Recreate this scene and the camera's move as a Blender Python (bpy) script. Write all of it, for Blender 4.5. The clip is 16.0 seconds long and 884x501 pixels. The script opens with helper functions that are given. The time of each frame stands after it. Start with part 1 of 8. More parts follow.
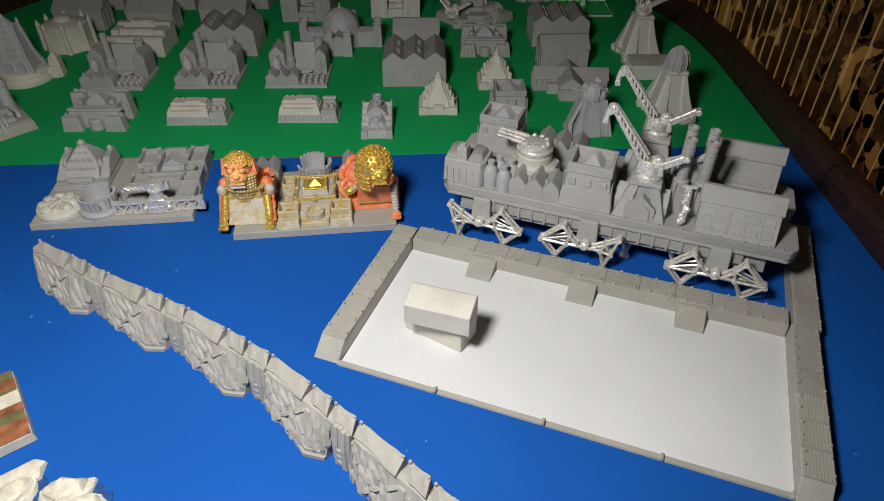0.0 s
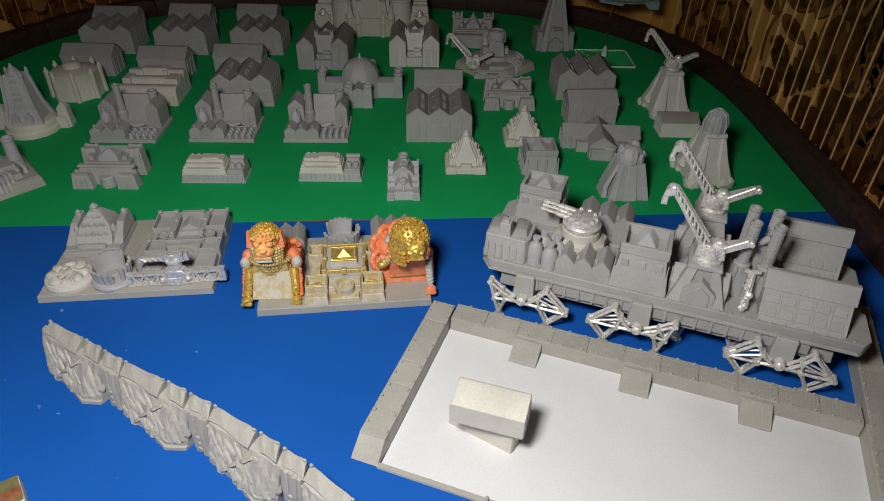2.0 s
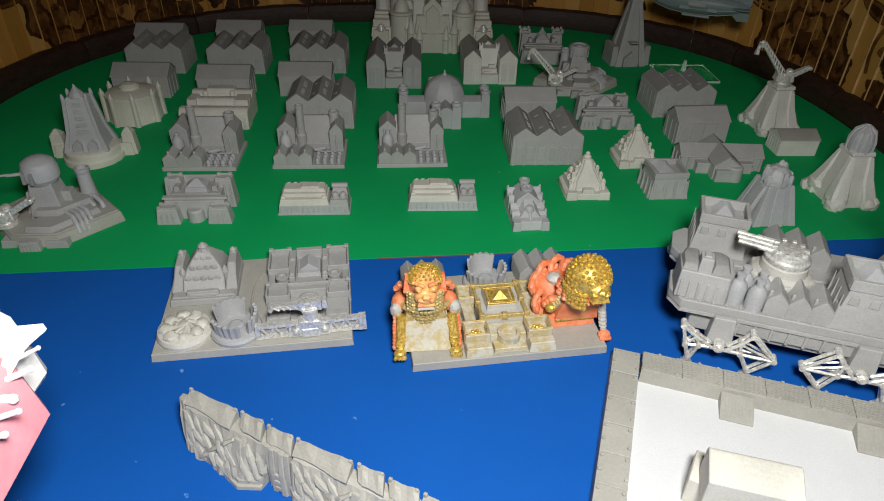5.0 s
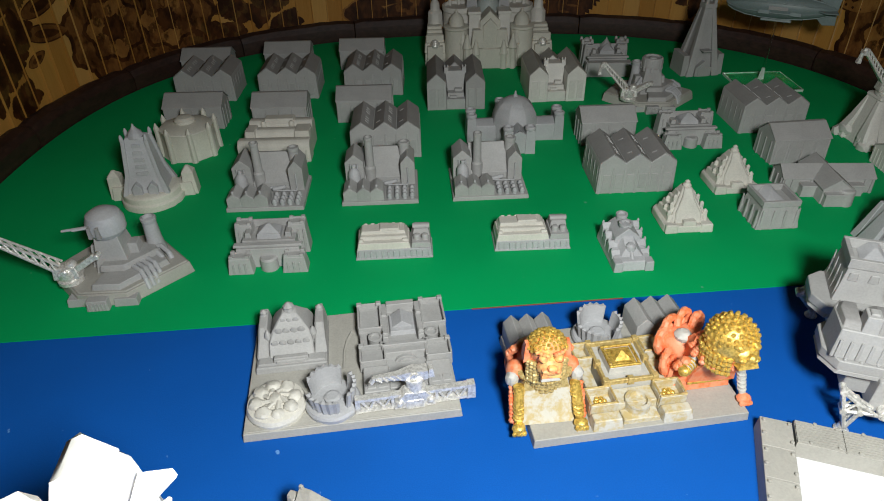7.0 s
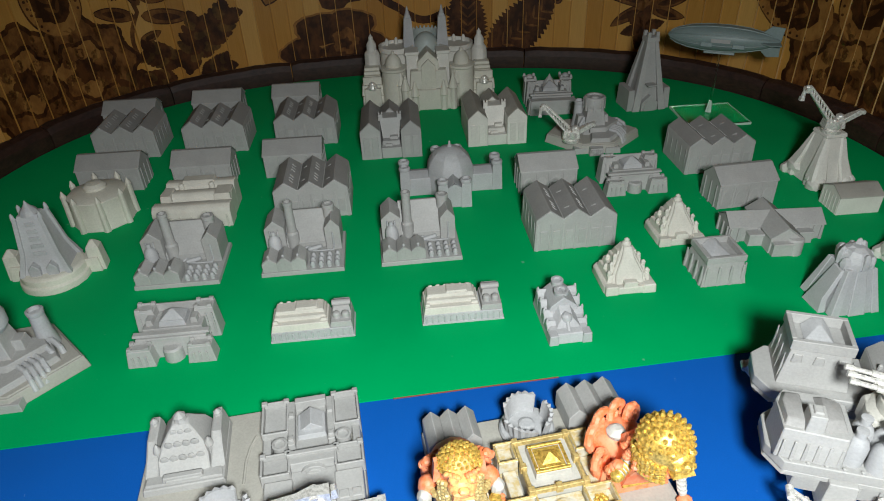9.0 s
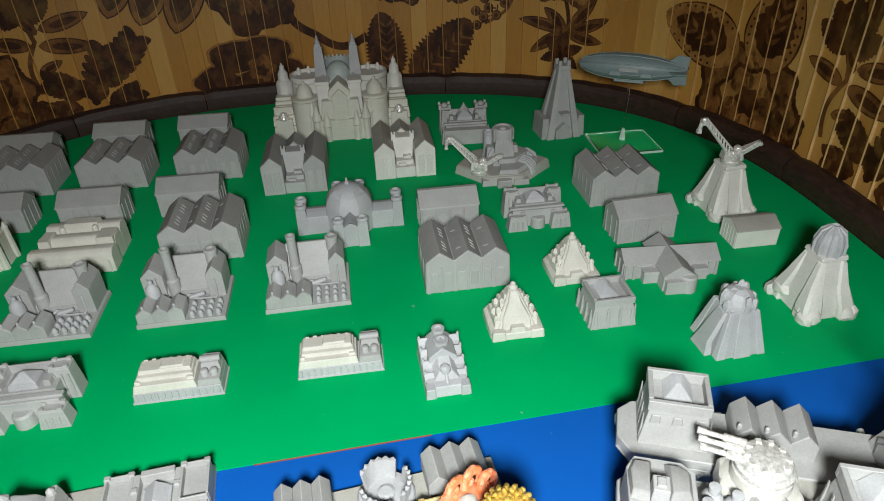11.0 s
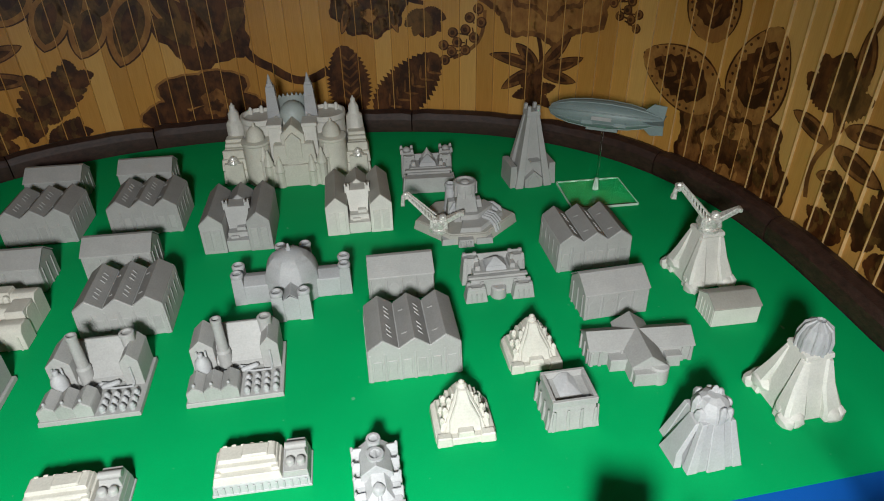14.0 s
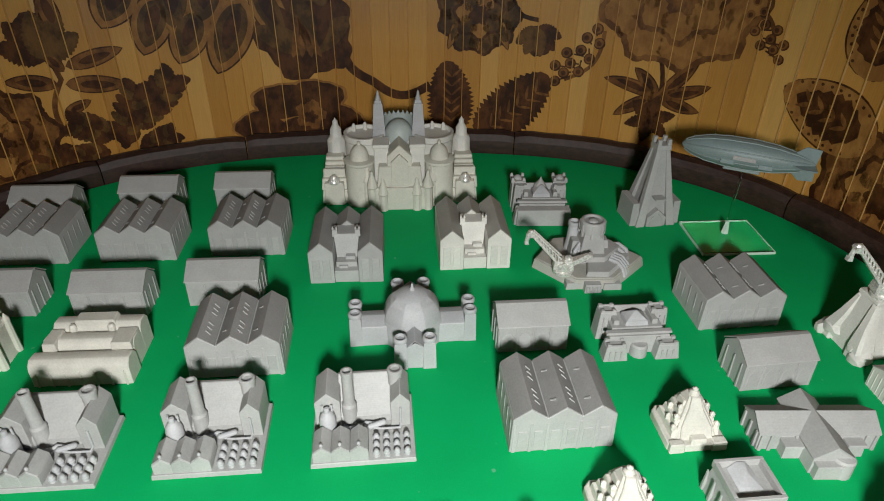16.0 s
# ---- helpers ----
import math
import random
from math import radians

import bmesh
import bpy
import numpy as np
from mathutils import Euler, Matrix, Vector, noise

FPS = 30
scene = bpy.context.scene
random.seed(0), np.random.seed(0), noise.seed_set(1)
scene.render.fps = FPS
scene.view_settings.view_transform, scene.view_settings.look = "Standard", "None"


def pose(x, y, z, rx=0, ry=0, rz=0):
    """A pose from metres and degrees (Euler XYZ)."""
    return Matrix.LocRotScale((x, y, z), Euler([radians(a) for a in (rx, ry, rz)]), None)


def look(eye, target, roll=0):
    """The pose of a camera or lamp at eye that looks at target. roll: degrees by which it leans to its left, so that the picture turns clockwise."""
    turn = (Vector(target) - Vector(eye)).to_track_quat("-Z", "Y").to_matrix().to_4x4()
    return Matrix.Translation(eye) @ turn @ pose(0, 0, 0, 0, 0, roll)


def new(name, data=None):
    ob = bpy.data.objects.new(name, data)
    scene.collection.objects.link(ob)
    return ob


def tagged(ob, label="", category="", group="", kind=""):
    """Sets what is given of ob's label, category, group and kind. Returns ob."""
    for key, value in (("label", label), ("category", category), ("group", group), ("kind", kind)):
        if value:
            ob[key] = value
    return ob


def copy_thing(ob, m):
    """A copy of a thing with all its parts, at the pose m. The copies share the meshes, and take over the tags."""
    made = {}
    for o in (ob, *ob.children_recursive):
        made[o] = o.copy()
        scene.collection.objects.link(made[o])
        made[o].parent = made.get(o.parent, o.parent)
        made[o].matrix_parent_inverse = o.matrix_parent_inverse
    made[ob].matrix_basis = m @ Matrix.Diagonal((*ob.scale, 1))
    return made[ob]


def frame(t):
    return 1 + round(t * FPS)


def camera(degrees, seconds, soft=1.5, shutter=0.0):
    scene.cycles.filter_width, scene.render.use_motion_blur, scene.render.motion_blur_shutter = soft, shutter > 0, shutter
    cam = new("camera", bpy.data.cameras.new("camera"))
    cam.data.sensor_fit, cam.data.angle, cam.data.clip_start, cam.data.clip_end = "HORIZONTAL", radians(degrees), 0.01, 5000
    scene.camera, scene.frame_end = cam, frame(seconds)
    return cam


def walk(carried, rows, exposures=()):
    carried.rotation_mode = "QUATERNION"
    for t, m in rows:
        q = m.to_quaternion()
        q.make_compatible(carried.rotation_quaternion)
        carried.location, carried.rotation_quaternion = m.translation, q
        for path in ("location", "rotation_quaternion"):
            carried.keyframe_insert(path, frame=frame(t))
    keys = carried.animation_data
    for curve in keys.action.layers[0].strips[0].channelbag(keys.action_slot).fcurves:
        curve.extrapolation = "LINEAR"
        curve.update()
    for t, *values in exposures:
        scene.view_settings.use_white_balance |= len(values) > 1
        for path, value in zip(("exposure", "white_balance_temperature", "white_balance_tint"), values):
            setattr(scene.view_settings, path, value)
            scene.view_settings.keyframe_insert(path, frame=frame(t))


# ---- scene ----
cam = camera(68.5, 16.0, soft=1.0)
PATH = [
    (0, (0.004, -0.002, 0.243), (-0.007, 1.551, -1.018), 0.2),
    (0.5, (0.001, 0.006, 0.248), (0.004, 1.568, -1.001), 0.6),
    (1, (-0.006, 0.019, 0.251), (-0.003, 1.592, -0.983), 0.8),
    (1.5, (-0.015, 0.029, 0.255), (-0.005, 1.618, -0.959), 1.4),
    (2, (-0.023, 0.035, 0.251), (-0.01, 1.637, -0.947), 1.3),
    (2.5, (-0.036, 0.041, 0.243), (0.014, 1.658, -0.933), 1.9),
    (3, (-0.054, 0.05, 0.239), (0.023, 1.672, -0.928), 2.2),
    (3.5, (-0.071, 0.057, 0.236), (0.011, 1.683, -0.925), 2.2),
    (4, (-0.089, 0.064, 0.231), (-0.001, 1.693, -0.926), 1.8),
    (6.5, (-0.159, 0.114, 0.23), (-0.117, 1.75, -0.921), 0.1),
    (7, (-0.164, 0.126, 0.233), (-0.144, 1.759, -0.92), -1.2),
    (7.5, (-0.16, 0.138, 0.237), (-0.125, 1.778, -0.907), -1.9),
    (8, (-0.154, 0.149, 0.237), (-0.103, 1.793, -0.9), -2.1),
    (8.5, (-0.143, 0.161, 0.238), (-0.077, 1.809, -0.893), -2.4),
    (9, (-0.129, 0.169, 0.243), (-0.045, 1.825, -0.876), -2.5),
    (11.5, (-0.056, 0.191, 0.251), (0.146, 1.854, -0.843), -1.8),
    (12, (-0.038, 0.196, 0.252), (0.195, 1.847, -0.853), -1.4),
    (12.5, (-0.033, 0.207, 0.253), (0.225, 1.856, -0.85), -0.7),
    (13, (-0.03, 0.22, 0.259), (0.216, 1.877, -0.833), -0.6),
    (13.5, (-0.035, 0.231, 0.265), (0.197, 1.895, -0.821), -0.8),
    (14, (-0.041, 0.244, 0.266), (0.164, 1.91, -0.822), -1.1),
    (14.5, (-0.05, 0.258, 0.265), (0.132, 1.927, -0.822), -1.0),
    (15, (-0.069, 0.274, 0.265), (0.094, 1.951, -0.812), 0.0),
    (15.5, (-0.084, 0.286, 0.265), (0.034, 1.962, -0.819), -0.0),
    (16, (-0.102, 0.297, 0.268), (0.016, 1.974, -0.815), 0.7),
]
EXPOSURES = [(0, -1.32, 6600, 9), (2, -1.32, 6550, 9), (4, -1.07, 6450, 8), (6.5, -0.66, 6300, 6), (9, -0.18, 6150, 4), (11.5, 0.13, 6150, 4), (13.5, 0.34, 6200, 5), (16, 0.62, 6300, 6)]
walk(cam, [(t, look(eye, target, roll)) for t, eye, target, roll in PATH], EXPOSURES)

# ---- light: one small white torch lamp over the near end of the table, in a dark room at night ----
world = bpy.data.worlds.new("night_room")
world.use_nodes = True
world.node_tree.nodes["Background"].inputs[0].default_value = (0.5, 0.6, 0.8, 1)
world.node_tree.nodes["Background"].inputs[1].default_value = 0.004
scene.world = world
torch = bpy.data.lights.new("torch_light", "SPOT")
torch.energy, torch.shadow_soft_size, torch.color = 15.5, 0.032, (1.0, 0.98, 0.95)
torch.spot_size, torch.spot_blend = radians(150), 1.0
new("torch_light", torch).matrix_basis = look((-0.088, 0.075, 0.305), (-0.088, 0.205, 0.0))

# ---- materials ----
def nodes_of(name, rough=0.6, metal=0.0):
    m = bpy.data.materials.new(name)
    m.use_nodes = True
    t = m.node_tree
    b = t.nodes["Principled BSDF"]
    b.inputs["Roughness"].default_value, b.inputs["Metallic"].default_value = rough, metal
    return m, t, b


def coords(t, scale=(1, 1, 1)):
    c, mp = t.nodes.new("ShaderNodeTexCoord"), t.nodes.new("ShaderNodeMapping")
    mp.inputs["Scale"].default_value = scale
    t.links.new(c.outputs["Object"], mp.inputs["Vector"])
    return mp.outputs["Vector"]


def noise_tex(t, vec, scale, detail=4.0, rough=0.6):
    n = t.nodes.new("ShaderNodeTexNoise")
    n.inputs["Scale"].default_value, n.inputs["Detail"].default_value, n.inputs["Roughness"].default_value = scale, detail, rough
    t.links.new(vec, n.inputs["Vector"])
    return n.outputs["Fac"]


def ramp(t, fac, stops):
    r = t.nodes.new("ShaderNodeValToRGB")
    els = r.color_ramp.elements
    while len(els) < len(stops):
        els.new(0.5)
    for e, (p, c) in zip(els, stops):
        e.position, e.color = p, (*c, 1)
    t.links.new(fac, r.inputs["Fac"])
    return r.outputs["Color"]


def mixed(t, fac, a, b, mode="MIX"):
    m = t.nodes.new("ShaderNodeMix")
    m.data_type, m.blend_type = "RGBA", mode
    for sock, v in ((m.inputs[0], fac), (m.inputs[6], a), (m.inputs[7], b)):
        if isinstance(v, (int, float)):
            sock.default_value = v
        elif isinstance(v, tuple):
            sock.default_value = (*v, 1)
        else:
            t.links.new(v, sock)
    return m.outputs[2]


def bumped(t, b, heights, dist=0.0004, strength=0.5):
    last = None
    for h, k in heights:
        n = t.nodes.new("ShaderNodeBump")
        n.inputs["Strength"].default_value, n.inputs["Distance"].default_value = strength * k, dist
        t.links.new(h, n.inputs["Height"])
        if last:
            t.links.new(last, n.inputs["Normal"])
        last = n.outputs["Normal"]
    t.links.new(last, b.inputs["Normal"])


def scaled(c, k):
    return tuple(min(1.0, v * k) for v in c)


def resin(name, col, rough=0.62, layers=True):
    """Unpainted cast or printed resin: slight cloudy tone, fine pits, faint print layers, a tone of its own for each object."""
    m, t, b = nodes_of(name, rough)
    v = coords(t)
    big, fine = noise_tex(t, v, 60, 3), noise_tex(t, v, 900, 4)
    base = ramp(t, big, [(0.3, scaled(col, 0.86)), (0.7, scaled(col, 1.08))])
    base = mixed(t, 0.35, base, ramp(t, fine, [(0.35, scaled(col, 0.8)), (0.65, scaled(col, 1.12))]))
    info = t.nodes.new("ShaderNodeObjectInfo")
    tone = t.nodes.new("ShaderNodeMapRange")
    tone.inputs["To Min"].default_value, tone.inputs["To Max"].default_value = 0.93, 1.06
    t.links.new(info.outputs["Random"], tone.inputs["Value"])
    t.links.new(mixed(t, 1.0, base, tone.outputs["Result"], "MULTIPLY"), b.inputs["Base Color"])
    hs = [(fine, 0.5), (big, 0.3)]
    if layers:
        w = t.nodes.new("ShaderNodeTexWave")
        w.bands_direction = "Z"
        w.inputs["Scale"].default_value, w.inputs["Distortion"].default_value = 380, 0.6
        t.links.new(v, w.inputs["Vector"])
        hs.append((w.outputs["Fac"], 0.12))
    bumped(t, b, hs, 0.0003)
    return m


GREY = resin("grey_resin", (0.392, 0.386, 0.375))
LILAC = resin("pale_lilac_grey_resin", (0.425, 0.425, 0.432))
# grey resin coloured darker: roofs catch less light than the front walls
SHADED_GREY = resin("shaded_grey_resin", (0.292, 0.284, 0.275))
WHITE = resin("off_white_resin", (0.66, 0.64, 0.59))
CREAM = resin("cream_resin", (0.605, 0.58, 0.515), 0.55)
WALLCREAM = resin("greenish_cream_resin", (0.61, 0.59, 0.51))
STONEWHITE = resin("pale_warm_grey_resin", (0.50, 0.485, 0.44))
STONE = resin("warm_grey_resin", (0.39, 0.375, 0.335))
PALETEAL = resin("pale_green_grey_resin", (0.40, 0.44, 0.42), 0.5, False)
TEAL = resin("dull_green_grey_resin", (0.205, 0.26, 0.255), 0.45, False)


def metal(name, col, rough, dark, shine):
    m, t, b = nodes_of(name, rough, shine)
    v = coords(t)
    n, f = noise_tex(t, v, 700, 5), noise_tex(t, v, 150, 2)
    t.links.new(ramp(t, n, [(0.32, dark), (0.6, col)]), b.inputs["Base Color"])
    bumped(t, b, [(n, 0.8), (f, 0.5)], 0.0005)
    return m


PEWTER = metal("bright_pewter", (0.90, 0.88, 0.83), 0.34, (0.55, 0.53, 0.49), 0.45)
GOLD = metal("gold_paint", (0.90, 0.62, 0.14), 0.36, (0.42, 0.25, 0.04), 0.55)
ANTIQUE = metal("dull_antique_gold", (0.62, 0.47, 0.19), 0.45, (0.38, 0.27, 0.09), 0.25)


def drybrushed(name, ground, top):
    m, t, b = nodes_of(name, 0.5)
    v = coords(t)
    n = noise_tex(t, v, 260, 5, 0.7)
    f = noise_tex(t, v, 1200, 3)
    t.links.new(ramp(t, n, [(0.40, ground), (0.58, top)]), b.inputs["Base Color"])
    bumped(t, b, [(f, 0.5)], 0.0004)
    return m


ORANGE = drybrushed("coral_orange_paint", (0.85, 0.20, 0.065), (0.82, 0.31, 0.16))
ORANGEGOLD = drybrushed("orange_paint_brushed_with_gold", (0.82, 0.24, 0.10), (0.80, 0.50, 0.16))
GOLDWASH = drybrushed("gold_washed_grey", (0.50, 0.39, 0.18), (0.56, 0.53, 0.44))


def mat_sheet(name, col, flecks):
    """Thin foam or felt board: matt, faint cloudiness, a few specks of dust and scuffs."""
    m, t, b = nodes_of(name, 0.72)
    b.inputs["Specular IOR Level"].default_value = 0.15
    v = coords(t)
    big, fine, dust = noise_tex(t, v, 9, 4), noise_tex(t, v, 1500, 3), noise_tex(t, v, 190, 2, 0.4)
    base = ramp(t, big, [(0.3, scaled(col, 0.88)), (0.7, scaled(col, 1.08))])
    base = mixed(t, 0.3, base, ramp(t, fine, [(0.3, scaled(col, 0.8)), (0.7, scaled(col, 1.15))]))
    spot = ramp(t, dust, [(0.765, (0, 0, 0)), (0.80, (1, 1, 1))])
    t.links.new(mixed(t, spot, base, flecks), b.inputs["Base Color"])
    bumped(t, b, [(fine, 0.5), (big, 0.2)], 0.0003)
    return m


GREENMAT = mat_sheet("green_board", (0.008, 0.37, 0.104), (0.10, 0.40, 0.20))
BLUEMAT = mat_sheet("blue_board", (0.006, 0.094, 0.42), (0.12, 0.28, 0.62))
PAPER = mat_sheet("white_paper", (0.70, 0.70, 0.71), (0.60, 0.60, 0.60))


def wood_slat():
    m, t, b = nodes_of("varnished_bamboo", 0.33)
    b.inputs["Coat Weight"].default_value, b.inputs["Coat Roughness"].default_value = 0.35, 0.25
    v = coords(t, (1, 1, 0.05))
    grain, soft = noise_tex(t, v, 700, 5), noise_tex(t, coords(t, (1, 1, 0.3)), 18, 3)
    info = t.nodes.new("ShaderNodeObjectInfo")
    c = ramp(t, info.outputs["Random"], [(0.0, (0.42, 0.19, 0.032)), (0.4, (0.55, 0.27, 0.052)), (0.75, (0.62, 0.33, 0.075)), (1.0, (0.72, 0.44, 0.14))])
    c = mixed(t, 0.35, c, ramp(t, grain, [(0.3, (0.46, 0.21, 0.04)), (0.7, (0.70, 0.39, 0.10))]))
    c = mixed(t, 0.6, c, ramp(t, soft, [(0.3, (0.72, 0.66, 0.58)), (0.7, (1, 1, 1))]), "MULTIPLY")
    t.links.new(c, b.inputs["Base Color"])
    bumped(t, b, [(grain, 0.7), (soft, 0.4)], 0.0006)
    return m


BAMBOO = wood_slat()


def print_ink(name, col, pale):
    """Printed brown ink over wood grain, broken by blotches and vertical grain."""
    m, t, b = nodes_of(name, 0.45)
    b.inputs["Specular IOR Level"].default_value = 0.3
    blot, grain = noise_tex(t, coords(t, (1, 1, 0.7)), 75, 5, 0.65), noise_tex(t, coords(t, (1, 1, 0.05)), 500, 4)
    c = ramp(t, blot, [(0.42, col), (0.60, pale)])
    c = mixed(t, 0.35, c, ramp(t, grain, [(0.3, (0.6, 0.6, 0.6)), (0.7, (1, 1, 1))]), "MULTIPLY")
    t.links.new(c, b.inputs["Base Color"])
    bumped(t, b, [(grain, 0.6)], 0.0004)
    return m


INK_DARK = print_ink("dark_brown_print", (0.036, 0.011, 0.003), (0.105, 0.036, 0.009))
INK_MID = print_ink("mid_brown_print", (0.11, 0.040, 0.010), (0.25, 0.105, 0.027))
INK_PALE = print_ink("pale_brown_print", (0.26, 0.11, 0.027), (0.38, 0.18, 0.046))
INK_OLIVE = print_ink("olive_brown_print", (0.060, 0.027, 0.006), (0.16, 0.075, 0.018))


def bark():
    m, t, b = nodes_of("dark_brown_bolster", 0.52)
    v = coords(t)
    n, f, k = noise_tex(t, coords(t, (1, 1, 2)), 160, 5, 0.7), noise_tex(t, v, 1100, 3), noise_tex(t, v, 30, 2)
    c = ramp(t, n, [(0.3, (0.016, 0.007, 0.005)), (0.7, (0.062, 0.027, 0.019))])
    c = mixed(t, 0.4, c, ramp(t, k, [(0.3, (0.5, 0.5, 0.5)), (0.7, (1, 1, 1))]), "MULTIPLY")
    t.links.new(c, b.inputs["Base Color"])
    w = t.nodes.new("ShaderNodeTexWave")
    w.bands_direction = "DIAGONAL"
    w.inputs["Scale"].default_value, w.inputs["Distortion"].default_value, w.inputs["Detail"].default_value = 260, 3.0, 1.0
    t.links.new(v, w.inputs["Vector"])
    bumped(t, b, [(w.outputs["Fac"], 0.22), (n, 0.7), (f, 0.6)], 0.0007)
    return m


BARK = bark()


def plain(name, col, rough=0.7, scale=40, amp=0.15, bump=0.0004):
    m, t, b = nodes_of(name, rough)
    v = coords(t)
    n = noise_tex(t, v, scale, 5)
    t.links.new(ramp(t, n, [(0.3, scaled(col, 1 - amp)), (0.7, scaled(col, 1 + amp))]), b.inputs["Base Color"])
    bumped(t, b, [(n, 0.6)], bump)
    return m


# pale bamboo tone that paints the highlight along the slat edges
BAMBOO_EDGE_LIT = plain("bamboo_edge_highlight", (0.64, 0.43, 0.19), 0.5, 90, 0.2)
TABLEWOOD = plain("brown_table_wood", (0.12, 0.06, 0.03), 0.45)
PLASTER = plain("room_plaster", (0.30, 0.26, 0.21), 0.9, 12)
PARQUET = plain("room_parquet", (0.16, 0.09, 0.045), 0.5, 14)
BRICKRED = plain("russet_card", (0.27, 0.10, 0.04), 0.7, 160, 0.5)
OLIVECARD = plain("olive_card", (0.14, 0.13, 0.05), 0.7, 160, 0.4)
PALECARD = plain("pale_card", (0.62, 0.58, 0.48), 0.7, 160, 0.15)
REDEDGE = plain("dull_red_edge", (0.22, 0.05, 0.03), 0.7)
CHALK = plain("chalk_white_paint", (0.86, 0.84, 0.78), 0.55, 220, 0.08)
PINK = plain("pink_paint", (0.85, 0.32, 0.36), 0.5, 150, 0.12)
ISLET = plain("bone_white_paint", (0.60, 0.57, 0.47), 0.6, 260, 0.22)
NAVY = plain("dark_blue_paint", (0.012, 0.06, 0.22), 0.5, 200, 0.3)

ACRYLIC, _t, _b = nodes_of("clear_acrylic", 0.02)
_b.inputs["Transmission Weight"].default_value, _b.inputs["IOR"].default_value = 1.0, 1.22
_b.inputs["Base Color"].default_value = (0.93, 0.97, 0.93, 1)

# opaque pale green that paints the glints of clear acrylic
ACRYLIC_GLINT = plain("acrylic_glint_colour", (0.55, 0.68, 0.58), 0.2, 200, 0.1)

# ---- mesh helpers, in millimetres ----
def quads(bm, rings, closed=True, caps=True):
    rows = [[bm.verts.new(p) for p in r] for r in rings]
    n = len(rows[0])
    for a, b in zip(rows, rows[1:]):
        for i in range(n if closed else n - 1):
            j = (i + 1) % n
            bm.faces.new((a[i], a[j], b[j], b[i]))
    if caps:
        bm.faces.new(rows[0])
        bm.faces.new(rows[-1])
    return bm


def prism(bm, pts, z0, z1, s=1.0, c=None):
    """A polygon in plan raised from z0 to z1, its top scaled by s about c."""
    cx, cy = c or (sum(p[0] for p in pts) / len(pts), sum(p[1] for p in pts) / len(pts))
    return quads(bm, [[(x, y, z0) for x, y in pts], [(cx + (x - cx) * s, cy + (y - cy) * s, z1) for x, y in pts]])


def box(bm, x0, y0, z0, x1, y1, z1, tx=0.0, ty=None):
    """A block whose top is drawn in by tx and ty on each side."""
    ty = tx if ty is None else ty
    return quads(bm, [[(x0, y0, z0), (x1, y0, z0), (x1, y1, z0), (x0, y1, z0)],
                      [(x0 + tx, y0 + ty, z1), (x1 - tx, y0 + ty, z1), (x1 - tx, y1 - ty, z1), (x0 + tx, y1 - ty, z1)]])


def along_y(bm, prof, y0, y1):
    """A profile of (x, z) drawn from y0 to y1."""
    return quads(bm, [[(x, y0, z) for x, z in prof], [(x, y1, z) for x, z in prof]])


def along_x(bm, prof, x0, x1):
    """A profile of (y, z) drawn from x0 to x1."""
    return quads(bm, [[(x0, y, z) for y, z in prof], [(x1, y, z) for y, z in prof]])


def turned(bm, cx, cy, prof, n=20, a0=0.0):
    """A profile of (radius, z) turned about an upright axis."""
    rings = [[(cx + r * math.cos(a0 + math.tau * i / n), cy + r * math.sin(a0 + math.tau * i / n), z) for i in range(n)] for r, z in prof]
    return quads(bm, rings)


def rod(bm, p, q, r, r2=None, n=8):
    p, q = Vector(p), Vector(q)
    w = (q - p).normalized()
    u = w.orthogonal().normalized()
    v = w.cross(u)
    r2 = r if r2 is None else r2
    return quads(bm, [[p + k * (u * math.cos(math.tau * i / n) + v * math.sin(math.tau * i / n)) for i in range(n)] if j == 0 else
                      [q + k * (u * math.cos(math.tau * i / n) + v * math.sin(math.tau * i / n)) for i in range(n)] for j, k in ((0, r), (1, r2))])


def pipe(bm, pts, r, n=8):
    for p, q in zip(pts, pts[1:]):
        rod(bm, p, q, r, n=n)
    for p in pts[1:-1]:
        ball(bm, p, r * 1.02, n=n, k=4)
    return bm


def ball(bm, c, r, sz=1.0, n=12, k=6, sx=1.0, sy=1.0):
    rings = []
    for j in range(1, k):
        a = math.pi * j / k
        rings.append([(c[0] + sx * r * math.sin(a) * math.cos(math.tau * i / n), c[1] + sy * r * math.sin(a) * math.sin(math.tau * i / n), c[2] - r * sz * math.cos(a)) for i in range(n)])
    rows = [[bm.verts.new(p) for p in ring] for ring in rings]
    lo, hi = bm.verts.new((c[0], c[1], c[2] - r * sz)), bm.verts.new((c[0], c[1], c[2] + r * sz))
    for i in range(n):
        j = (i + 1) % n
        bm.faces.new((lo, rows[0][j], rows[0][i]))
        bm.faces.new((hi, rows[-1][i], rows[-1][j]))
        for a, b in zip(rows, rows[1:]):
            bm.faces.new((a[i], a[j], b[j], b[i]))
    return bm


def new_bm():
    return bmesh.new()


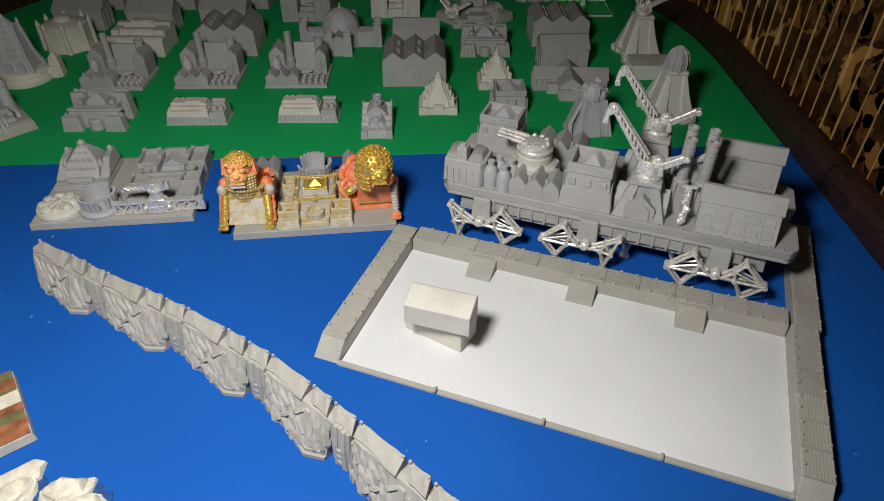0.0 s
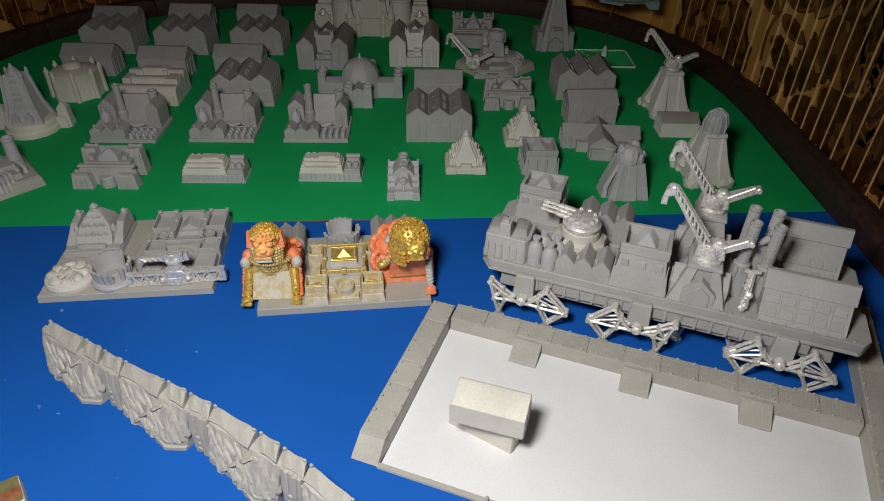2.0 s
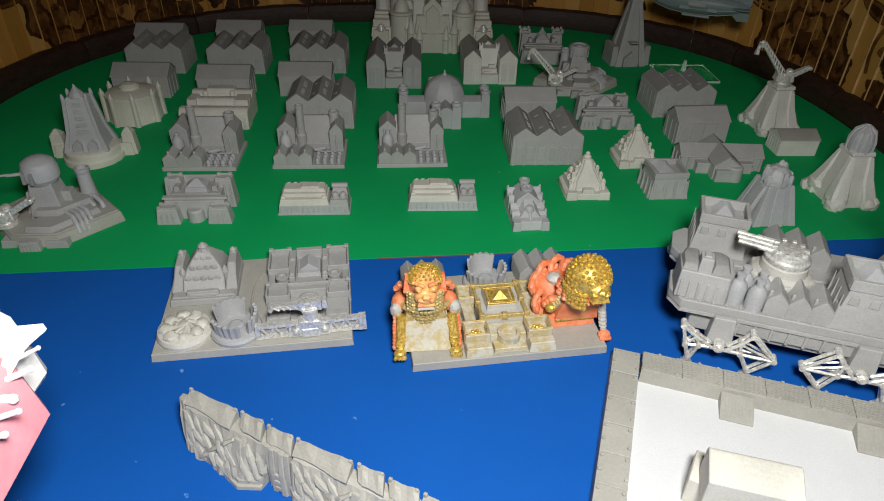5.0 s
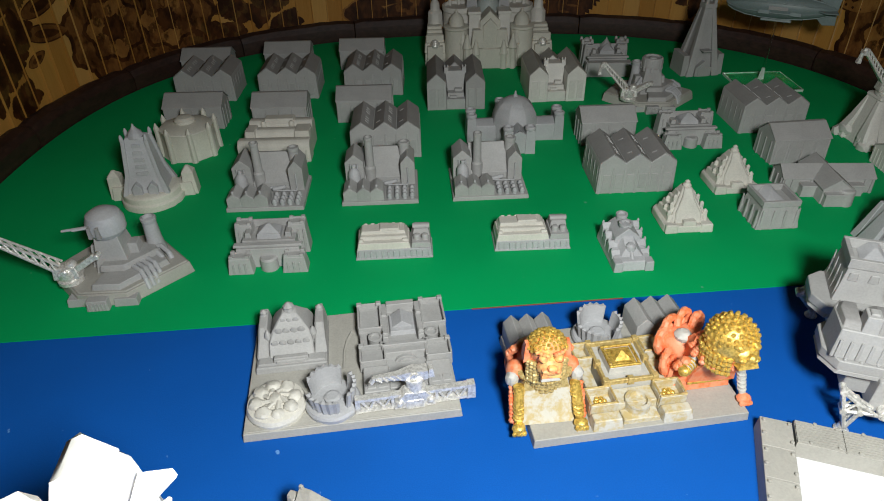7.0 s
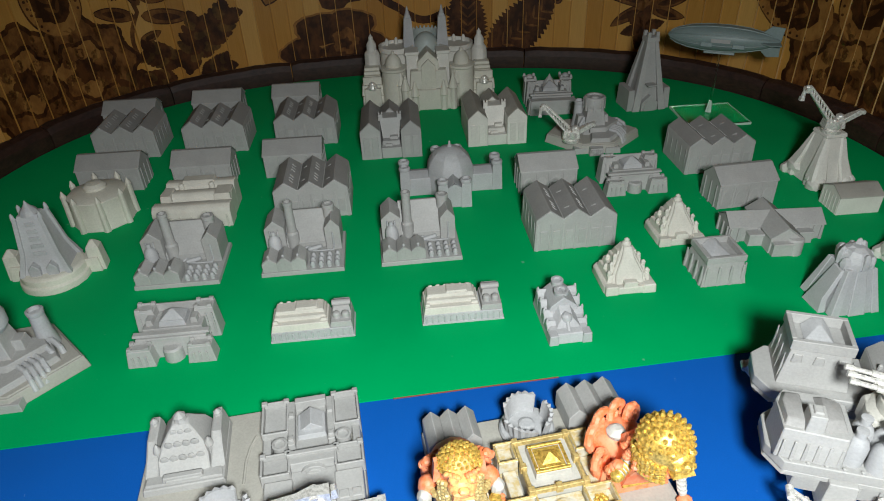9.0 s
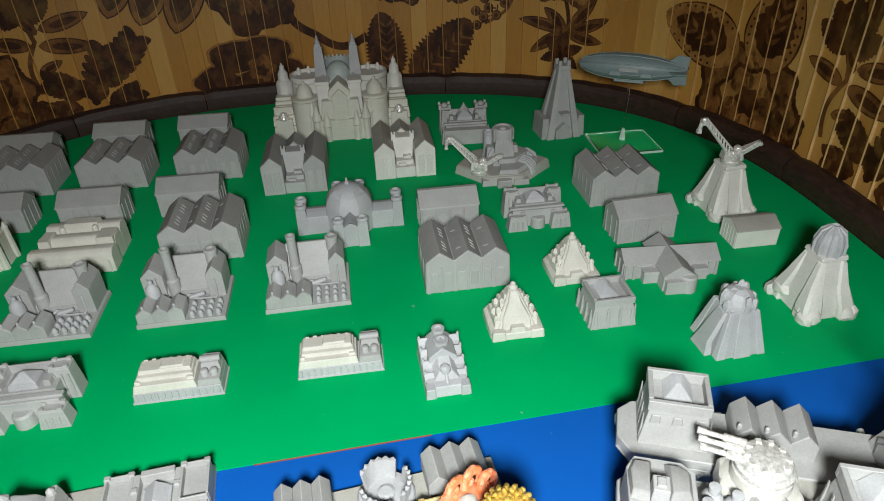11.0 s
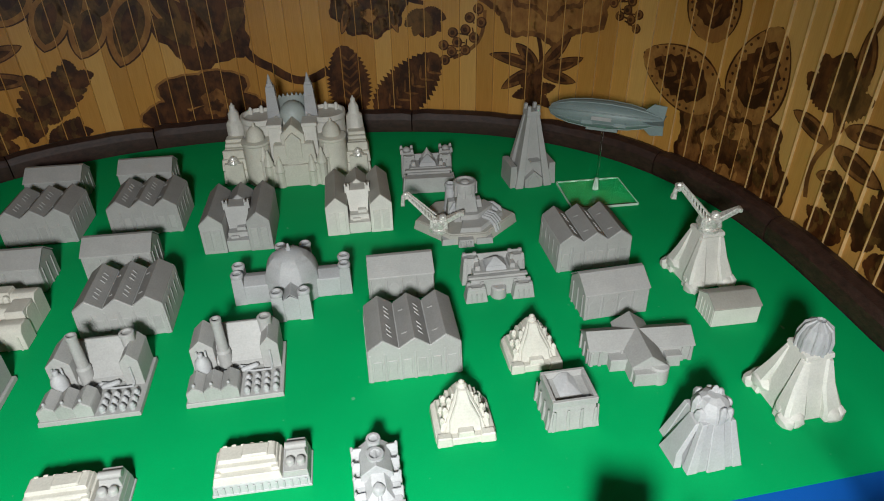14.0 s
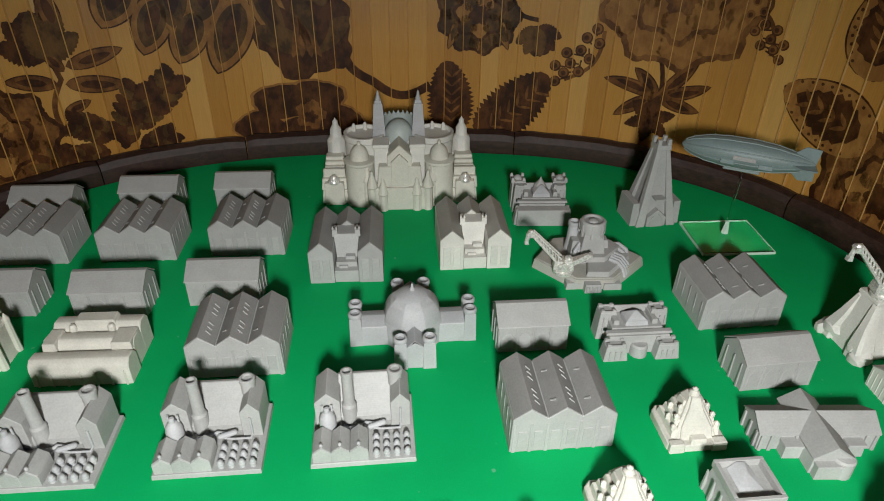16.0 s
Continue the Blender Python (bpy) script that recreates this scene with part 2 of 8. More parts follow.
def mesh_from(name, bm, material, bev=0.0, rough=0.0, smooth=True):
    bmesh.ops.recalc_face_normals(bm, faces=bm.faces)
    if bev:
        edges = [e for e in bm.edges if len(e.link_faces) == 2 and e.calc_face_angle(0) > 0.6]
        bmesh.ops.bevel(bm, geom=edges, offset=bev, segments=1, affect="EDGES", clamp_overlap=True)
    if rough:
        for v in bm.verts:
            v.co += Vector((noise.noise(v.co * 0.35), noise.noise(v.co * 0.35 + Vector((9, 3, 1))), noise.noise(v.co * 0.35 + Vector((1, 7, 5))))) * rough
    bmesh.ops.scale(bm, vec=(0.001, 0.001, 0.001), verts=bm.verts)
    me = bpy.data.meshes.new(name)
    bm.to_mesh(me)
    bm.free()
    me.materials.append(material)
    if smooth:
        me.shade_smooth()
        me.set_sharp_from_angle(angle=radians(27))
    return me


def part(name, bm, material, parent, label="", bev=0.3, rough=0.0, smooth=True):
    """One mesh under a thing or under a part."""
    ob = new(name, mesh_from(name, bm, material, bev, rough, smooth))
    ob.parent = parent
    if label:
        tagged(ob, label)
    return ob


def pieces(name, mesh, places, parent):
    """Alike pieces on one mesh, each an object: places of (x, y, z[, turn]) in millimetres."""
    for x, y, z, *turn in places:
        ob = new(name, mesh)
        ob.parent = parent
        ob.matrix_basis = pose(x / 1000, y / 1000, z / 1000, 0, 0, turn[0] if turn else 0)


def thing(name, x, y, z, turn, label, category, group=""):
    ob = new(name)
    ob.empty_display_size = 0.01
    ob.matrix_basis = pose(x, y, z, 0, 0, turn)
    return tagged(ob, label, category, group)


def setting(name, bm, material, label, category, bev=0.0):
    return tagged(new(name, mesh_from(name, bm, material, bev)), label, category, kind="structure")


G = 0.0008          # top of the green board, which lies on the blue one

# ---- the table top's outline: straight sides and a rounded far end ----
def outline(off, y_from, step=0.01):
    """Points from the near right round the far end to the near left, moved out by off."""
    cx, a, b, y0, p = -0.116, 0.367 + off, 0.338 + off, 0.55, 2.5
    pts = []
    n = int((y0 - y_from) / step)
    pts += [(cx + a, y_from + (y0 - y_from) * i / n) for i in range(n)]
    for i in range(121):
        w = math.pi * i / 120
        c, s = math.cos(w), math.sin(w)
        pts.append((cx + a * math.copysign(abs(c) ** (2 / p), c), y0 + b * abs(s) ** (2 / p)))
    pts += [(cx - a, y0 - (y0 - y_from) * i / n) for i in range(1, n + 1)]
    return pts


def run_of(pts):
    """Evenly spaced walking along a line: a function from a length to a point and its heading."""
    ds = [0.0]
    for p, q in zip(pts, pts[1:]):
        ds.append(ds[-1] + math.dist(p, q))

    def at(s):
        i = int(np.clip(np.searchsorted(ds, s) - 1, 0, len(pts) - 2))
        p, q = pts[i], pts[i + 1]
        k = (s - ds[i]) / (ds[i + 1] - ds[i])
        return p[0] + (q[0] - p[0]) * k, p[1] + (q[1] - p[1]) * k, math.atan2(q[1] - p[1], q[0] - p[0])
    return at, ds[-1]


NEAR = -0.42        # near end of the table

# ---- an unseen room shell, added for bounced light and reflections, and the table ----
X0, X1, Y0, Y1, TOP = -660, 430, -620, 990, 900
bm = new_bm()
box(bm, X0, Y0, -780, X1, Y1, -750)
setting("floor", bm, PARQUET, "unseen dark brown floor added to close the unlit room", "floor")
bm = new_bm()
box(bm, X0, Y0, TOP, X1, Y1, TOP + 30)
setting("ceiling", bm, PLASTER, "unseen dim ceiling added to close the unlit room", "ceiling")
for name, x0, y0, x1, y1 in (("wall_north", X0, Y1, X1, Y1 + 40), ("wall_south", X0, Y0 - 40, X1, Y0),
                             ("wall_east", X1, Y0 - 40, X1 + 40, Y1 + 40), ("wall_west", X0 - 40, Y0 - 40, X0, Y1 + 40)):
    bm = new_bm()
    box(bm, x0, y0, -780, x1, y1, TOP + 30)
    setting(name, bm, PLASTER, "unseen plain wall added to close the unlit room", "wall")

table = thing("table", 0, 0, 0, 0, "large wooden table with a rounded end, covered by boards", "table")
bm = new_bm()
prism(bm, [(x * 1000, y * 1000) for x, y in outline(0.040, NEAR)], -32, -2)
part("tabletop", bm, TABLEWOOD, table, bev=0)
for lx, ly in ((-400, -340), (170, -340), (-400, 640), (170, 640)):
    bm = new_bm()
    box(bm, lx - 30, ly - 30, -750, lx + 30, ly + 30, -32)
    part("leg", bm, TABLEWOOD, table, bev=2)

def edge_y(x):
    return 0.4088 + 0.066 * x


ring = outline(0.004, NEAR)
bm = new_bm()
prism(bm, [(x * 1000, y * 1000) for x, y in ring], -2, 0)
tagged(new("blue_board", mesh_from("blue_board", bm, BLUEMAT)), "matt blue board laid as sea on the table", "board", kind="structure")
bm = new_bm()
far = [(x, y) for x, y in outline(0.003, NEAR) if y > edge_y(x)]
far = [(far[0][0], edge_y(far[0][0]))] + far + [(far[-1][0], edge_y(far[-1][0]))]
prism(bm, [(x * 1000, y * 1000) for x, y in far], 0.02, G * 1000)
tagged(new("green_board", mesh_from("green_board", bm, GREENMAT)), "matt green board laid as land over the blue one", "board", kind="structure")

bm = new_bm()
quads(bm, [[(x * 1000, edge_y(x) * 1000 - 0.55, 0.02), (x * 1000, edge_y(x) * 1000 - 0.02, 0.02), (x * 1000, edge_y(x) * 1000 - 0.02, 0.5), (x * 1000, edge_y(x) * 1000 - 0.55, 0.3)] for x in (-0.145, -0.10, -0.06)])
tagged(new("board_edge", mesh_from("board_edge", bm, REDEDGE)), "thin dull red edge showing under the green board", "trim", kind="structure")

# dark bolster round the table's edge, in lengths
bolster = tagged(new("edge_bolster"), "dark brown rough bolster round the table edge", "trim", kind="structure")
at, total = run_of(outline(0.0125, NEAR))
length, s = 0.131, 0.0
while s < total - 0.01:
    e = min(s + length, total)
    rings = []
    for i in range(15):
        k = s + 0.0006 + (e - s - 0.0012) * i / 14
        x, y, h = at(k)
        nx, ny = math.sin(h), -math.cos(h)
        wob = 1 + 0.05 * noise.noise((k * 60, 2, 0))
        end = 0.93 if i in (0, 14) else 1
        prof = [(-8.6, 0), (-9.6, 6), (-9.2, 14), (-6, 19.5), (0, 21.5), (6, 20), (9.2, 15), (9.6, 6), (8.6, 0)]
        rings.append([(x * 1000 + nx * d * end * wob, y * 1000 + ny * d * end * wob, z * wob * end) for d, z in prof])
    bm = new_bm()
    quads(bm, rings)
    part("length", bm, BARK, bolster, bev=0)
    s = e

# bamboo screen behind the bolster: upright slats on one mesh
screen = tagged(new("bamboo_screen"), "varnished bamboo slat screen printed with brown flowers", "wall", kind="structure")
WALL_AT, WALL_LEN = run_of(outline(0.0255, NEAR, 0.004))
SLAT = 0.0172
bm = new_bm()
w = SLAT * 500
prof = [(-w + 0.02, 0.1), (-w * 0.4, -0.15), (w - 0.95, -0.3), (w - 0.75, -2.3), (w - 0.1, -2.3), (w - 0.02, 2.4), (-w + 0.02, 2.4)]
quads(bm, [[(x, y, -30) for x, y in prof], [(x, y, 470) for x, y in prof]])
slat_mesh = mesh_from("slat", bm, BAMBOO)
slat_mesh.materials.append(BAMBOO_EDGE_LIT)
# the ridge's side facing +x gets the painted highlight
for f in slat_mesh.polygons:
    if f.normal.x > 0.3 and f.center.y < 0.0002:
        f.material_index = 1
for i in range(int(WALL_LEN / SLAT)):
    x, y, h = WALL_AT((i + 0.5) * SLAT)
    ob = new("slat", slat_mesh)
    ob.parent = screen
    ob.matrix_basis = pose(x, y, 0, 0, 0, math.degrees(h) + 180) @ pose(0, random.uniform(0, 0.0005), 0, 0, 0, random.uniform(-1.2, 1.2))

# ---- houses and works on the green board ----
def gabled(bm, x0, x1, y0, y1, z0, ze, zr):
    """A block with a gable to the front, its ridge along y."""
    m = (x0 + x1) / 2
    return along_y(bm, [(x0, z0), (x1, z0), (x1, ze), (m, zr), (x0, ze)], y0, y1)


def roof_shell(bm, x0, x1, y0, y1, ze, zr, t=0.9, over=0.4):
    m = (x0 + x1) / 2
    return along_y(bm, [(x0 - over, ze), (m, zr), (x1 + over, ze), (x1 + over, ze + t), (m, zr + t), (x0 - over, ze + t)], y0 - over, y1 + over)


def factory(x, y, turn, wall, label):
    """Works hall with three gables to the front, 53 x 42 mm."""
    ob = thing("factory", x, y, G, turn, label, "model factory", "three-gabled model factories")
    w, d, ze, zr = 53.0, 42.0, 23.5, 29.8
    b = w / 3
    bm = new_bm()
    prof = [(-0.8, 0), (w + 0.8, 0), (w, ze)]
    for i in (2, 1, 0):
        prof += [(i * b + b / 2, zr), (i * b, ze)]
    along_y(bm, prof, 0, d)
    part("body", bm, wall, ob, bev=0.4)
    for i in range(3):
        bm = new_bm()
        roof_shell(bm, i * b + 0.4, i * b + b - 0.4, 0, d, ze + 0.1, zr + 0.1, 0.7, 0)
        # weaker light on the slopes is put into the roof colour
        part("roof", bm, SHADED_GREY if wall is not WHITE else GREY, ob, "grey ridged roof, coloured darker for its weaker light", bev=0.2)
    # louvres on the slopes that face right
    bm = new_bm()
    along_y(bm, [(0, 0), (3.6, 0), (3.6, 0.4), (0, 0.6)], -0.5, 0.5)
    louvre = mesh_from("louvre", bm, GREY, 0.1)
    slope = math.degrees(math.atan2(zr - ze, b / 2))
    for i in (0, 1):
        for yy in (8, 12, 16, 25, 29, 33):
            o = new("louvre", louvre)
            o.parent = ob
            o.matrix_basis = pose((i * b + b * 0.66) / 1000, yy / 1000, (ze + (zr - ze) * 0.68 + 0.75) / 1000, 0, slope, 0) @ pose(0, 0, 0, 0, 0, -24)
            if yy in (8, 29):
                o = new("louvre", louvre)
                o.parent = ob
                o.matrix_basis = pose((i * b + b * 1.30) / 1000, yy / 1000, (ze + (zr - ze) * 0.60 + 0.75) / 1000, 0, -slope, 0) @ pose(0, 0, 0, 0, 0, 156)
    bm = new_bm()
    box(bm, -0.9, -0.25, 0, 0.9, 0.3, 20.5, 0.25, 0.1)
    pil = mesh_from("pilaster", bm, wall, 0.25)
    pieces("pilaster", pil, [(1.2 + i * (w - 2.4) / 6, -0.1, 0) for i in range(7)] + [(w + 0.4, 4 + i * 8.5, 0, 90) for i in range(5)] + [(-0.4, 4 + i * 8.5, 0, 90) for i in range(5)], ob)
    bm = new_bm()
    box(bm, -2.4, -0.18, 4, 2.4, 0.5, 15)
    pieces("window", mesh_from("window", bm, wall, 0.25), [(5.3 + i * 8.45, -0.1, 0) for i in range(6)], ob)
    return ob


for x, y, turn in ((-0.3990, 0.706, 0), (-0.3225, 0.707, 0), (-0.2440, 0.711, -0.5), (-0.2265, 0.581, 1.0), (-0.0500, 0.518, 1.5), (0.0860, 0.6085, 2.5)):
    factory(x, y, turn, GREY, "grey resin model factory with three ridged gables on green board")


def shed(x, y, turn, w, wall, label):
    """Long house with its ridge across, seen from the long side."""
    ob = thing("long_house", x, y, G, turn, label, "model house", "long model houses")
    d, ze, zr = 25.0, 18.5, 26.5
    bm = new_bm()
    along_x(bm, [(-0.6, 0), (d + 0.6, 0), (d, ze), (d * 0.62, zr), (d * 0.5, zr), (0, ze)], 0, w)
    part("body", bm, wall, ob, bev=0.4)
    bm = new_bm()
    along_x(bm, [(-0.8, ze + 0.1), (d * 0.5, zr + 0.4), (d * 0.62, zr + 0.4), (d + 0.8, ze + 0.1), (d + 0.8, ze + 0.9), (d * 0.62, zr + 1.2), (d * 0.5, zr + 1.2), (-0.8, ze + 0.9)], -0.5, w + 0.5)
    part("roof", bm, wall, ob, bev=0.25)
    n = 5
    bm = new_bm()
    box(bm, -0.9, -0.35, 0, 0.9, 0.5, 17.5, 0.3, 0.1)
    pil = mesh_from("buttress", bm, wall, 0.3)
    pieces("buttress", pil, [(1 + i * (w - 2) / (n - 1), -0.4, 0) for i in range(n)] + [(-0.3, 4 + i * 8, 0, 90) for i in range(3)] + [(w + 0.3, 4 + i * 8, 0, 90) for i in range(3)], ob)
    bm = new_bm()
    q = (w - 2) / (n - 1) / 2 - 1.7
    quads(bm, [[(-q, -0.75, 3), (q, -0.75, 3), (q, -0.35, 11), (q * 0.6, -0.25, 13.5), (0, -0.2, 14.3), (-q * 0.6, -0.25, 13.5), (-q, -0.35, 11)],
               [(-q, 0.6, 3), (q, 0.6, 3), (q, 0.6, 11), (q * 0.6, 0.6, 13.5), (0, 0.6, 14.3), (-q * 0.6, 0.6, 13.5), (-q, 0.6, 11)]])
    pieces("arched_window", mesh_from("arched_window", bm, wall, 0.25), [(1 + (i + 0.5) * (w - 2) / (n - 1), 0, 0) for i in range(n - 1)], ob)
    return ob


for x, y, turn, w in ((-0.4110, 0.765, 0, 48), (-0.3315, 0.779, 0, 46), (-0.2560, 0.783, 0, 45), (-0.3900, 0.645, 0, 49), (-0.3150, 0.6415, 0, 46),
                      (-0.2450, 0.651, 0, 47), (-0.0465, 0.5945, 1, 43), (0.0875, 0.5545, 4, 43)):
    shed(x, y, turn, w, GREY, "grey resin model long house with buttressed wall on green board")


def twin_hall(x, y, turn, wall, roof, heart, label):
    """Hall with two front gables and a stepped court between them."""
    ob = thing("gabled_hall", x, y, G, turn, label, "model hall", "gabled model halls")
    w, d, ze, zr = 51.0, 52.0, 25.0, 32.5
    b = w / 3
    for name, x0, x1, y0 in (("wing", 0, b, 0), ("wing", 2 * b, w, 0), ("middle_block", b, 2 * b, 30)):
        bm = new_bm()
        gabled(bm, x0, x1, y0, d, 0, ze, zr)
        o = part(name, bm, wall, ob, bev=0.35)
        bm = new_bm()
        roof_shell(bm, x0 + 0.3, x1 - 0.3, y0, d, ze + 0.1, zr + 0.1, 0.8, 0)
        part("roof", bm, roof, o, "grey ridged roof", bev=0.2)
    bm = new_bm()
    box(bm, b + 0.2, 1, 0, 2 * b - 0.2, 26, 9.5)
    box(bm, b + 1.2, 6, 9.5, 2 * b - 1.2, 26, 13.5)
    box(bm, b + 3.0, 4, 9.5, 2 * b - 7.5, 9, 11.5, 0.3)
    box(bm, b + 7.5, 9, 13.5, 2 * b - 2.5, 14, 16, 0.3)
    part("steps", bm, heart, ob, bev=0.3)
    bm = new_bm()
    quads(bm, [[(b + 1.4, 12.5, 12), (2 * b - 1.4, 12.5, 12), (2 * b - 1.4, 32, 12), (b + 1.4, 32, 12)], [(b + 0.2, 16, 24), (2 * b - 0.2, 16, 24), (2 * b - 0.2, 32, 24), (b + 0.2, 32, 24)],
               [(b - 0.6, 18, 29.5), (2 * b + 0.6, 18, 29.5), (2 * b + 0.6, 31, 29.5), (b - 0.6, 31, 29.5)]])
    part("court_front", bm, heart, ob, bev=0.3)
    bm = new_bm()
    box(bm, -2.0, -1.6, -3, 2.0, 1.6, 2.4, 0.15)
    for sx in (-1.3, 1.3):
        box(bm, sx - 0.7, -1.3, 2.4, sx + 0.7, 1.3, 4.6, 0.15)
    pieces("turret", mesh_from("turret", bm, heart, 0.25), [(b + 0.6, 19.5, 30), (2 * b - 0.6, 19.5, 30)], ob)
    bm = new_bm()
    box(bm, -2.6, -0.4, 3, 2.6, 0.5, 20)
    pieces("window", mesh_from("window", bm, wall, 0.25), [(b / 2 - 3.6, -0.1, 0), (b / 2 + 3.6, -0.1, 0), (2.5 * b - 3.6, -0.1, 0), (2.5 * b + 3.6, -0.1, 0)], ob)
    return ob


twin_hall(-0.1675, 0.672, 0, GREY, SHADED_GREY, GREY, "grey resin model hall with two gables and stepped court")
twin_hall(-0.0760, 0.684, 1, WHITE, STONE, WHITE, "off-white resin model hall with grey roof and stepped court")


def power_station(x, y, turn, label):
    """Works on a slab: hall, chimney, tank, pipes, small sheds and rows of tanks; 53 x 45 mm."""
    ob = thing("power_station", x, y, G, turn, label, "model works", "model power stations")
    bm = new_bm()
    box(bm, 0, 0, 0, 53, 45, 3, 0.3)
    part("slab", bm, GREY, ob, bev=0.3)
    bm = new_bm()
    along_x(bm, [(26, 3), (44, 3), (44, 22), (42, 25), (40, 25.2), (27.5, 9), (26, 8)], 14, 44)
    part("hall", bm, GREY, ob, bev=0.3)
    bm = new_bm()
    gabled(bm, 2, 15, 24, 44, 3, 21, 27)
    part("left_tower", bm, GREY, ob, bev=0.3)
    bm = new_bm()
    gabled(bm, 41, 51, 22, 44, 3, 20, 26)
    part("right_tower", bm, GREY, ob, bev=0.3)
    bm = new_bm()
    turned(bm, 44, 37, [(3.8, 20), (3.8, 27), (4.2, 27.4), (4.2, 29.6), (3.6, 30), (2.8, 30), (2.8, 28.5)], 14)
    part("short_chimney", bm, GREY, ob, bev=0)
    bm = new_bm()
    turned(bm, 19.5, 28, [(4, 3), (4, 15), (3.1, 16.5), (2.8, 36), (3.1, 36.4), (3.1, 38.4), (2.2, 38.6), (2.0, 36)], 14)
    part("chimney", bm, GREY, ob, "tall round chimney", bev=0)
    bm = new_bm()
    turned(bm, 8.5, 20, [(4.2, 3), (4.4, 13), (3.8, 16), (2.2, 18.2), (1.5, 18.6), (1.5, 21), (0.9, 21.5)], 14)
    part("tank", bm, LILAC, ob, "bottle-shaped tank", bev=0)
    for dx in (-2.4, 2.4):
        bm = new_bm()
        rod(bm, (8.5 + dx, 22, 3), (8.5 + dx, 22, 21), 0.6)
        part("tank_pipe", bm, LILAC, ob, bev=0)
    for i in range(3):
        bm = new_bm()
        x0 = 1.5 + i * 9.2
        gabled(bm, x0, x0 + 9.2, 1, 15, 3, 9.5, 13)
        roof_shell(bm, x0 + 0.2, x0 + 9, 1.2, 15.2, 9.6, 13.1, 0.6, 0)
        part("small_shed", bm, GREY, ob, bev=0.2)
        bm = new_bm()
        turned(bm, x0 + 4.6, 2.6, [(0.9, 11.5), (0.8, 14), (1.0, 14.2), (0.5, 15)], 8)
        part("shed_vent", bm, LILAC, ob, bev=0)
    bm = new_bm()
    turned(bm, 0, 0, [(1.55, 0), (1.55, 1.6), (1.85, 1.8), (1.85, 2.4), (1.5, 2.7), (1.4, 3.6), (0.9, 4.4), (0.3, 4.6)], 12)
    tank = mesh_from("small_tank", bm, LILAC)
    pieces("small_tank", tank, [(33 + i * 5.2, 3.4 + j * 5, 3) for i in range(4) for j in range(3)], ob)
    bm = new_bm()
    pipe(bm, [(15, 18, 4.5), (24, 20, 4.5), (28, 23, 6), (35, 22, 5)], 0.9)
    part("pipe", bm, LILAC, ob, bev=0)
    bm = new_bm()
    pipe(bm, [(31, 20, 5), (36, 19, 5), (39, 19, 5), (45.5, 19, 5), (46, 21.3, 6), (46, 21.3, 17)], 0.6)
    part("pipe", bm, LILAC, ob, bev=0)
    bm = new_bm()
    rod(bm, (30, 20, 6), (37, 22, 6.5), 1.5, n=12)
    ball(bm, (30, 20, 6), 1.5)
    ball(bm, (37, 22, 6.5), 1.5)
    part("boiler", bm, LILAC, ob, bev=0)
    bm = new_bm()
    turned(bm, 20, 19, [(2.6, 3), (2.6, 5), (1.8, 6.6), (0.6, 7.4)], 12)
    part("valve", bm, LILAC, ob, bev=0)
    return ob


for x, y, turn in ((-0.3060, 0.5065, 1.0), (-0.2275, 0.5105, 1.5), (-0.1510, 0.513, 2.0)):
    power_station(x, y, turn, "grey resin model power station on slab with chimney and tanks")


def terrace_hall(x, y, turn):
    ob = thing("terraced_hall", x, y, G, turn, "cream resin model hall of three stepped ranges", "model hall")
    for i, (x0, x1, y0, z) in enumerate(((0, 55, 0, 16.5), (3, 54, 14, 19), (4, 54, 27, 21))):
        bm = new_bm()
        along_x(bm, [(y0, 0), (y0 + 14, 0), (y0 + 13.5, z - 3), (y0 + 11, z), (y0 + 4, z + 0.8), (y0 + 1.2, z - 1.5), (y0, z - 4)], x0, x1)
        o = part("range", bm, CREAM, ob, bev=0.5)
        bm = new_bm()
        box(bm, -0.6, -0.5, 0, 0.6, 0.5, z - 6)
        pieces("rib", mesh_from("rib", bm, CREAM, 0.2), [(x0 + 3 + k * (x1 - x0 - 6) / 6, y0 - 0.1, 0) for k in range(7)], o)
    for x0, x1 in ((4, 12), (42, 54)):
        bm = new_bm()
        box(bm, x0, 12, 15, x1, 27, 20.5, 0.5)
        part("end_block", bm, CREAM, ob, bev=0.4)
    bm = new_bm()
    box(bm, 16, 29, 19.5, 40, 39, 23.5, 0.8)
    part("attic", bm, CREAM, ob, bev=0.4)
    for x0 in (14, 36):
        bm = new_bm()
        turned(bm, x0 + 2, 27.5, [(2.2, 18), (2.2, 21), (1.2, 22.6)], 10)
        part("knob", bm, CREAM, ob, bev=0)
    return ob


terrace_hall(-0.3130, 0.5785, 0)


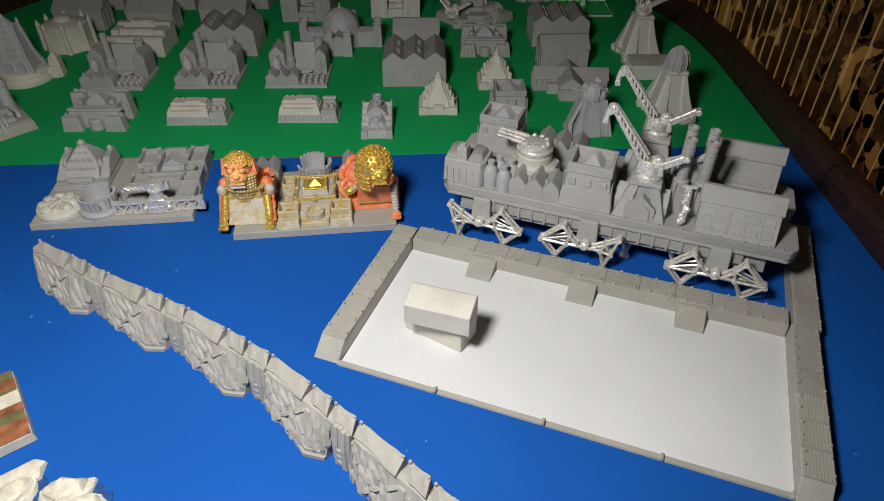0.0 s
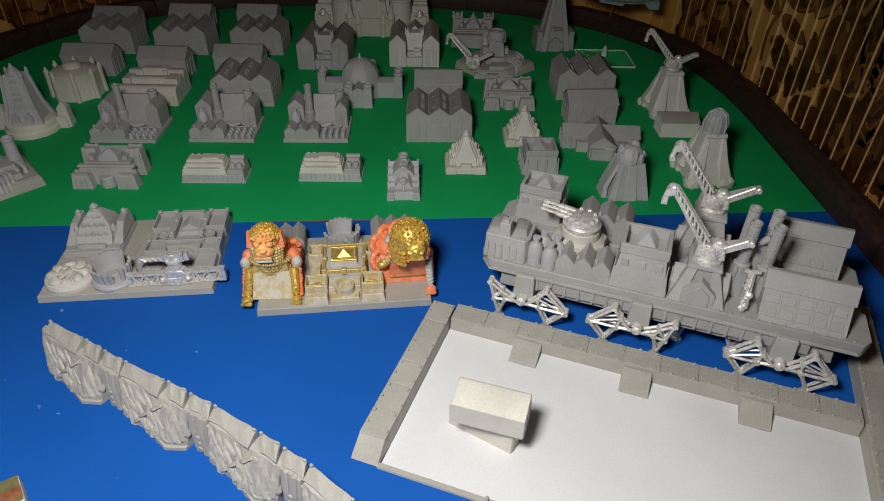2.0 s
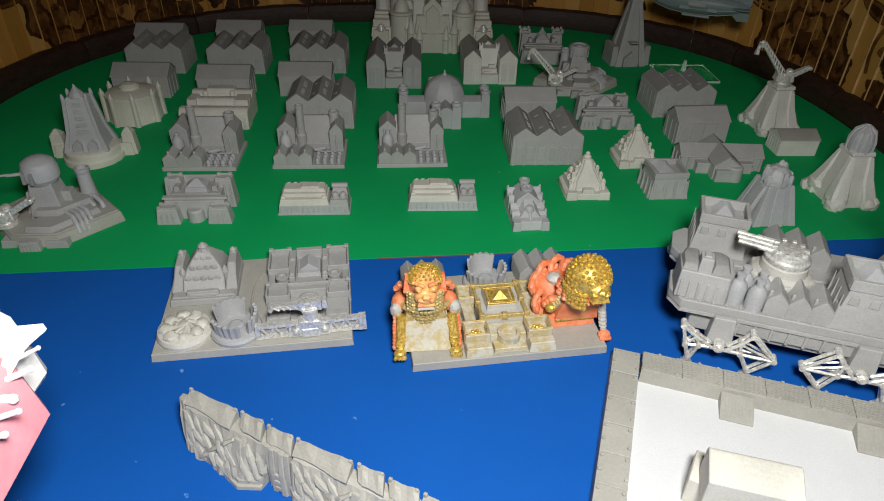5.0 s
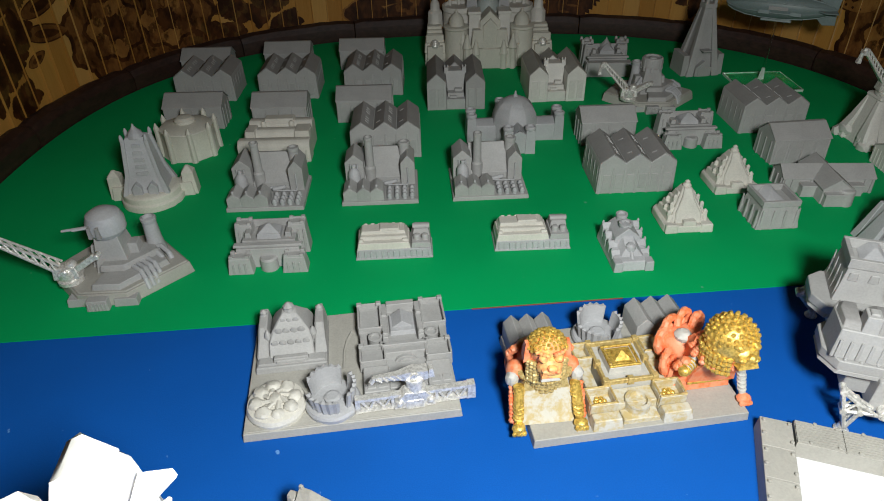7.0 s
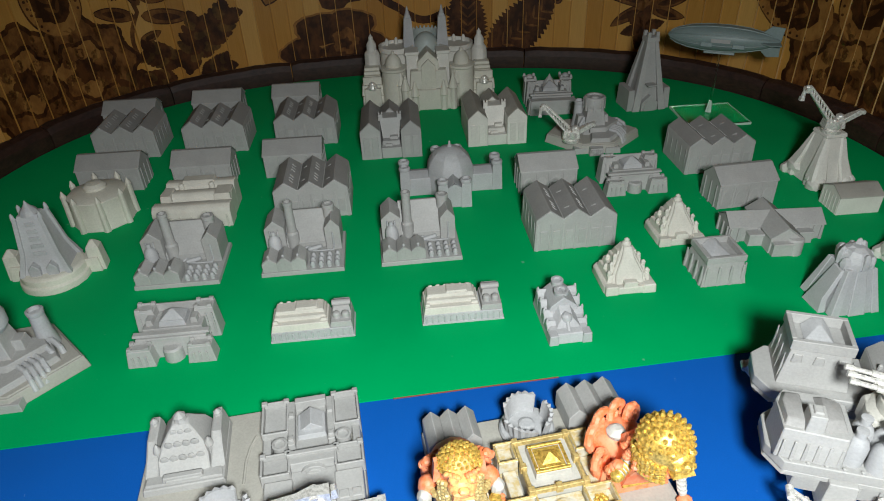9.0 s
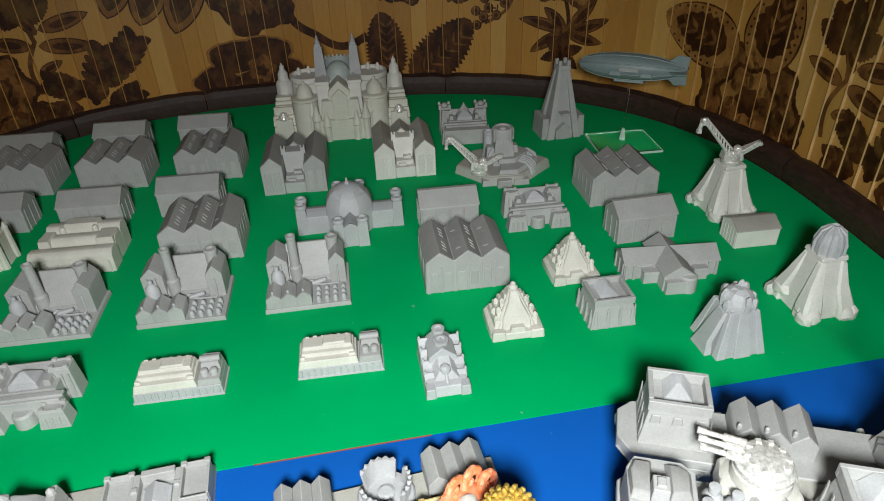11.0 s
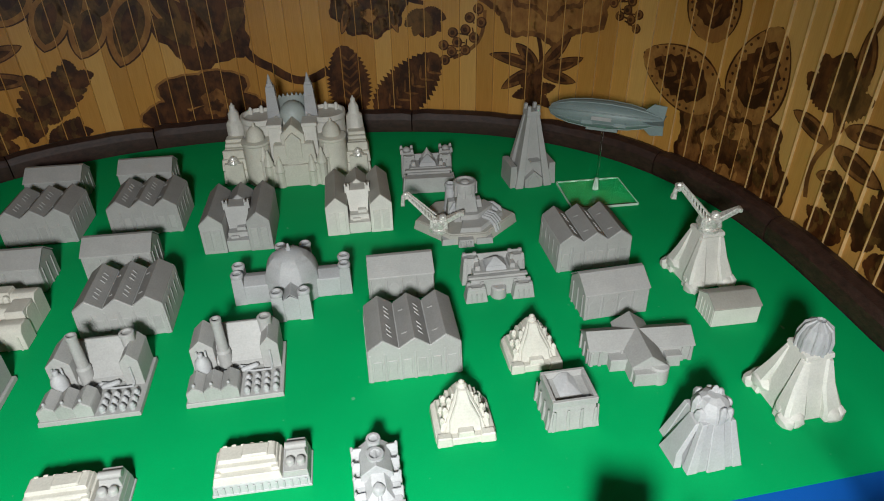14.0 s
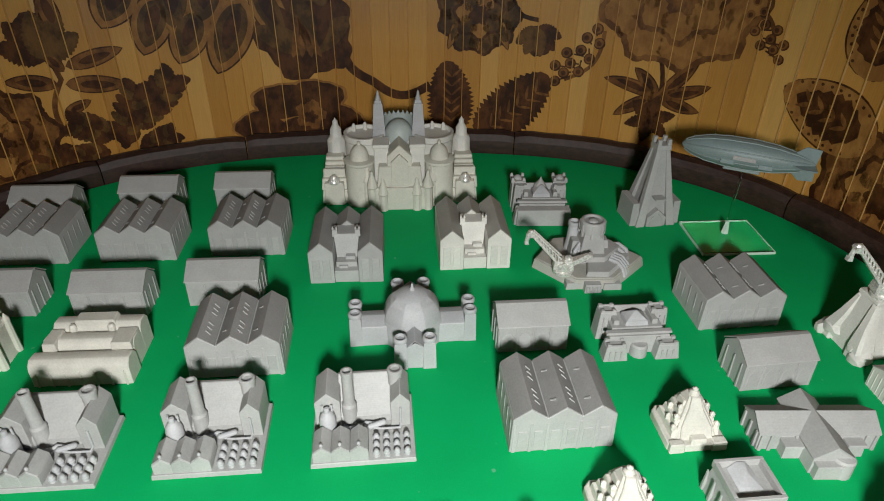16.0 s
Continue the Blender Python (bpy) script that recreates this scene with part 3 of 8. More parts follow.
def dome_house(x, y, turn):
    """Ribbed dome with cross wings and capped corner stacks; the origin is the dome's centre."""
    ob = thing("domed_hall", x, y, G, turn, "pale grey resin model hall with ribbed dome and stacks", "model hall")
    for sx in (-1, 1):
        bm = new_bm()
        along_x(bm, [(-9, 0), (9, 0), (8.5, 14), (0, 17), (-8.5, 14)], min(sx * 12, sx * 38), max(sx * 12, sx * 38))
        part("wing", bm, LILAC, ob, bev=0.4)
    for sy in (-1, 1):
        bm = new_bm()
        gabled(bm, -8, 8, min(sy * 10, sy * 31), max(sy * 10, sy * 31), 0, 14, 19)
        roof_shell(bm, -5.5, 5.5, min(sy * 10, sy * 30.4), max(sy * 10, sy * 30.4), 14.6, 19.6, 0.7, 0)
        part("nave", bm, LILAC, ob, bev=0.3)
    bm = new_bm()
    turned(bm, 0, 0, [(19, 0), (18.8, 16), (18.2, 17.2)], 8, math.pi / 8)
    part("drum", bm, LILAC, ob, bev=0.3)
    bm = new_bm()
    turned(bm, 0, 0, [(18.6 * math.cos(a), 16 + 19 * math.sin(a)) for a in (i * math.pi / 2 / 9 for i in range(9))] + [(1.3, 34.9)], 8, math.pi / 8)
    dome = part("dome", bm, LILAC, ob, bev=0.35)
    bm = new_bm()
    turned(bm, 0, 0, [(1.8, 34), (1.8, 36), (1.0, 36.6), (0.7, 39), (0.2, 39.6)], 8)
    part("finial", bm, LILAC, dome, bev=0)
    bm = new_bm()
    box(bm, -4, -4, 0, 4, 4, 20.5, 0.5)
    turned(bm, 0, 0, [(4.2, 20.5), (4.4, 22.5), (3.6, 23.6), (2.8, 23.6), (2.6, 22)], 14)
    stack = mesh_from("vent_chimney", bm, LILAC, 0.25)
    pieces("vent_chimney", stack, [(sx * 35, sy * 5.2, 0) for sx in (-1, 1) for sy in (-1, 1)] + [(sx * 8.5, sy * 28, -1.5) for sx in (-1, 1) for sy in (-1, 1)], ob)
    return ob


dome_house(-0.0975, 0.614, 1.5)


def castle(x, y, turn):
    """Great castle, 138 mm wide; the origin is the middle of its front foot."""
    ob = thing("castle", x, y, G, turn, "large cream and pale grey resin model castle with spires", "model castle")
    bm = new_bm()
    box(bm, -66, 14, 0, 66, 60, 12, 1)
    part("plinth", bm, WALLCREAM, ob, bev=0.6, rough=0.4)
    bm = new_bm()
    box(bm, -24, 0, 0, 24, 16, 20, 2, 1)
    box(bm, -19, 3, 20, 19, 20, 38, 2, 1.5)
    part("gatehouse", bm, WALLCREAM, ob, bev=0.7, rough=0.4)
    bm = new_bm()
    along_y(bm, [(-10, 0), (10, 0), (10, 46), (0, 56), (-10, 46)], 6, 26)
    along_y(bm, [(-7, 0), (7, 0), (7, 42), (0, 49), (-7, 42)], 3, 8)
    part("gate_gable", bm, WALLCREAM, ob, bev=0.5)
    for sx in (-1, 1):
        bm = new_bm()
        box(bm, sx * 15 - 6, 12, 20, sx * 15 + 6, 28, 51, 0.5)
        box(bm, sx * 15 - 6.8, 11, 51, sx * 15 + 6.8, 29, 54, 0.2)
        part("shoulder", bm, WHITE, ob, bev=0.5)
        bm = new_bm()
        along_x(bm, [(10, 22), (14, 22), (16, 52), (13, 50), (10, 36)], sx * 10 - 1.1, sx * 10 + 1.1)
        part("buttress", bm, WHITE, ob, bev=0.4)
        for px, py, ph in ((23, -1, 28), (14, -2, 22), (27, 5, 31)):
            bm = new_bm()
            turned(bm, sx * px, py + 4, [(4.2, 0), (4, ph - 8), (4.8, ph - 7), (3.4, ph - 2), (1.6, ph + 3), (1.4, ph + 5), (0.4, ph + 7)], 10)
            part("pinnacle", bm, WALLCREAM, ob, bev=0, rough=0.5)
        bm = new_bm()
        turned(bm, sx * 33, 18, [(12.5, 0), (12, 36), (13, 37), (13, 39), (10.5, 39.6), (8, 40)], 18)
        tower = part("round_tower", bm, WALLCREAM, ob, bev=0, rough=0.3)
        bm = new_bm()
        turned(bm, sx * 33, 18, [(8, 39.5), (8, 42), (6.8, 47), (4, 50.5), (1.5, 52), (1.4, 54), (0.3, 55)], 14)
        part("cupola", bm, WALLCREAM, tower, bev=0)
        bm = new_bm()
        box(bm, sx * 55 - 11, 16, 12, sx * 55 + 11, 44, 22, 1)
        for k in range(4):
            box(bm, sx * 55 - 9 + k * 0.4, 24 + 3.4 * k, 22 + k * 3, sx * 55 + 9 - k * 0.4, 44, 25 + k * 3, 0.3)
        part("bastion", bm, WALLCREAM, ob, bev=0.5)
        bm = new_bm()
        box(bm, sx * 55 - 8.5, 11, 0, sx * 55 + 8.5, 20, 20, 0.6)
        box(bm, sx * 55 - 9.5, 20, 0, sx * 55 + 9.5, 24, 29, 0.4)
        part("side_gate", bm, WALLCREAM, ob, bev=0.5)
        bm = new_bm()
        turned(bm, 0, 0, [(5, 0), (5, 2), (3.6, 3.2), (3.2, 5), (1.5, 6.2)], 14)
        box(bm, -2.4, -5, 2, -1.4, 4, 4.4)
        box(bm, 1.4, -5, 2, 2.4, 4, 4.4)
        ball(bm, (0, 0, 4), 3, n=10)
        gun = mesh_from("gun_turret", bm, PEWTER, 0.1)
        o = new("gun_turret", gun)
        o.parent = ob
        o.matrix_basis = pose(sx * 0.055, 0.0148, 0.0200, 12)
        tagged(o, "bright metal gun turret")
        bm = new_bm()
        box(bm, sx * 54 - 9, 44, 12, sx * 54 + 9, 60, 32, 0.8)
        turned(bm, sx * 54, 50, [(8.5, 30), (8, 44), (6.5, 46), (5.2, 47), (5, 53), (3.2, 56), (2.4, 57), (2.4, 60), (1.2, 61), (0.3, 63)], 8, math.pi / 8)
        part("corner_tower", bm, WHITE, ob, bev=0.4)
        bm = new_bm()
        turned(bm, sx * 29, 40, [(17, 12), (16.5, 48), (17.6, 49.5), (17.6, 54), (15.8, 54.2), (15.4, 51)], 28)
        o = part("back_tower", bm, WHITE, ob, bev=0)
        for k in range(3):
            bm = new_bm()
            a = math.radians(50 + 40 * k)
            turned(bm, sx * 29 + 14.6 * math.cos(a), 40 + 13 * math.sin(a), [(1.8, 51), (1.8, 55.5), (0.8, 57.5)], 8)
            part("knob", bm, WHITE, o, bev=0)
        bm = new_bm()
        box(bm, sx * 16.5 - 6, 34, 40, sx * 16.5 + 6, 45, 58, 0.8)
        box(bm, sx * 16.5 - 5.2, 34.8, 58, sx * 16.5 + 5.2, 44.4, 70, 0.9)
        box(bm, sx * 16.5 - 4.3, 35.6, 70, sx * 16.5 + 4.3, 43.6, 79.5, 0.7)
        box(bm, sx * 16.5 - 3.0, 36.9, 79.5, sx * 16.5 + 3.0, 42.3, 82, 0.5)
        turned(bm, sx * 16.5, 39.5, [(2.6, 82), (1.9, 84.5), (1.2, 86.5), (1.3, 87.3), (0.3, 90)], 8)
        part("spire", bm, LILAC, ob, "pale tapering spire", bev=0.4)
    bm = new_bm()
    box(bm, -18, 28, 10, 18, 58, 50, 0.5)
    part("keep", bm, WHITE, ob, bev=0.5)
    bm = new_bm()
    turned(bm, 0, 38, [(12, 48), (12, 52)] + [(12 * math.cos(k * math.pi / 16), 52 + 13.5 * math.sin(k * math.pi / 16)) for k in range(1, 8)] + [(0.6, 65.6)], 20)
    part("dome", bm, PALETEAL, ob, "grey-green dome", bev=0)
    bm = new_bm()
    quads(bm, [[(q * math.cos(radians(a)), 40 + q * math.sin(radians(a)), zz) for q, zz in ((13.6, 48), (15.4, 48), (15.4, 65), (13.6, 65))] for a in range(-6, 187, 12)])
    wall = part("crown_wall", bm, PALETEAL, ob, bev=0)
    bm = new_bm()
    quads(bm, [[(-1.2, -0.9, 0), (1.2, -0.9, 0), (1.2, 0.9, 0), (-1.2, 0.9, 0)], [(-0.3, -0.5, 2.6), (0.3, -0.5, 2.6), (0.3, 0.5, 2.6), (-0.3, 0.5, 2.6)]])
    pieces("crown_tooth", mesh_from("crown_tooth", bm, PALETEAL), [(14.5 * math.cos(radians(10 + 16 * k)), 40 + 14.5 * math.sin(radians(10 + 16 * k)), 64.8, 100 + 16 * k) for k in range(11)], wall)
    return ob


castle(-0.1035, 0.775, 0)


def cross_house(x, y, turn, label, tall=1.0, extra=False):
    """Fortress block: two end pavilions in front, two behind, joined by a low range with a small pyramid; 47 x 30 mm."""
    ob = thing("fortress", x, y, G, turn, label, "model fortress", "cross-shaped model fortresses")
    for x0, x1, y0, y1, h in ((0, 15, -1, 9, 10.5), (32, 47, -1, 9, 10.5), (1, 14, 20, 31, 20), (33, 46, 20, 31, 20)):
        h *= tall
        bm = new_bm()
        box(bm, x0, y0, 0, x1, y1, h, 1.4, 1.2)
        o = part("pavilion", bm, GREY, ob, bev=0.35)
        bm = new_bm()
        for bx in (x0 + 1.6, x1 - 4.2):
            for by in (y0 + 1.3, y1 - 3.6):
                box(bm, bx, by, h, bx + 2.6, by + 2.4, h + 1.8, 0.2)
        box(bm, x0 + 2, y0 + 1.6, h - 0.5, x1 - 2, y0 + 2.6, h + 1)
        box(bm, x0 + 2, y1 - 2.6, h - 0.5, x1 - 2, y1 - 1.6, h + 1)
        part("parapet", bm, GREY, o, bev=0.2)
        bm = new_bm()
        for k in range(3):
            box(bm, x0 + 3.2 + k * 3.4, y0 - 0.2, 1, x0 + 4.4 + k * 3.4, y0 + 0.9, h - 3, 0.1)
        part("ribbing", bm, GREY, o, bev=0.15)
    bm = new_bm()
    box(bm, 4, 6, 0, 43, 13, 13 * tall, 0.8)
    box(bm, 3, 8, 13 * tall, 44, 12, 14.6 * tall, 0.2)
    part("front_range", bm, GREY, ob, bev=0.35)
    bm = new_bm()
    box(bm, 7, 12, 0, 40, 30, 15 * tall, 0.6)
    box(bm, 9, 28, 15 * tall, 38, 30, 20 * tall, 0.3)
    for bx in (9, 33):
        box(bm, bx, 15, 15 * tall, bx + 4, 29, 18.5 * tall, 0.4)
    part("court_block", bm, GREY, ob, bev=0.35)
    bm = new_bm()
    box(bm, 16, 14, 14 * tall, 31, 26, 18 * tall, 0.8)
    prism(bm, [(17, 15), (30, 15), (30, 25), (17, 25)], 18 * tall, 22.5 * tall, 0.15)
    part("pyramid", bm, LILAC, ob, bev=0.3)
    bm = new_bm()
    turned(bm, 23.5, 6, [(5.5, 0), (5.2, 7 * tall), (4.2, 8.2 * tall)], 14)
    part("apse", bm, GREY, ob, bev=0)
    if extra:
        bm = new_bm()
        turned(bm, 23.5, 24, [(6.5, 17), (6, 20), (5, 24), (2.6, 27), (1.2, 29), (0.3, 31)], 8)
        part("cupola", bm, GREY, ob, bev=0)
        for px in (6, 41):
            bm = new_bm()
            box(bm, px - 5.5, 28.5, 0, px + 5.5, 39.5, 23, 0.6)
            box(bm, px - 6, 28, 23, px + 6, 40, 25, 0.1)
            for qx in (-4.6, 4.6):
                for qy in (29.4, 38.6):
                    box(bm, px + qx - 1.4, qy - 1.4, 25, px + qx + 1.4, qy + 1.4, 27.4, 0.5)
            turned(bm, px, 34, [(3.6, 24.5), (3.2, 26.5), (1.2, 28)], 8)
            part("corner_tower", bm, GREY, ob, bev=0.25)
        bm = new_bm()
        box(bm, 2, -3, 0, 45, 6, 14, 0.6)
        part("terrace", bm, GREY, ob, bev=0.3)
    return ob


cross_house(-0.2870, 0.436, 1.5, "grey resin model fortress with four pavilions on green board")
cross_house(0.0160, 0.583, 1, "grey resin model fortress with four pavilions and small pyramid", 0.98)
cross_house(-0.0125, 0.747, -2, "grey resin model palace with domed centre and towers", 1.15, True)


def bunker(x, y, turn):
    """Long ribbed block: grey base, cream stepped top, grey engine block; 46 x 20 mm."""
    ob = thing("bunker", x, y, G, turn, "cream and grey resin model bunker block on green board", "model bunker", "model bunkers")
    bm = new_bm()
    box(bm, 0, 0, 0, 46, 20, 7.5, 0.5)
    box(bm, -0.6, -0.6, 0, 46.6, 20.6, 1.6, 0.2)
    part("base", bm, LILAC, ob, bev=0.3)
    bm = new_bm()
    box(bm, -0.5, -0.35, 0, 0.5, 0.35, 5)
    pieces("rib", mesh_from("rib", bm, LILAC, 0.12), [(2 + i * 3.5, -0.1, 1.4) for i in range(13)], ob)
    bm = new_bm()
    box(bm, 0.5, 1, 7.0, 33, 19, 12, 0.8)
    box(bm, 2, 5, 12, 31.5, 18.5, 14.5, 0.6)
    box(bm, 3, 8, 14.5, 30, 18, 16.8, 0.6)
    box(bm, 1.5, 3, 11, 5, 8, 13.6, 0.3)
    box(bm, 28, 3, 11, 32, 8, 13.6, 0.3)
    box(bm, 14, 9, 16.2, 27, 17, 18.0, 0.5)
    for k in range(6):
        box(bm, 4.5 + k * 4.3, 16.6, 16.4, 7 + k * 4.3, 18.0, 17.3, 0.3)
    top = part("stepped_top", bm, CREAM, ob, "cream stepped upper block", bev=0.4, rough=0.5)
    bm = new_bm()
    box(bm, 33.5, 1, 7.5, 45.5, 19, 11.5, 0.4)
    box(bm, 34.5, 9, 11.5, 45, 18.5, 16.5, 0.8)
    turned(bm, 37, 6, [(2.2, 11), (2.2, 14.5), (1.4, 15.5)], 10)
    turned(bm, 42, 6, [(2.2, 11), (2.2, 14.5), (1.4, 15.5)], 10)
    rod(bm, (34.5, 13, 17), (45, 13, 17), 2)
    part("engine_block", bm, GREY, ob, bev=0.25)
    return ob


for x, y, turn in ((-0.2120, 0.447, 1.5), (-0.1270, 0.4525, 1.0)):
    bunker(x, y, turn).scale.z = 0.88


def step_temple(x, y, turn, wall, label):
    """Stepped temple with a broad pointed front on a notched base; 32 x 30 mm."""
    ob = thing("temple", x, y, G, turn, label, "model temple", "stepped model temples")
    bm = new_bm()
    prism(bm, [(3, 0), (29, 0), (32, 3), (32, 26), (29, 30), (3, 30), (0, 26), (0, 3)], 0, 5.0, 0.97)
    box(bm, 0.5, -0.6, 0, 9, 5, 6.0, 0.5)
    box(bm, 23, -0.6, 0, 31.5, 5, 6.0, 0.5)
    part("base", bm, wall, ob, bev=0.6, rough=0.3)
    bm = new_bm()
    quads(bm, [[(5, 5, 4.5), (27, 5, 4.5), (26, 27, 4.5), (6, 27, 4.5)], [(7, 8, 12), (25, 8, 12), (24, 26, 12), (8, 26, 12)],
               [(10.5, 12, 19), (21.5, 12, 19), (21, 24, 19), (11, 24, 19)], [(13.2, 15, 25), (18.8, 15, 25), (18.4, 21, 25), (13.6, 21, 25)]])
    part("body", bm, wall, ob, bev=0.8, rough=0.5)
    bm = new_bm()
    quads(bm, [[(7.5, 3.4, 5), (24.5, 3.4, 5), (24.5, 9, 5), (7.5, 9, 5)], [(8, 6, 11), (24, 6, 11), (24, 11, 11), (8, 11, 11)],
               [(12, 10, 19), (20, 10, 19), (20, 14, 19), (12, 14, 19)], [(14, 13.5, 25.5), (18, 13.5, 25.5), (18, 16, 25.5), (14, 16, 25.5)]])
    part("front_face", bm, wall, ob, bev=0.6, rough=0.3)
    bm = new_bm()
    turned(bm, 16, 17, [(2.8, 23.5), (2.8, 26), (1.5, 27.2), (1.6, 28.4), (0.4, 29.4)], 10)
    part("finial", bm, wall, ob, bev=0)
    for sx in (-1, 1):
        for x0, x1, y0, y1, z0, z1 in ((8, 13, 6, 26, 4.5, 9.5), (7, 11.2, 9, 25, 9, 13.5), (5.6, 8.8, 12, 24, 13, 17.5), (3.8, 6.2, 14, 22, 17, 21.5)):
            bm = new_bm()
            xa, xb = sorted((16 + sx * x0, 16 + sx * x1))
            box(bm, xa, y0, z0, xb, y1, z1, 0.5, 1.0)
            part("shoulder", bm, wall, ob, bev=0.4, rough=0.45)
        for px, py, z, h in ((11.6, 8.4, 9, 3.6), (11.4, 16, 9.2, 3.4), (9.6, 11.2, 13.2, 3.6), (7.2, 14, 17.2, 3.4), (9.4, 20, 13.2, 3.4)):
            bm = new_bm()
            turned(bm, 16 + sx * px, py, [(1.5, z), (1.3, z + h * 0.55), (1.55, z + h * 0.62), (0.3, z + h)], 6, 0.4)
            part("pinnacle", bm, wall, ob, bev=0, rough=0.3)
    bm = new_bm()
    box(bm, 10, 23, 4.5, 22, 28, 15, 1.2)
    part("back_block", bm, wall, ob, bev=0.5, rough=0.4)
    bm = new_bm()
    box(bm, 11.5, 0.5, 4.8, 20.5, 6, 8.0, 0.6)
    part("porch", bm, wall, ob, bev=0.4)
    return ob


step_temple(-0.0185, 0.466, 1.5, CREAM, "cream resin model stepped temple on green board")
step_temple(0.0305, 0.5125, 2, CREAM, "cream resin model stepped temple on green board")


def pedestal(x, y, turn, w, d, h, parent=None, wall=None, columns=True):
    """Flared block with columns, a sunk roof and a small peak in it."""
    wall = wall or GREY
    ob = parent or thing("pedestal_hall", x, y, G, turn, "grey resin model hall with sunk roof and peak", "model hall")
    bm = new_bm()
    box(bm, 0, 0, 0, w, d, h * 0.78, 2.6)
    part("body", bm, wall, ob, bev=0.3)
    bm = new_bm()
    t = 2.0
    o = 1.8
    for b in ((o, o, w - o, o + t), (o, d - o - t, w - o, d - o), (o, o + t, o + t, d - o - t), (w - o - t, o + t, w - o, d - o - t)):
        box(bm, b[0], b[1], h * 0.78, b[2], b[3], h)
    part("parapet", bm, wall, ob, bev=0.25)
    bm = new_bm()
    m = w / 2
    quads(bm, [[(m - 6, d * 0.35, h * 0.78), (m + 6, d * 0.35, h * 0.78), (m + 6, d - 4, h * 0.78), (m - 6, d - 4, h * 0.78)],
               [(m - 0.6, d * 0.6, h * 1.0), (m + 0.6, d * 0.6, h * 1.0), (m + 2, d - 4, h * 1.0), (m - 2, d - 4, h * 1.0)]])
    part("peak", bm, LILAC, ob, bev=0.3)
    if not columns:
        bm = new_bm()
        box(bm, -2.2, -0.5, 0, 2.2, 0.6, 4.6, 0.5, 0.2)
        pieces("window", mesh_from("window", bm, wall, 0.35), [(5.5 + i * (w - 11) / 2, 1.6, h * 0.5) for i in range(3)], ob)
        bm = new_bm()
        box(bm, -0.8, -0.6, 0, 0.8, 0.8, h * 0.66, 0.25, 0.5)
        pieces("pier", mesh_from("pier", bm, wall, 0.25), [(w - 0.9, 3 + i * (d - 6) / 3, 0, 90) for i in range(4)] + [(0.9, 3 + i * (d - 6) / 3, 0, 90) for i in range(4)], ob)
        return ob
    bm = new_bm()
    box(bm, -1.1, -0.9, 0, 1.1, 1.4, h * 0.70, 0.4, 0.8)
    col = mesh_from("column", bm, wall, 0.35)
    pieces("column", col, [(3 + i * (w - 6) / 3, 0.6, 0) for i in range(4)] + [(0.6, 3 + i * (d - 6) / 3, 0, 90) for i in range(4)] + [(w - 0.6, 3 + i * (d - 6) / 3, 0, 90) for i in range(4)], ob)
    return ob


pedestal(0.0405, 0.4675, 2, 28, 27, 19.5)


def shrine(x, y, turn):
    """Steep ornate shrine, 23 x 36 mm, its high end at the back."""
    ob = thing("shrine", x, y, G, turn, "pale grey resin model shrine with carved steep roofs", "model shrine")
    bm = new_bm()
    quads(bm, [[(0, 0, 0), (24, 0, 0), (24, 37, 0), (0, 37, 0)], [(1.5, 1.5, 6), (22.5, 1.5, 6), (22.5, 36, 11), (1.5, 36, 11)]])
    part("base", bm, LILAC, ob, bev=0.5)
    for sx in (0, 18.5):
        bm = new_bm()
        box(bm, sx, -0.8, 0, sx + 5.5, 6, 6.5, 0.4)
        part("front_foot", bm, LILAC, ob, bev=0.4)
    bm = new_bm()
    quads(bm, [[(4, 4, 5), (20, 4, 5), (18.5, 18, 8), (5.5, 18, 8)], [(9, 9, 10), (15, 9, 10), (15, 18, 15), (9, 18, 15)]])
    rod(bm, (12, 3, 5), (12, 12, 12), 1.0)
    ball(bm, (12, 10, 10), 3.2, 1.1)
    part("porch_roof", bm, LILAC, ob, bev=0.35, rough=0.4)
    bm = new_bm()
    along_y(bm, [(3.5, 6), (20.5, 6), (19.5, 13), (12, 19.5), (4.5, 13)], 16, 34.5)
    part("hall", bm, LILAC, ob, bev=0.4, rough=0.4)
    for cx, cy, r, z0, z1 in ((12, 23, 3.8, 13, 19.6), (12, 31.5, 3.2, 13, 20.6)):
        bm = new_bm()
        turned(bm, cx, cy, [(r, z0), (r, z1 - 2), (r * 1.12, z1 - 1.6), (r * 1.12, z1), (r * 0.75, z1 + 0.1), (r * 0.7, z1 - 1.2)], 14)
        part("round_turret", bm, LILAC, ob, bev=0)
    for sx in (-1, 1):
        for k in range(4):
            bm = new_bm()
            x, y, h = 12 + sx * 9.2, 10 + k * 7.2, 8.6 + k * 1.9
            xa, xb = sorted((x - sx * 3.2, x + sx * 2.2))
            along_x(bm, [(y - 2.8, 3), (y + 2.8, 3), (y + 2.6, h - 2.2), (y, h + 0.8), (y - 2.6, h - 2.2)], xa, xb)
            o = part("side_gable", bm, LILAC, ob, bev=0.35, rough=0.4)
            bm = new_bm()
            turned(bm, x + sx * 1.6, y, [(0.9, h - 1), (0.8, h + 1.2), (0.2, h + 2.2)], 6)
            part("pinnacle", bm, LILAC, o, bev=0)
    return ob


shrine(-0.0600, 0.4275, 3)


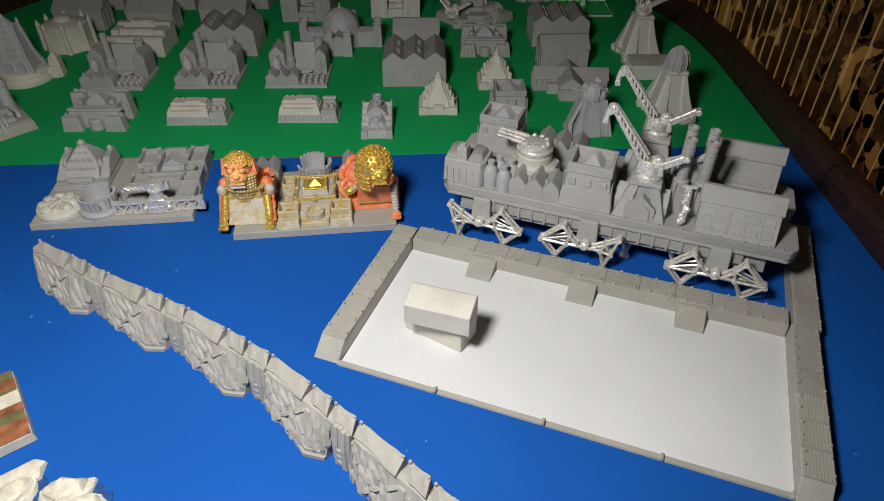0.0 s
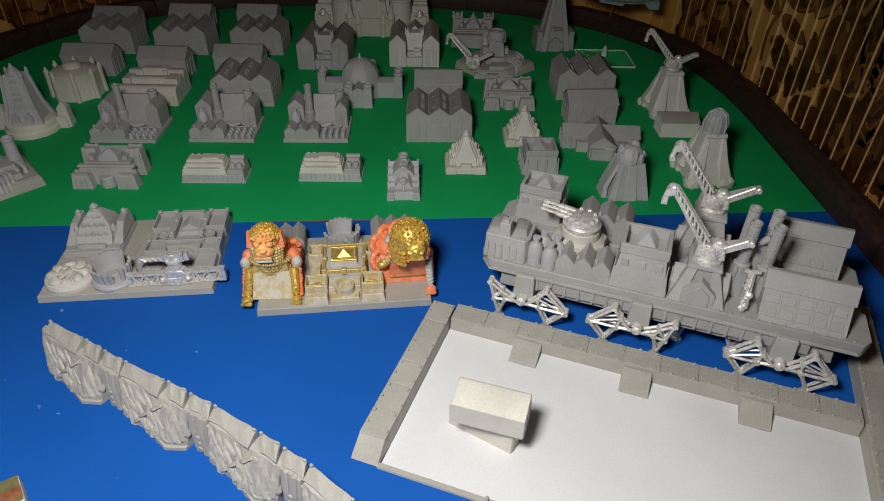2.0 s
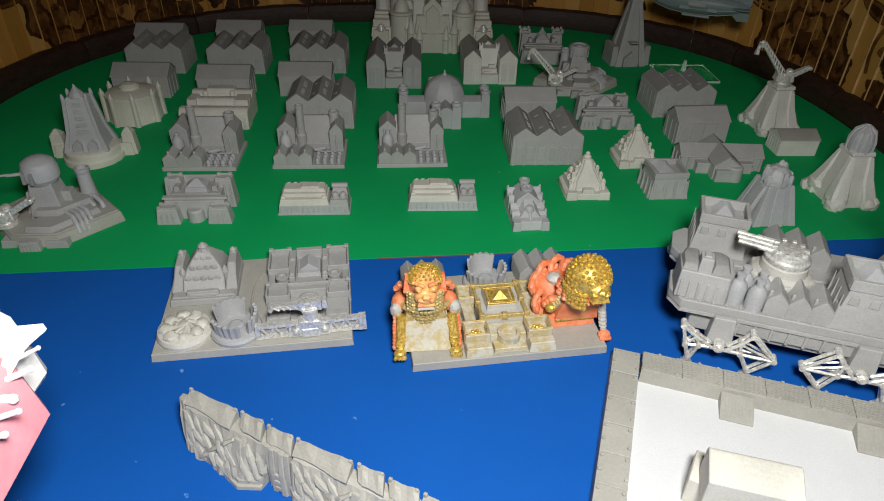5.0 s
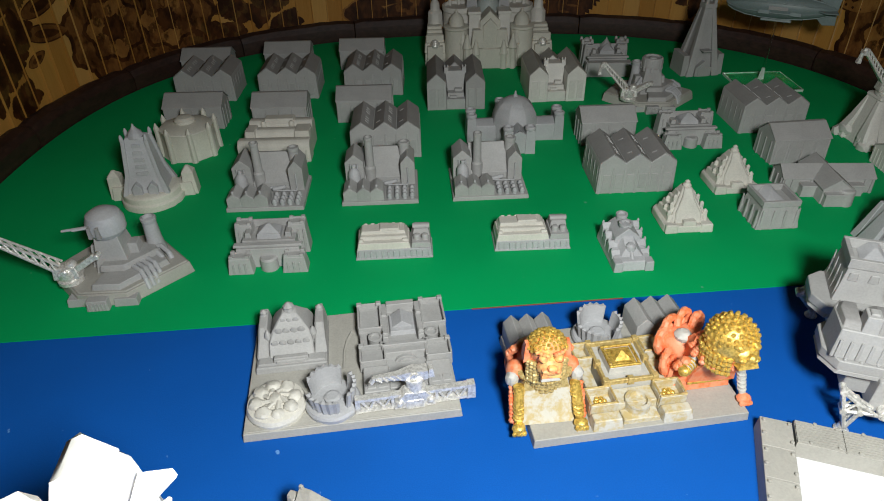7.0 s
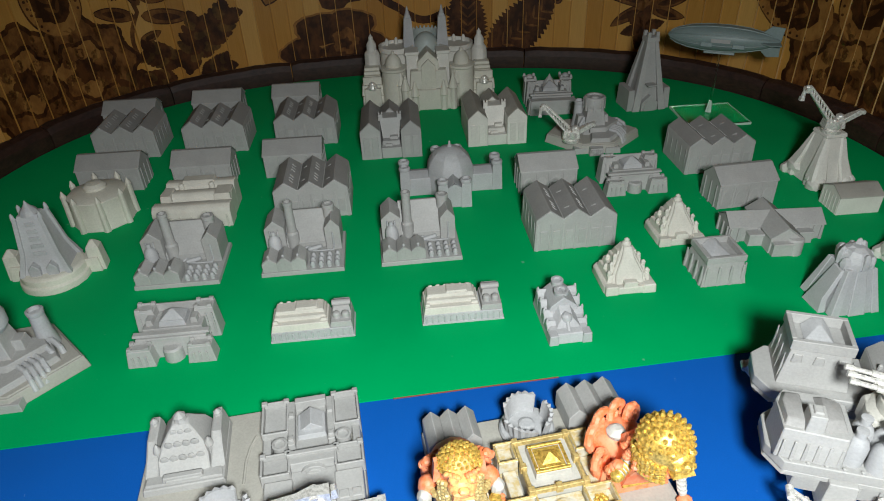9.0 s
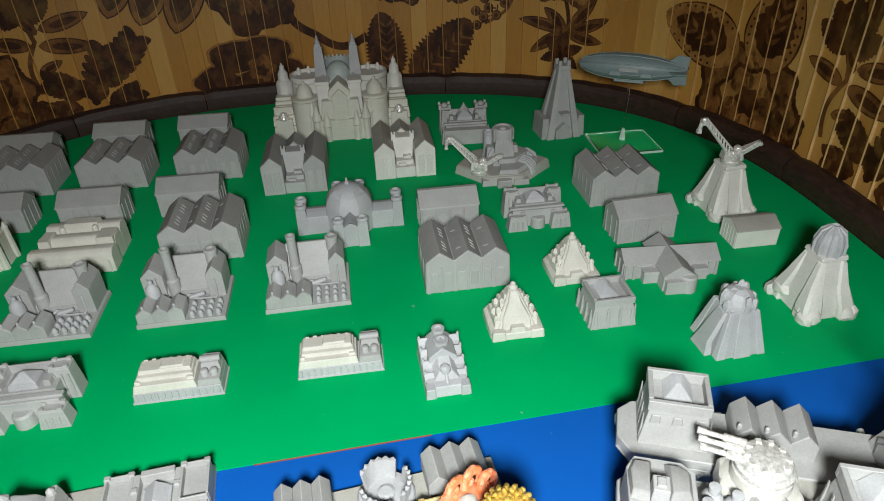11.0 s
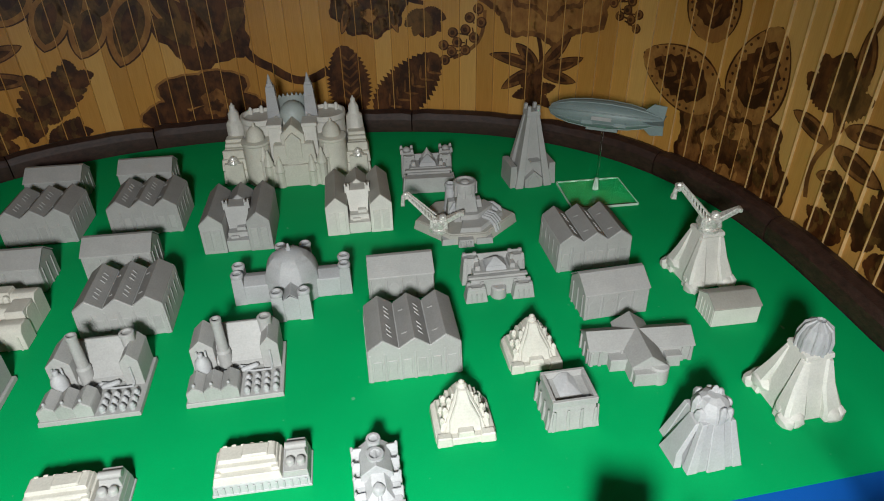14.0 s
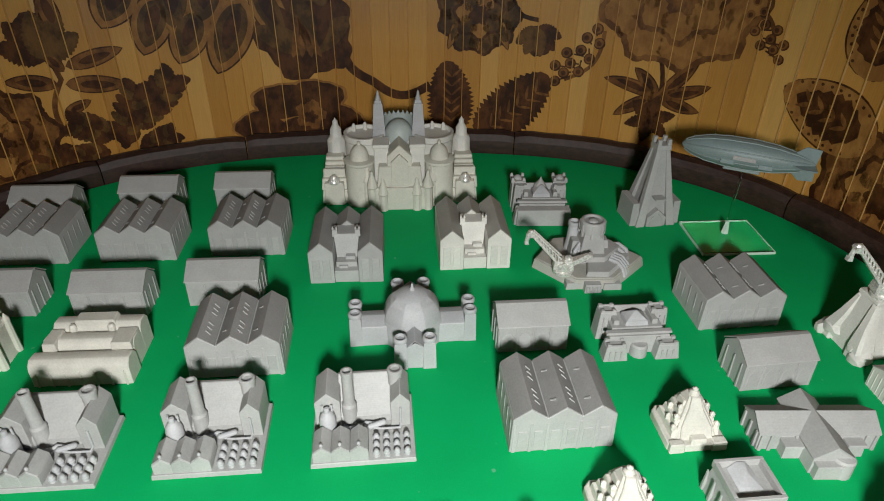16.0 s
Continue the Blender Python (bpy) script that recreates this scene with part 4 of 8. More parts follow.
def cross_gable(x, y, turn):
    """Hall with crossed gable roofs and rounded bays; the origin is the crossing."""
    ob = thing("crossed_hall", x, y, G, turn, "grey resin model hall with crossed gable roofs", "model hall")
    for name, L0, L1, ax, ze, zr, hw in (("nave", -30, 32, 0, 11, 17, 10), ("transept", -25, 15, 1, 11, 17.8, 10)):
        bm = new_bm()
        prof = [(-hw, 0), (hw, 0), (hw - 0.5, ze), (0, zr), (-hw + 0.5, ze)]
        (along_y if ax else along_x)(bm, prof, L0, L1)
        o = part(name, bm, GREY, ob, bev=0.3)
        bm = new_bm()
        prof = [(-hw - 0.4, ze - 0.6), (0, zr + 0.2), (hw + 0.4, ze - 0.6), (hw + 0.4, ze + 0.2), (0, zr + 1.0), (-hw - 0.4, ze + 0.2)]
        (along_y if ax else along_x)(bm, prof, L0 - 0.5, L1 + 0.5)
        part("roof", bm, GREY, o, bev=0.2)
    for x0, x1, y0, h in ((-19, -9, -16, 8.6), (14, 23, -15, 8.2), (-9, 4, -29, 9)):
        bm = new_bm()
        box(bm, x0, y0, 0, x1, y0 + 8, h, 0.4)
        box(bm, x0 - 0.4, y0 - 0.4, h - 1.2, x1 + 0.4, y0 + 8, h + 0.3, 0.2)
        part("bay", bm, GREY, ob, bev=0.25)
    bm = new_bm()
    turned(bm, 6, -23.5, [(6.0, 0), (5.8, 10), (5.0, 11), (1, 11.4)], 18)
    part("round_bay", bm, GREY, ob, bev=0)
    bm = new_bm()
    box(bm, -1, -0.8, 0, 1, 0.8, 10.5, 0.25)
    pieces("buttress", mesh_from("buttress", bm, GREY, 0.25), [(k, -10.2, 0) for k in (-28.5, -23.5, -11, 11.4, 25.5, 30.5)] + [(-30.2, k, 0, 90) for k in (-7, 0, 7)] + [(32.2, k, 0, 90) for k in (-7, 0, 7)], ob)
    return ob


cross_gable(0.1075, 0.5215, -3)


def hut(x, y, z, turn, w, d, ze, zr, label, flat=0.25):
    ob = thing("hut", x, y, z, turn, label, "model hut", "plain model huts")
    bm = new_bm()
    along_x(bm, [(0, 0), (d, 0), (d, ze), (d * (0.5 + flat), zr), (d * (0.5 - flat), zr), (0, ze)], 0, w)
    part("body", bm, WHITE, ob, bev=0.25)
    bm = new_bm()
    along_x(bm, [(-0.5, ze - 0.4), (d * (0.5 - flat), zr + 0.1), (d * (0.5 + flat), zr + 0.1), (d + 0.5, ze - 0.4), (d + 0.5, ze + 0.4), (d * (0.5 + flat), zr + 0.9), (d * (0.5 - flat), zr + 0.9), (-0.5, ze + 0.4)], -0.3, w + 0.3)
    part("roof", bm, STONE, ob, "beige pitched roof", bev=0.15)
    bm = new_bm()
    box(bm, -0.35, -0.25, 0, 0.35, 0.25, ze - 1)
    pieces("rib", mesh_from("rib", bm, WHITE, 0.12), [(w, 1.5 + k * (d - 3) / 5, 0, 90) for k in range(6)] + [(0, 1.5 + k * (d - 3) / 5, 0, 90) for k in range(6)], ob)
    return ob


hut(0.1640, 0.5355, G, 0.5, 31, 21, 13.5, 18.0, "plain off-white resin model hut with beige pitched roof", 0.03)


# ---- towers ----
def pylon(bm, w, d, x0, y0, z0, tw, td, z1):
    """A tapering block, w x d at its foot and tw x td at the top, centred on x0, y0."""
    return quads(bm, [[(x0 - w / 2, y0 - d / 2, z0), (x0 + w / 2, y0 - d / 2, z0), (x0 + w / 2, y0 + d / 2, z0), (x0 - w / 2, y0 + d / 2, z0)],
                      [(x0 - tw / 2, y0 - td / 2, z1), (x0 + tw / 2, y0 - td / 2, z1), (x0 + tw / 2, y0 + td / 2, z1), (x0 - tw / 2, y0 + td / 2, z1)]])


def legged_tower(ob, w, d, tw, h, wall, skirt=True):
    """Four splayed corner legs, a recessed core and gabled door panels."""
    bm = new_bm()
    pylon(bm, w - 8, d - 8, 0, 0, 0, tw - 1.5, tw - 1.5, h)
    part("core", bm, wall, ob, bev=0.3)
    for sx in (-1, 1):
        for sy in (-1, 1):
            bm = new_bm()
            a, b = (sx * w / 2, sy * d / 2), (sx * tw / 2, sy * tw / 2)
            quads(bm, [[(a[0], a[1], 0), (a[0] - sx * 7, a[1], 0), (a[0] - sx * 7, a[1] - sy * 7, 0), (a[0], a[1] - sy * 7, 0)],
                       [(b[0], b[1], h), (b[0] - sx * tw * 0.3, b[1], h), (b[0] - sx * tw * 0.3, b[1] - sy * tw * 0.3, h), (b[0], b[1] - sy * tw * 0.3, h)]])
            part("leg", bm, wall, ob, bev=0.3)
    for k in range(4):
        bm = new_bm()
        e = (d if k % 2 == 0 else w) / 2
        along_y(bm, [(-8, 0), (8, 0), (8, 8), (0, 15), (-8, 8)], -e + 0.2, -e + 6)
        along_y(bm, [(-5.5, 0), (5.5, 0), (5.5, 7), (0, 12), (-5.5, 7)], -e - 0.5, -e + 4)
        bmesh.ops.rotate(bm, verts=bm.verts, cent=(0, 0, 0), matrix=Matrix.Rotation(math.radians(90 * k), 3, "Z"))
        part("door_gable", bm, wall, ob, bev=0.25)
    if skirt:
        for sx in (-1, 1):
            bm = new_bm()
            box(bm, sx * (w / 2 + 1) - 3.5, -d / 2 + 3, 0, sx * (w / 2 + 1) + 3.5, d / 2 - 3, 20, 0.8)
            part("side_wing", bm, wall, ob, bev=0.3)


spire_tower = thing("spire_tower", 0.1005, 0.7545, G, 6, "tall grey resin model tower tapering to a battlemented top", "model tower")
legged_tower(spire_tower, 33, 32, 11, 62, GREY)
bm = new_bm()
box(bm, -6, -6, 62, 6, 6, 66, 0.4)
for sx in (-1, 1):
    for sy in (-1, 1):
        box(bm, sx * 4 - 1.6, sy * 4 - 1.6, 66, sx * 4 + 1.6, sy * 4 + 1.6, 70.5, 0.2)
part("top_battlement", bm, GREY, spire_tower, bev=0.25)
bm = new_bm()
box(bm, -4.5, -17.4, 24, 4.5, -8, 25.2)
part("ledge", bm, GREY, spire_tower, bev=0.2)


def rocky_tower(x, y, turn, label, dome):
    """Steep tower on lumpy rock feet."""
    ob = thing("rock_tower", x, y, G, turn, label, "model tower")
    bm = new_bm()
    pylon(bm, 29, 31, 0, 0, 0, 15, 15, 37)
    box(bm, -8.5, -8.5, 36, 8.5, 8.5, 39, 0.5)
    part("core", bm, WHITE, ob, bev=0.6, rough=0.6)
    rnd = random.Random(7)
    for sx in (-1, 1):
        for sy in (-1, 1):
            bm = new_bm()
            quads(bm, [[(sx * 17.5, sy * 19, 0), (sx * 5.5, sy * 19, 0), (sx * 5.5, sy * 7, 0), (sx * 17.5, sy * 7, 0)], [(sx * 16, sy * 16.5, 9), (sx * 5.5, sy * 17.5, 7), (sx * 5, sy * 6, 10), (sx * 16, sy * 6, 9)],
                       [(sx * 12, sy * 12, 21), (sx * 4.6, sy * 12.5, 19), (sx * 4, sy * 5, 21), (sx * 12.5, sy * 5, 20)], [(sx * 8.2, sy * 8.2, 36), (sx * 4, sy * 8.2, 36), (sx * 4, sy * 4, 36), (sx * 8.2, sy * 4, 36)]])
            part("buttress", bm, WHITE, ob, bev=1.2, rough=1.3)
            for k in range(3):
                f = (0.0, 0.03, 0.12)[k]
                bm = new_bm()
                bmesh.ops.create_icosphere(bm, subdivisions=2, radius=rnd.uniform(4.4, 5.8) * (1 - 0.35 * f))
                bmesh.ops.scale(bm, vec=(rnd.uniform(0.9, 1.2), rnd.uniform(0.9, 1.2), rnd.uniform(0.9, 1.4)), verts=bm.verts)
                ex, ey = (14.5 - 11 * f) * (1.0, 0.72, 1.0)[k], (15.5 - 12 * f) * (1.0, 1.05, 0.7)[k]
                bmesh.ops.translate(bm, vec=(sx * ex, sy * ey, 2.5 + 34 * f), verts=bm.verts)
                for v in bm.verts:
                    v.co.z = max(0.0, v.co.z)
                part("rock", bm, WHITE, ob, bev=0, rough=1.3)
    if dome:
        bm = new_bm()
        turned(bm, 0, 0, [(8.0, 37), (8.4, 41), (8.0, 46.5), (6.2, 51.5), (3.4, 54), (1.4, 54.6)], 10)
        d = part("dome", bm, LILAC, ob, "bluish grey ribbed dome", bev=0.3)
        for k in range(10):
            a = math.tau * (k + 0.5) / 10
            bm = new_bm()
            pipe(bm, [(8.2 * math.cos(a), 8.2 * math.sin(a), 38), (8.4 * math.cos(a), 8.4 * math.sin(a), 45), (6.3 * math.cos(a), 6.3 * math.sin(a), 51.5), (1.8 * math.cos(a), 1.8 * math.sin(a), 55)], 0.9, 6)
            part("dome_rib", bm, LILAC, d, bev=0)
    return ob


rocky_tower(0.1815, 0.5905, 5, "off-white resin model tower on rocky feet carrying a crane", False)
rocky_tower(0.1785, 0.4715, 2, "off-white resin model tower on rocky feet with grey dome", True)


def splayed_tower(x, y, turn):
    ob = thing("splayed_tower", x, y, G, turn, "bluish grey resin model tower with splayed walls and round head", "model tower")
    bm = new_bm()
    pylon(bm, 28.4, 28.4, 0, 0, 0, 16.4, 16.4, 27)
    part("core", bm, LILAC, ob, bev=0.4)
    for k in range(4):
        bm = new_bm()
        quads(bm, [[(-4.6, -15.4, 0), (5.4, -15.4, 0), (5, -8, 0), (-5, -8, 0)], [(-3.6, -11.8, 14), (4.0, -11.8, 14), (4.4, -6, 14), (-4.4, -6, 14)], [(-2.8, -8.6, 26), (3.0, -8.6, 26), (3.4, -5, 26), (-3.4, -5, 26)]])
        bmesh.ops.rotate(bm, verts=bm.verts, cent=(0, 0, 0), matrix=Matrix.Rotation(math.radians(90 * k), 3, "Z"))
        part("buttress", bm, LILAC, ob, bev=0.35, rough=0.3)
        bm = new_bm()
        quads(bm, [[(9.5, -14.8, 0), (14.6, -14.8, 0), (14.6, -9.5, 0), (9.5, -9.5, 0)], [(5.8, -8.8, 27), (8.6, -8.8, 27), (8.6, -6, 27), (5.8, -6, 27)]])
        bmesh.ops.rotate(bm, verts=bm.verts, cent=(0, 0, 0), matrix=Matrix.Rotation(math.radians(90 * k), 3, "Z"))
        part("corner_rib", bm, LILAC, ob, bev=0.3, rough=0.3)
    bm = new_bm()
    quads(bm, [[(-19, -9, 0), (-15, -9.6, 0), (-14, 7, 0), (-19.4, 6, 0)], [(-18.4, -8, 9), (-15.4, -8.6, 9), (-12, 5, 9), (-16.5, 4, 9)], [(-10.6, -6, 26), (-8, -6.4, 26), (-7, 2, 26), (-9.6, 2, 26)]])
    part("leaning_slab", bm, LILAC, ob, bev=0.3, rough=0.5)
    bm = new_bm()
    turned(bm, 0, 0, [(9.4, 26.5), (9.4, 30), (8.0, 33.5), (6.2, 36), (3.2, 37.6)], 9, 0.2)
    head = part("head", bm, LILAC, ob, bev=0.3, rough=0.8, smooth=False)
    for k, (r, h, w) in enumerate(((8.4, 33.5, 2.7), (8.0, 36, 2.2), (8.6, 34.5, 2.9), (7.6, 37, 2.1), (8.5, 33, 2.8), (8.0, 36.6, 2.3), (8.4, 34, 2.6), (4.0, 39.6, 2.4), (3.0, 40.4, 2.2))):
        a = math.tau * k / 7 + 0.3 * (k % 2)
        bm = new_bm()
        turned(bm, r * math.cos(a), r * math.sin(a), [(w, 26.5), (w * 1.05, h - 4), (w * 0.75, h - 1), (w * 0.25, h)], 5, k)
        part("knob", bm, LILAC, head, bev=0.2, rough=0.6, smooth=False)
    return ob


splayed_tower(0.1135, 0.4475, 4)

round_tower = thing("round_base_tower", -0.3620, 0.5290, G, 6, "pale grey resin model tower on round cream base", "model tower")
bm = new_bm()
turned(bm, 0, 0, [(21, 0), (21, 4.5), (19.6, 5.4), (19.6, 9.5), (17.5, 11)], 36)
part("round_base", bm, WALLCREAM, round_tower, bev=0.3, rough=0.3)
for sx in (-1, 1):
    bm = new_bm()
    box(bm, sx * 22 - 6, 0, 0, sx * 22 + 6, 14, 10, 1)
    prism(bm, [(sx * 25 - 5, 2), (sx * 25 + 5, 2), (sx * 25 + 5, 12), (sx * 25 - 5, 12)], 0, 17, 0.8)
    prism(bm, [(sx * 25 - 3.8, 3), (sx * 25 + 3.8, 3), (sx * 25 + 3.8, 11), (sx * 25 - 3.8, 11)], 17, 21, 0.2)
    part("gate_tower", bm, WALLCREAM, round_tower, bev=0.4, rough=0.3)
bm = new_bm()
quads(bm, [[(-13, -12, 10), (13, -12, 10), (13, 11, 10), (-13, 11, 10)], [(-10, -8.5, 22), (10, -8.5, 22), (10, 8, 22), (-10, 8, 22)],
           [(-7, -5, 47), (7, -5, 47), (7, 5, 47), (-7, 5, 47)], [(-6, -4, 49), (6, -4, 49), (6, 4, 49), (-6, 4, 49)]])
part("shaft", bm, LILAC, round_tower, bev=0.4)
for sx in (-1, 1):
    for sy in (-1, 1):
        bm = new_bm()
        quads(bm, [[(sx * 15.5, sy * 13, 10), (sx * 12, sy * 13, 10), (sx * 12, sy * 9.5, 10), (sx * 15.5, sy * 9.5, 10)],
                   [(sx * 11.4, sy * 9.4, 24), (sx * 8.8, sy * 9.4, 24), (sx * 8.8, sy * 7, 24), (sx * 11.4, sy * 7, 24)],
                   [(sx * 8.6, sy * 6.4, 48), (sx * 6.2, sy * 6.4, 48), (sx * 6.2, sy * 4.4, 48), (sx * 8.6, sy * 4.4, 48)]])
        turned(bm, sx * 7.8, sy * 5.6, [(1.6, 47.5), (1.2, 50.5), (0.3, 52)], 6)
        part("corner_rib", bm, LILAC, round_tower, bev=0.3)
bm = new_bm()
turned(bm, 0, 0, [(6, 48), (4.6, 51), (2.6, 53), (1.2, 55), (0.3, 57)], 8)
part("cap", bm, LILAC, round_tower, bev=0.2)
for k in (-1, 1):
    bm = new_bm()
    along_y(bm, [(k * 5.2 - 3.2, 10), (k * 5.2 + 3.2, 10), (k * 5.2 + 3.2, 16), (k * 5.2, 19.5), (k * 5.2 - 3.2, 16)], -14, -8)
    part("arch", bm, LILAC, round_tower, bev=0.4)
for k in range(5):
    bm = new_bm()
    zz = 23 + k * 4.8
    yy = -8.6 + k * 0.72
    box(bm, -4 + k * 0.3, yy - 0.5, zz, 4 - k * 0.3, yy + 1.5, zz + 2.6, 0.2)
    part("shaft_panel", bm, LILAC, round_tower, bev=0.25)

drum = thing("drum_hall", -0.3570, 0.6035, G, 0, "cream resin model round hall with corner spikes", "model hall")
bm = new_bm()
turned(bm, 0, 0, [(23, 0), (22, 2), (21, 20), (21.6, 22), (18.5, 23.5), (9, 25.5), (8.5, 25.5)], 8, math.pi / 8)
part("body", bm, WALLCREAM, drum, bev=0.4)
bm = new_bm()
turned(bm, 0, 0, [(8, 25), (8, 27.5), (5.5, 29.5), (1, 30.3)], 18)
part("lantern", bm, WALLCREAM, drum, bev=0)
for k in range(8):
    a = math.tau * (k + 0.5) / 8
    bm = new_bm()
    turned(bm, 21.8 * math.cos(a), 21.8 * math.sin(a), [(2.6, 0), (2, 22), (2.2, 24), (1.2, 26), (0.4, 28)], 8)
    part("corner_spike", bm, WALLCREAM, drum, bev=0)


# ---- cranes ----
def jib_crane(x, y, z, turn, boom=52.0, tail=26.0, rise=40.0):
    """Cast metal crane: turntable, lattice boom with a hooked head, raised counter-jib. The boom points along -x."""
    ob = thing("crane", x, y, z, turn, "bright cast-metal model crane with lattice boom", "model crane", "metal model cranes")
    bm = new_bm()
    turned(bm, 0, 0, [(7, 0), (7, 2), (5.5, 2.6), (6, 4), (6, 7.5), (4.6, 8.6)], 16)
    part("turntable", bm, PEWTER, ob, bev=0)
    bm = new_bm()
    box(bm, -7.5, -4.6, 3.5, 7, 4.6, 10.5, 1)
    box(bm, -4, -5.4, 6, 3, 5.4, 9, 0.4)
    rod(bm, (0, -5.8, 8.5), (0, 5.8, 8.5), 1.8)
    turned(bm, 3, 0, [(3, 10), (3, 12.5), (1.4, 13.6)], 10)
    part("cab", bm, PEWTER, ob, bev=0.4, rough=0.4)
    c, s = math.cos(math.radians(rise)), math.sin(math.radians(rise))
    top = (-4 - boom * c, 8 + boom * s)
    bm = new_bm()
    for sy in (-1, 1):
        rod(bm, (-4, sy * 3.0, 8), (top[0], sy * 1.2, top[1]), 0.95)
        rod(bm, (-2, sy * 2.4, 12), (top[0] + 1, sy * 1.0, top[1] + 2.4), 0.7)
    n = 9
    for k in range(n):
        f, g = k / n, (k + 1) / n
        for sy in (-1, 1):
            p = (-4 + (top[0] + 4) * f, sy * (3.4 - 2.1 * f), 8 + (top[1] - 8) * f)
            q = (-2 + (top[0] + 3) * g, sy * (2.6 - 1.5 * g), 12 + (top[1] - 9.6) * g)
            rod(bm, p, q, 0.6, n=6)
        rod(bm, (-4 + (top[0] + 4) * g, -3.4 + 2.1 * g, 8 + (top[1] - 8) * g), (-4 + (top[0] + 4) * g, 3.4 - 2.1 * g, 8 + (top[1] - 8) * g), 0.75, n=6)
    part("boom", bm, PEWTER, ob, "lattice boom", bev=0)
    bm = new_bm()
    ball(bm, (top[0] - 0.5, 0, top[1] + 1), 2.4, n=10)
    rod(bm, (top[0] - 1, -2.6, top[1]), (top[0] - 1, 2.6, top[1]), 2.2)
    rod(bm, (top[0] - 2.2, 0, top[1]), (top[0] - 3, 0, top[1] - 6), 1.4)
    box(bm, top[0] - 4.6, -1.6, top[1] - 8, top[0] - 1.6, 1.6, top[1] - 5.4, 0.3)
    part("boom_head", bm, PEWTER, ob, bev=0, rough=0.5)
    bm = new_bm()
    quads(bm, [[(5, -3.4, 6), (5, 3.4, 6), (5, 3.4, 10.5), (5, -3.4, 10.5)], [(5 + tail * 0.85, -1.6, 6 + tail * 0.5), (5 + tail * 0.85, 1.6, 6 + tail * 0.5), (4 + tail * 0.8, 1.6, 9 + tail * 0.52), (4 + tail * 0.8, -1.6, 9 + tail * 0.52)]])
    rod(bm, (5 + tail * 0.85, -2.6, 7.5 + tail * 0.5), (5 + tail * 0.85, 2.6, 7.5 + tail * 0.5), 1.7)
    part("counter_jib", bm, PEWTER, ob, bev=0.4, rough=0.3)
    return ob


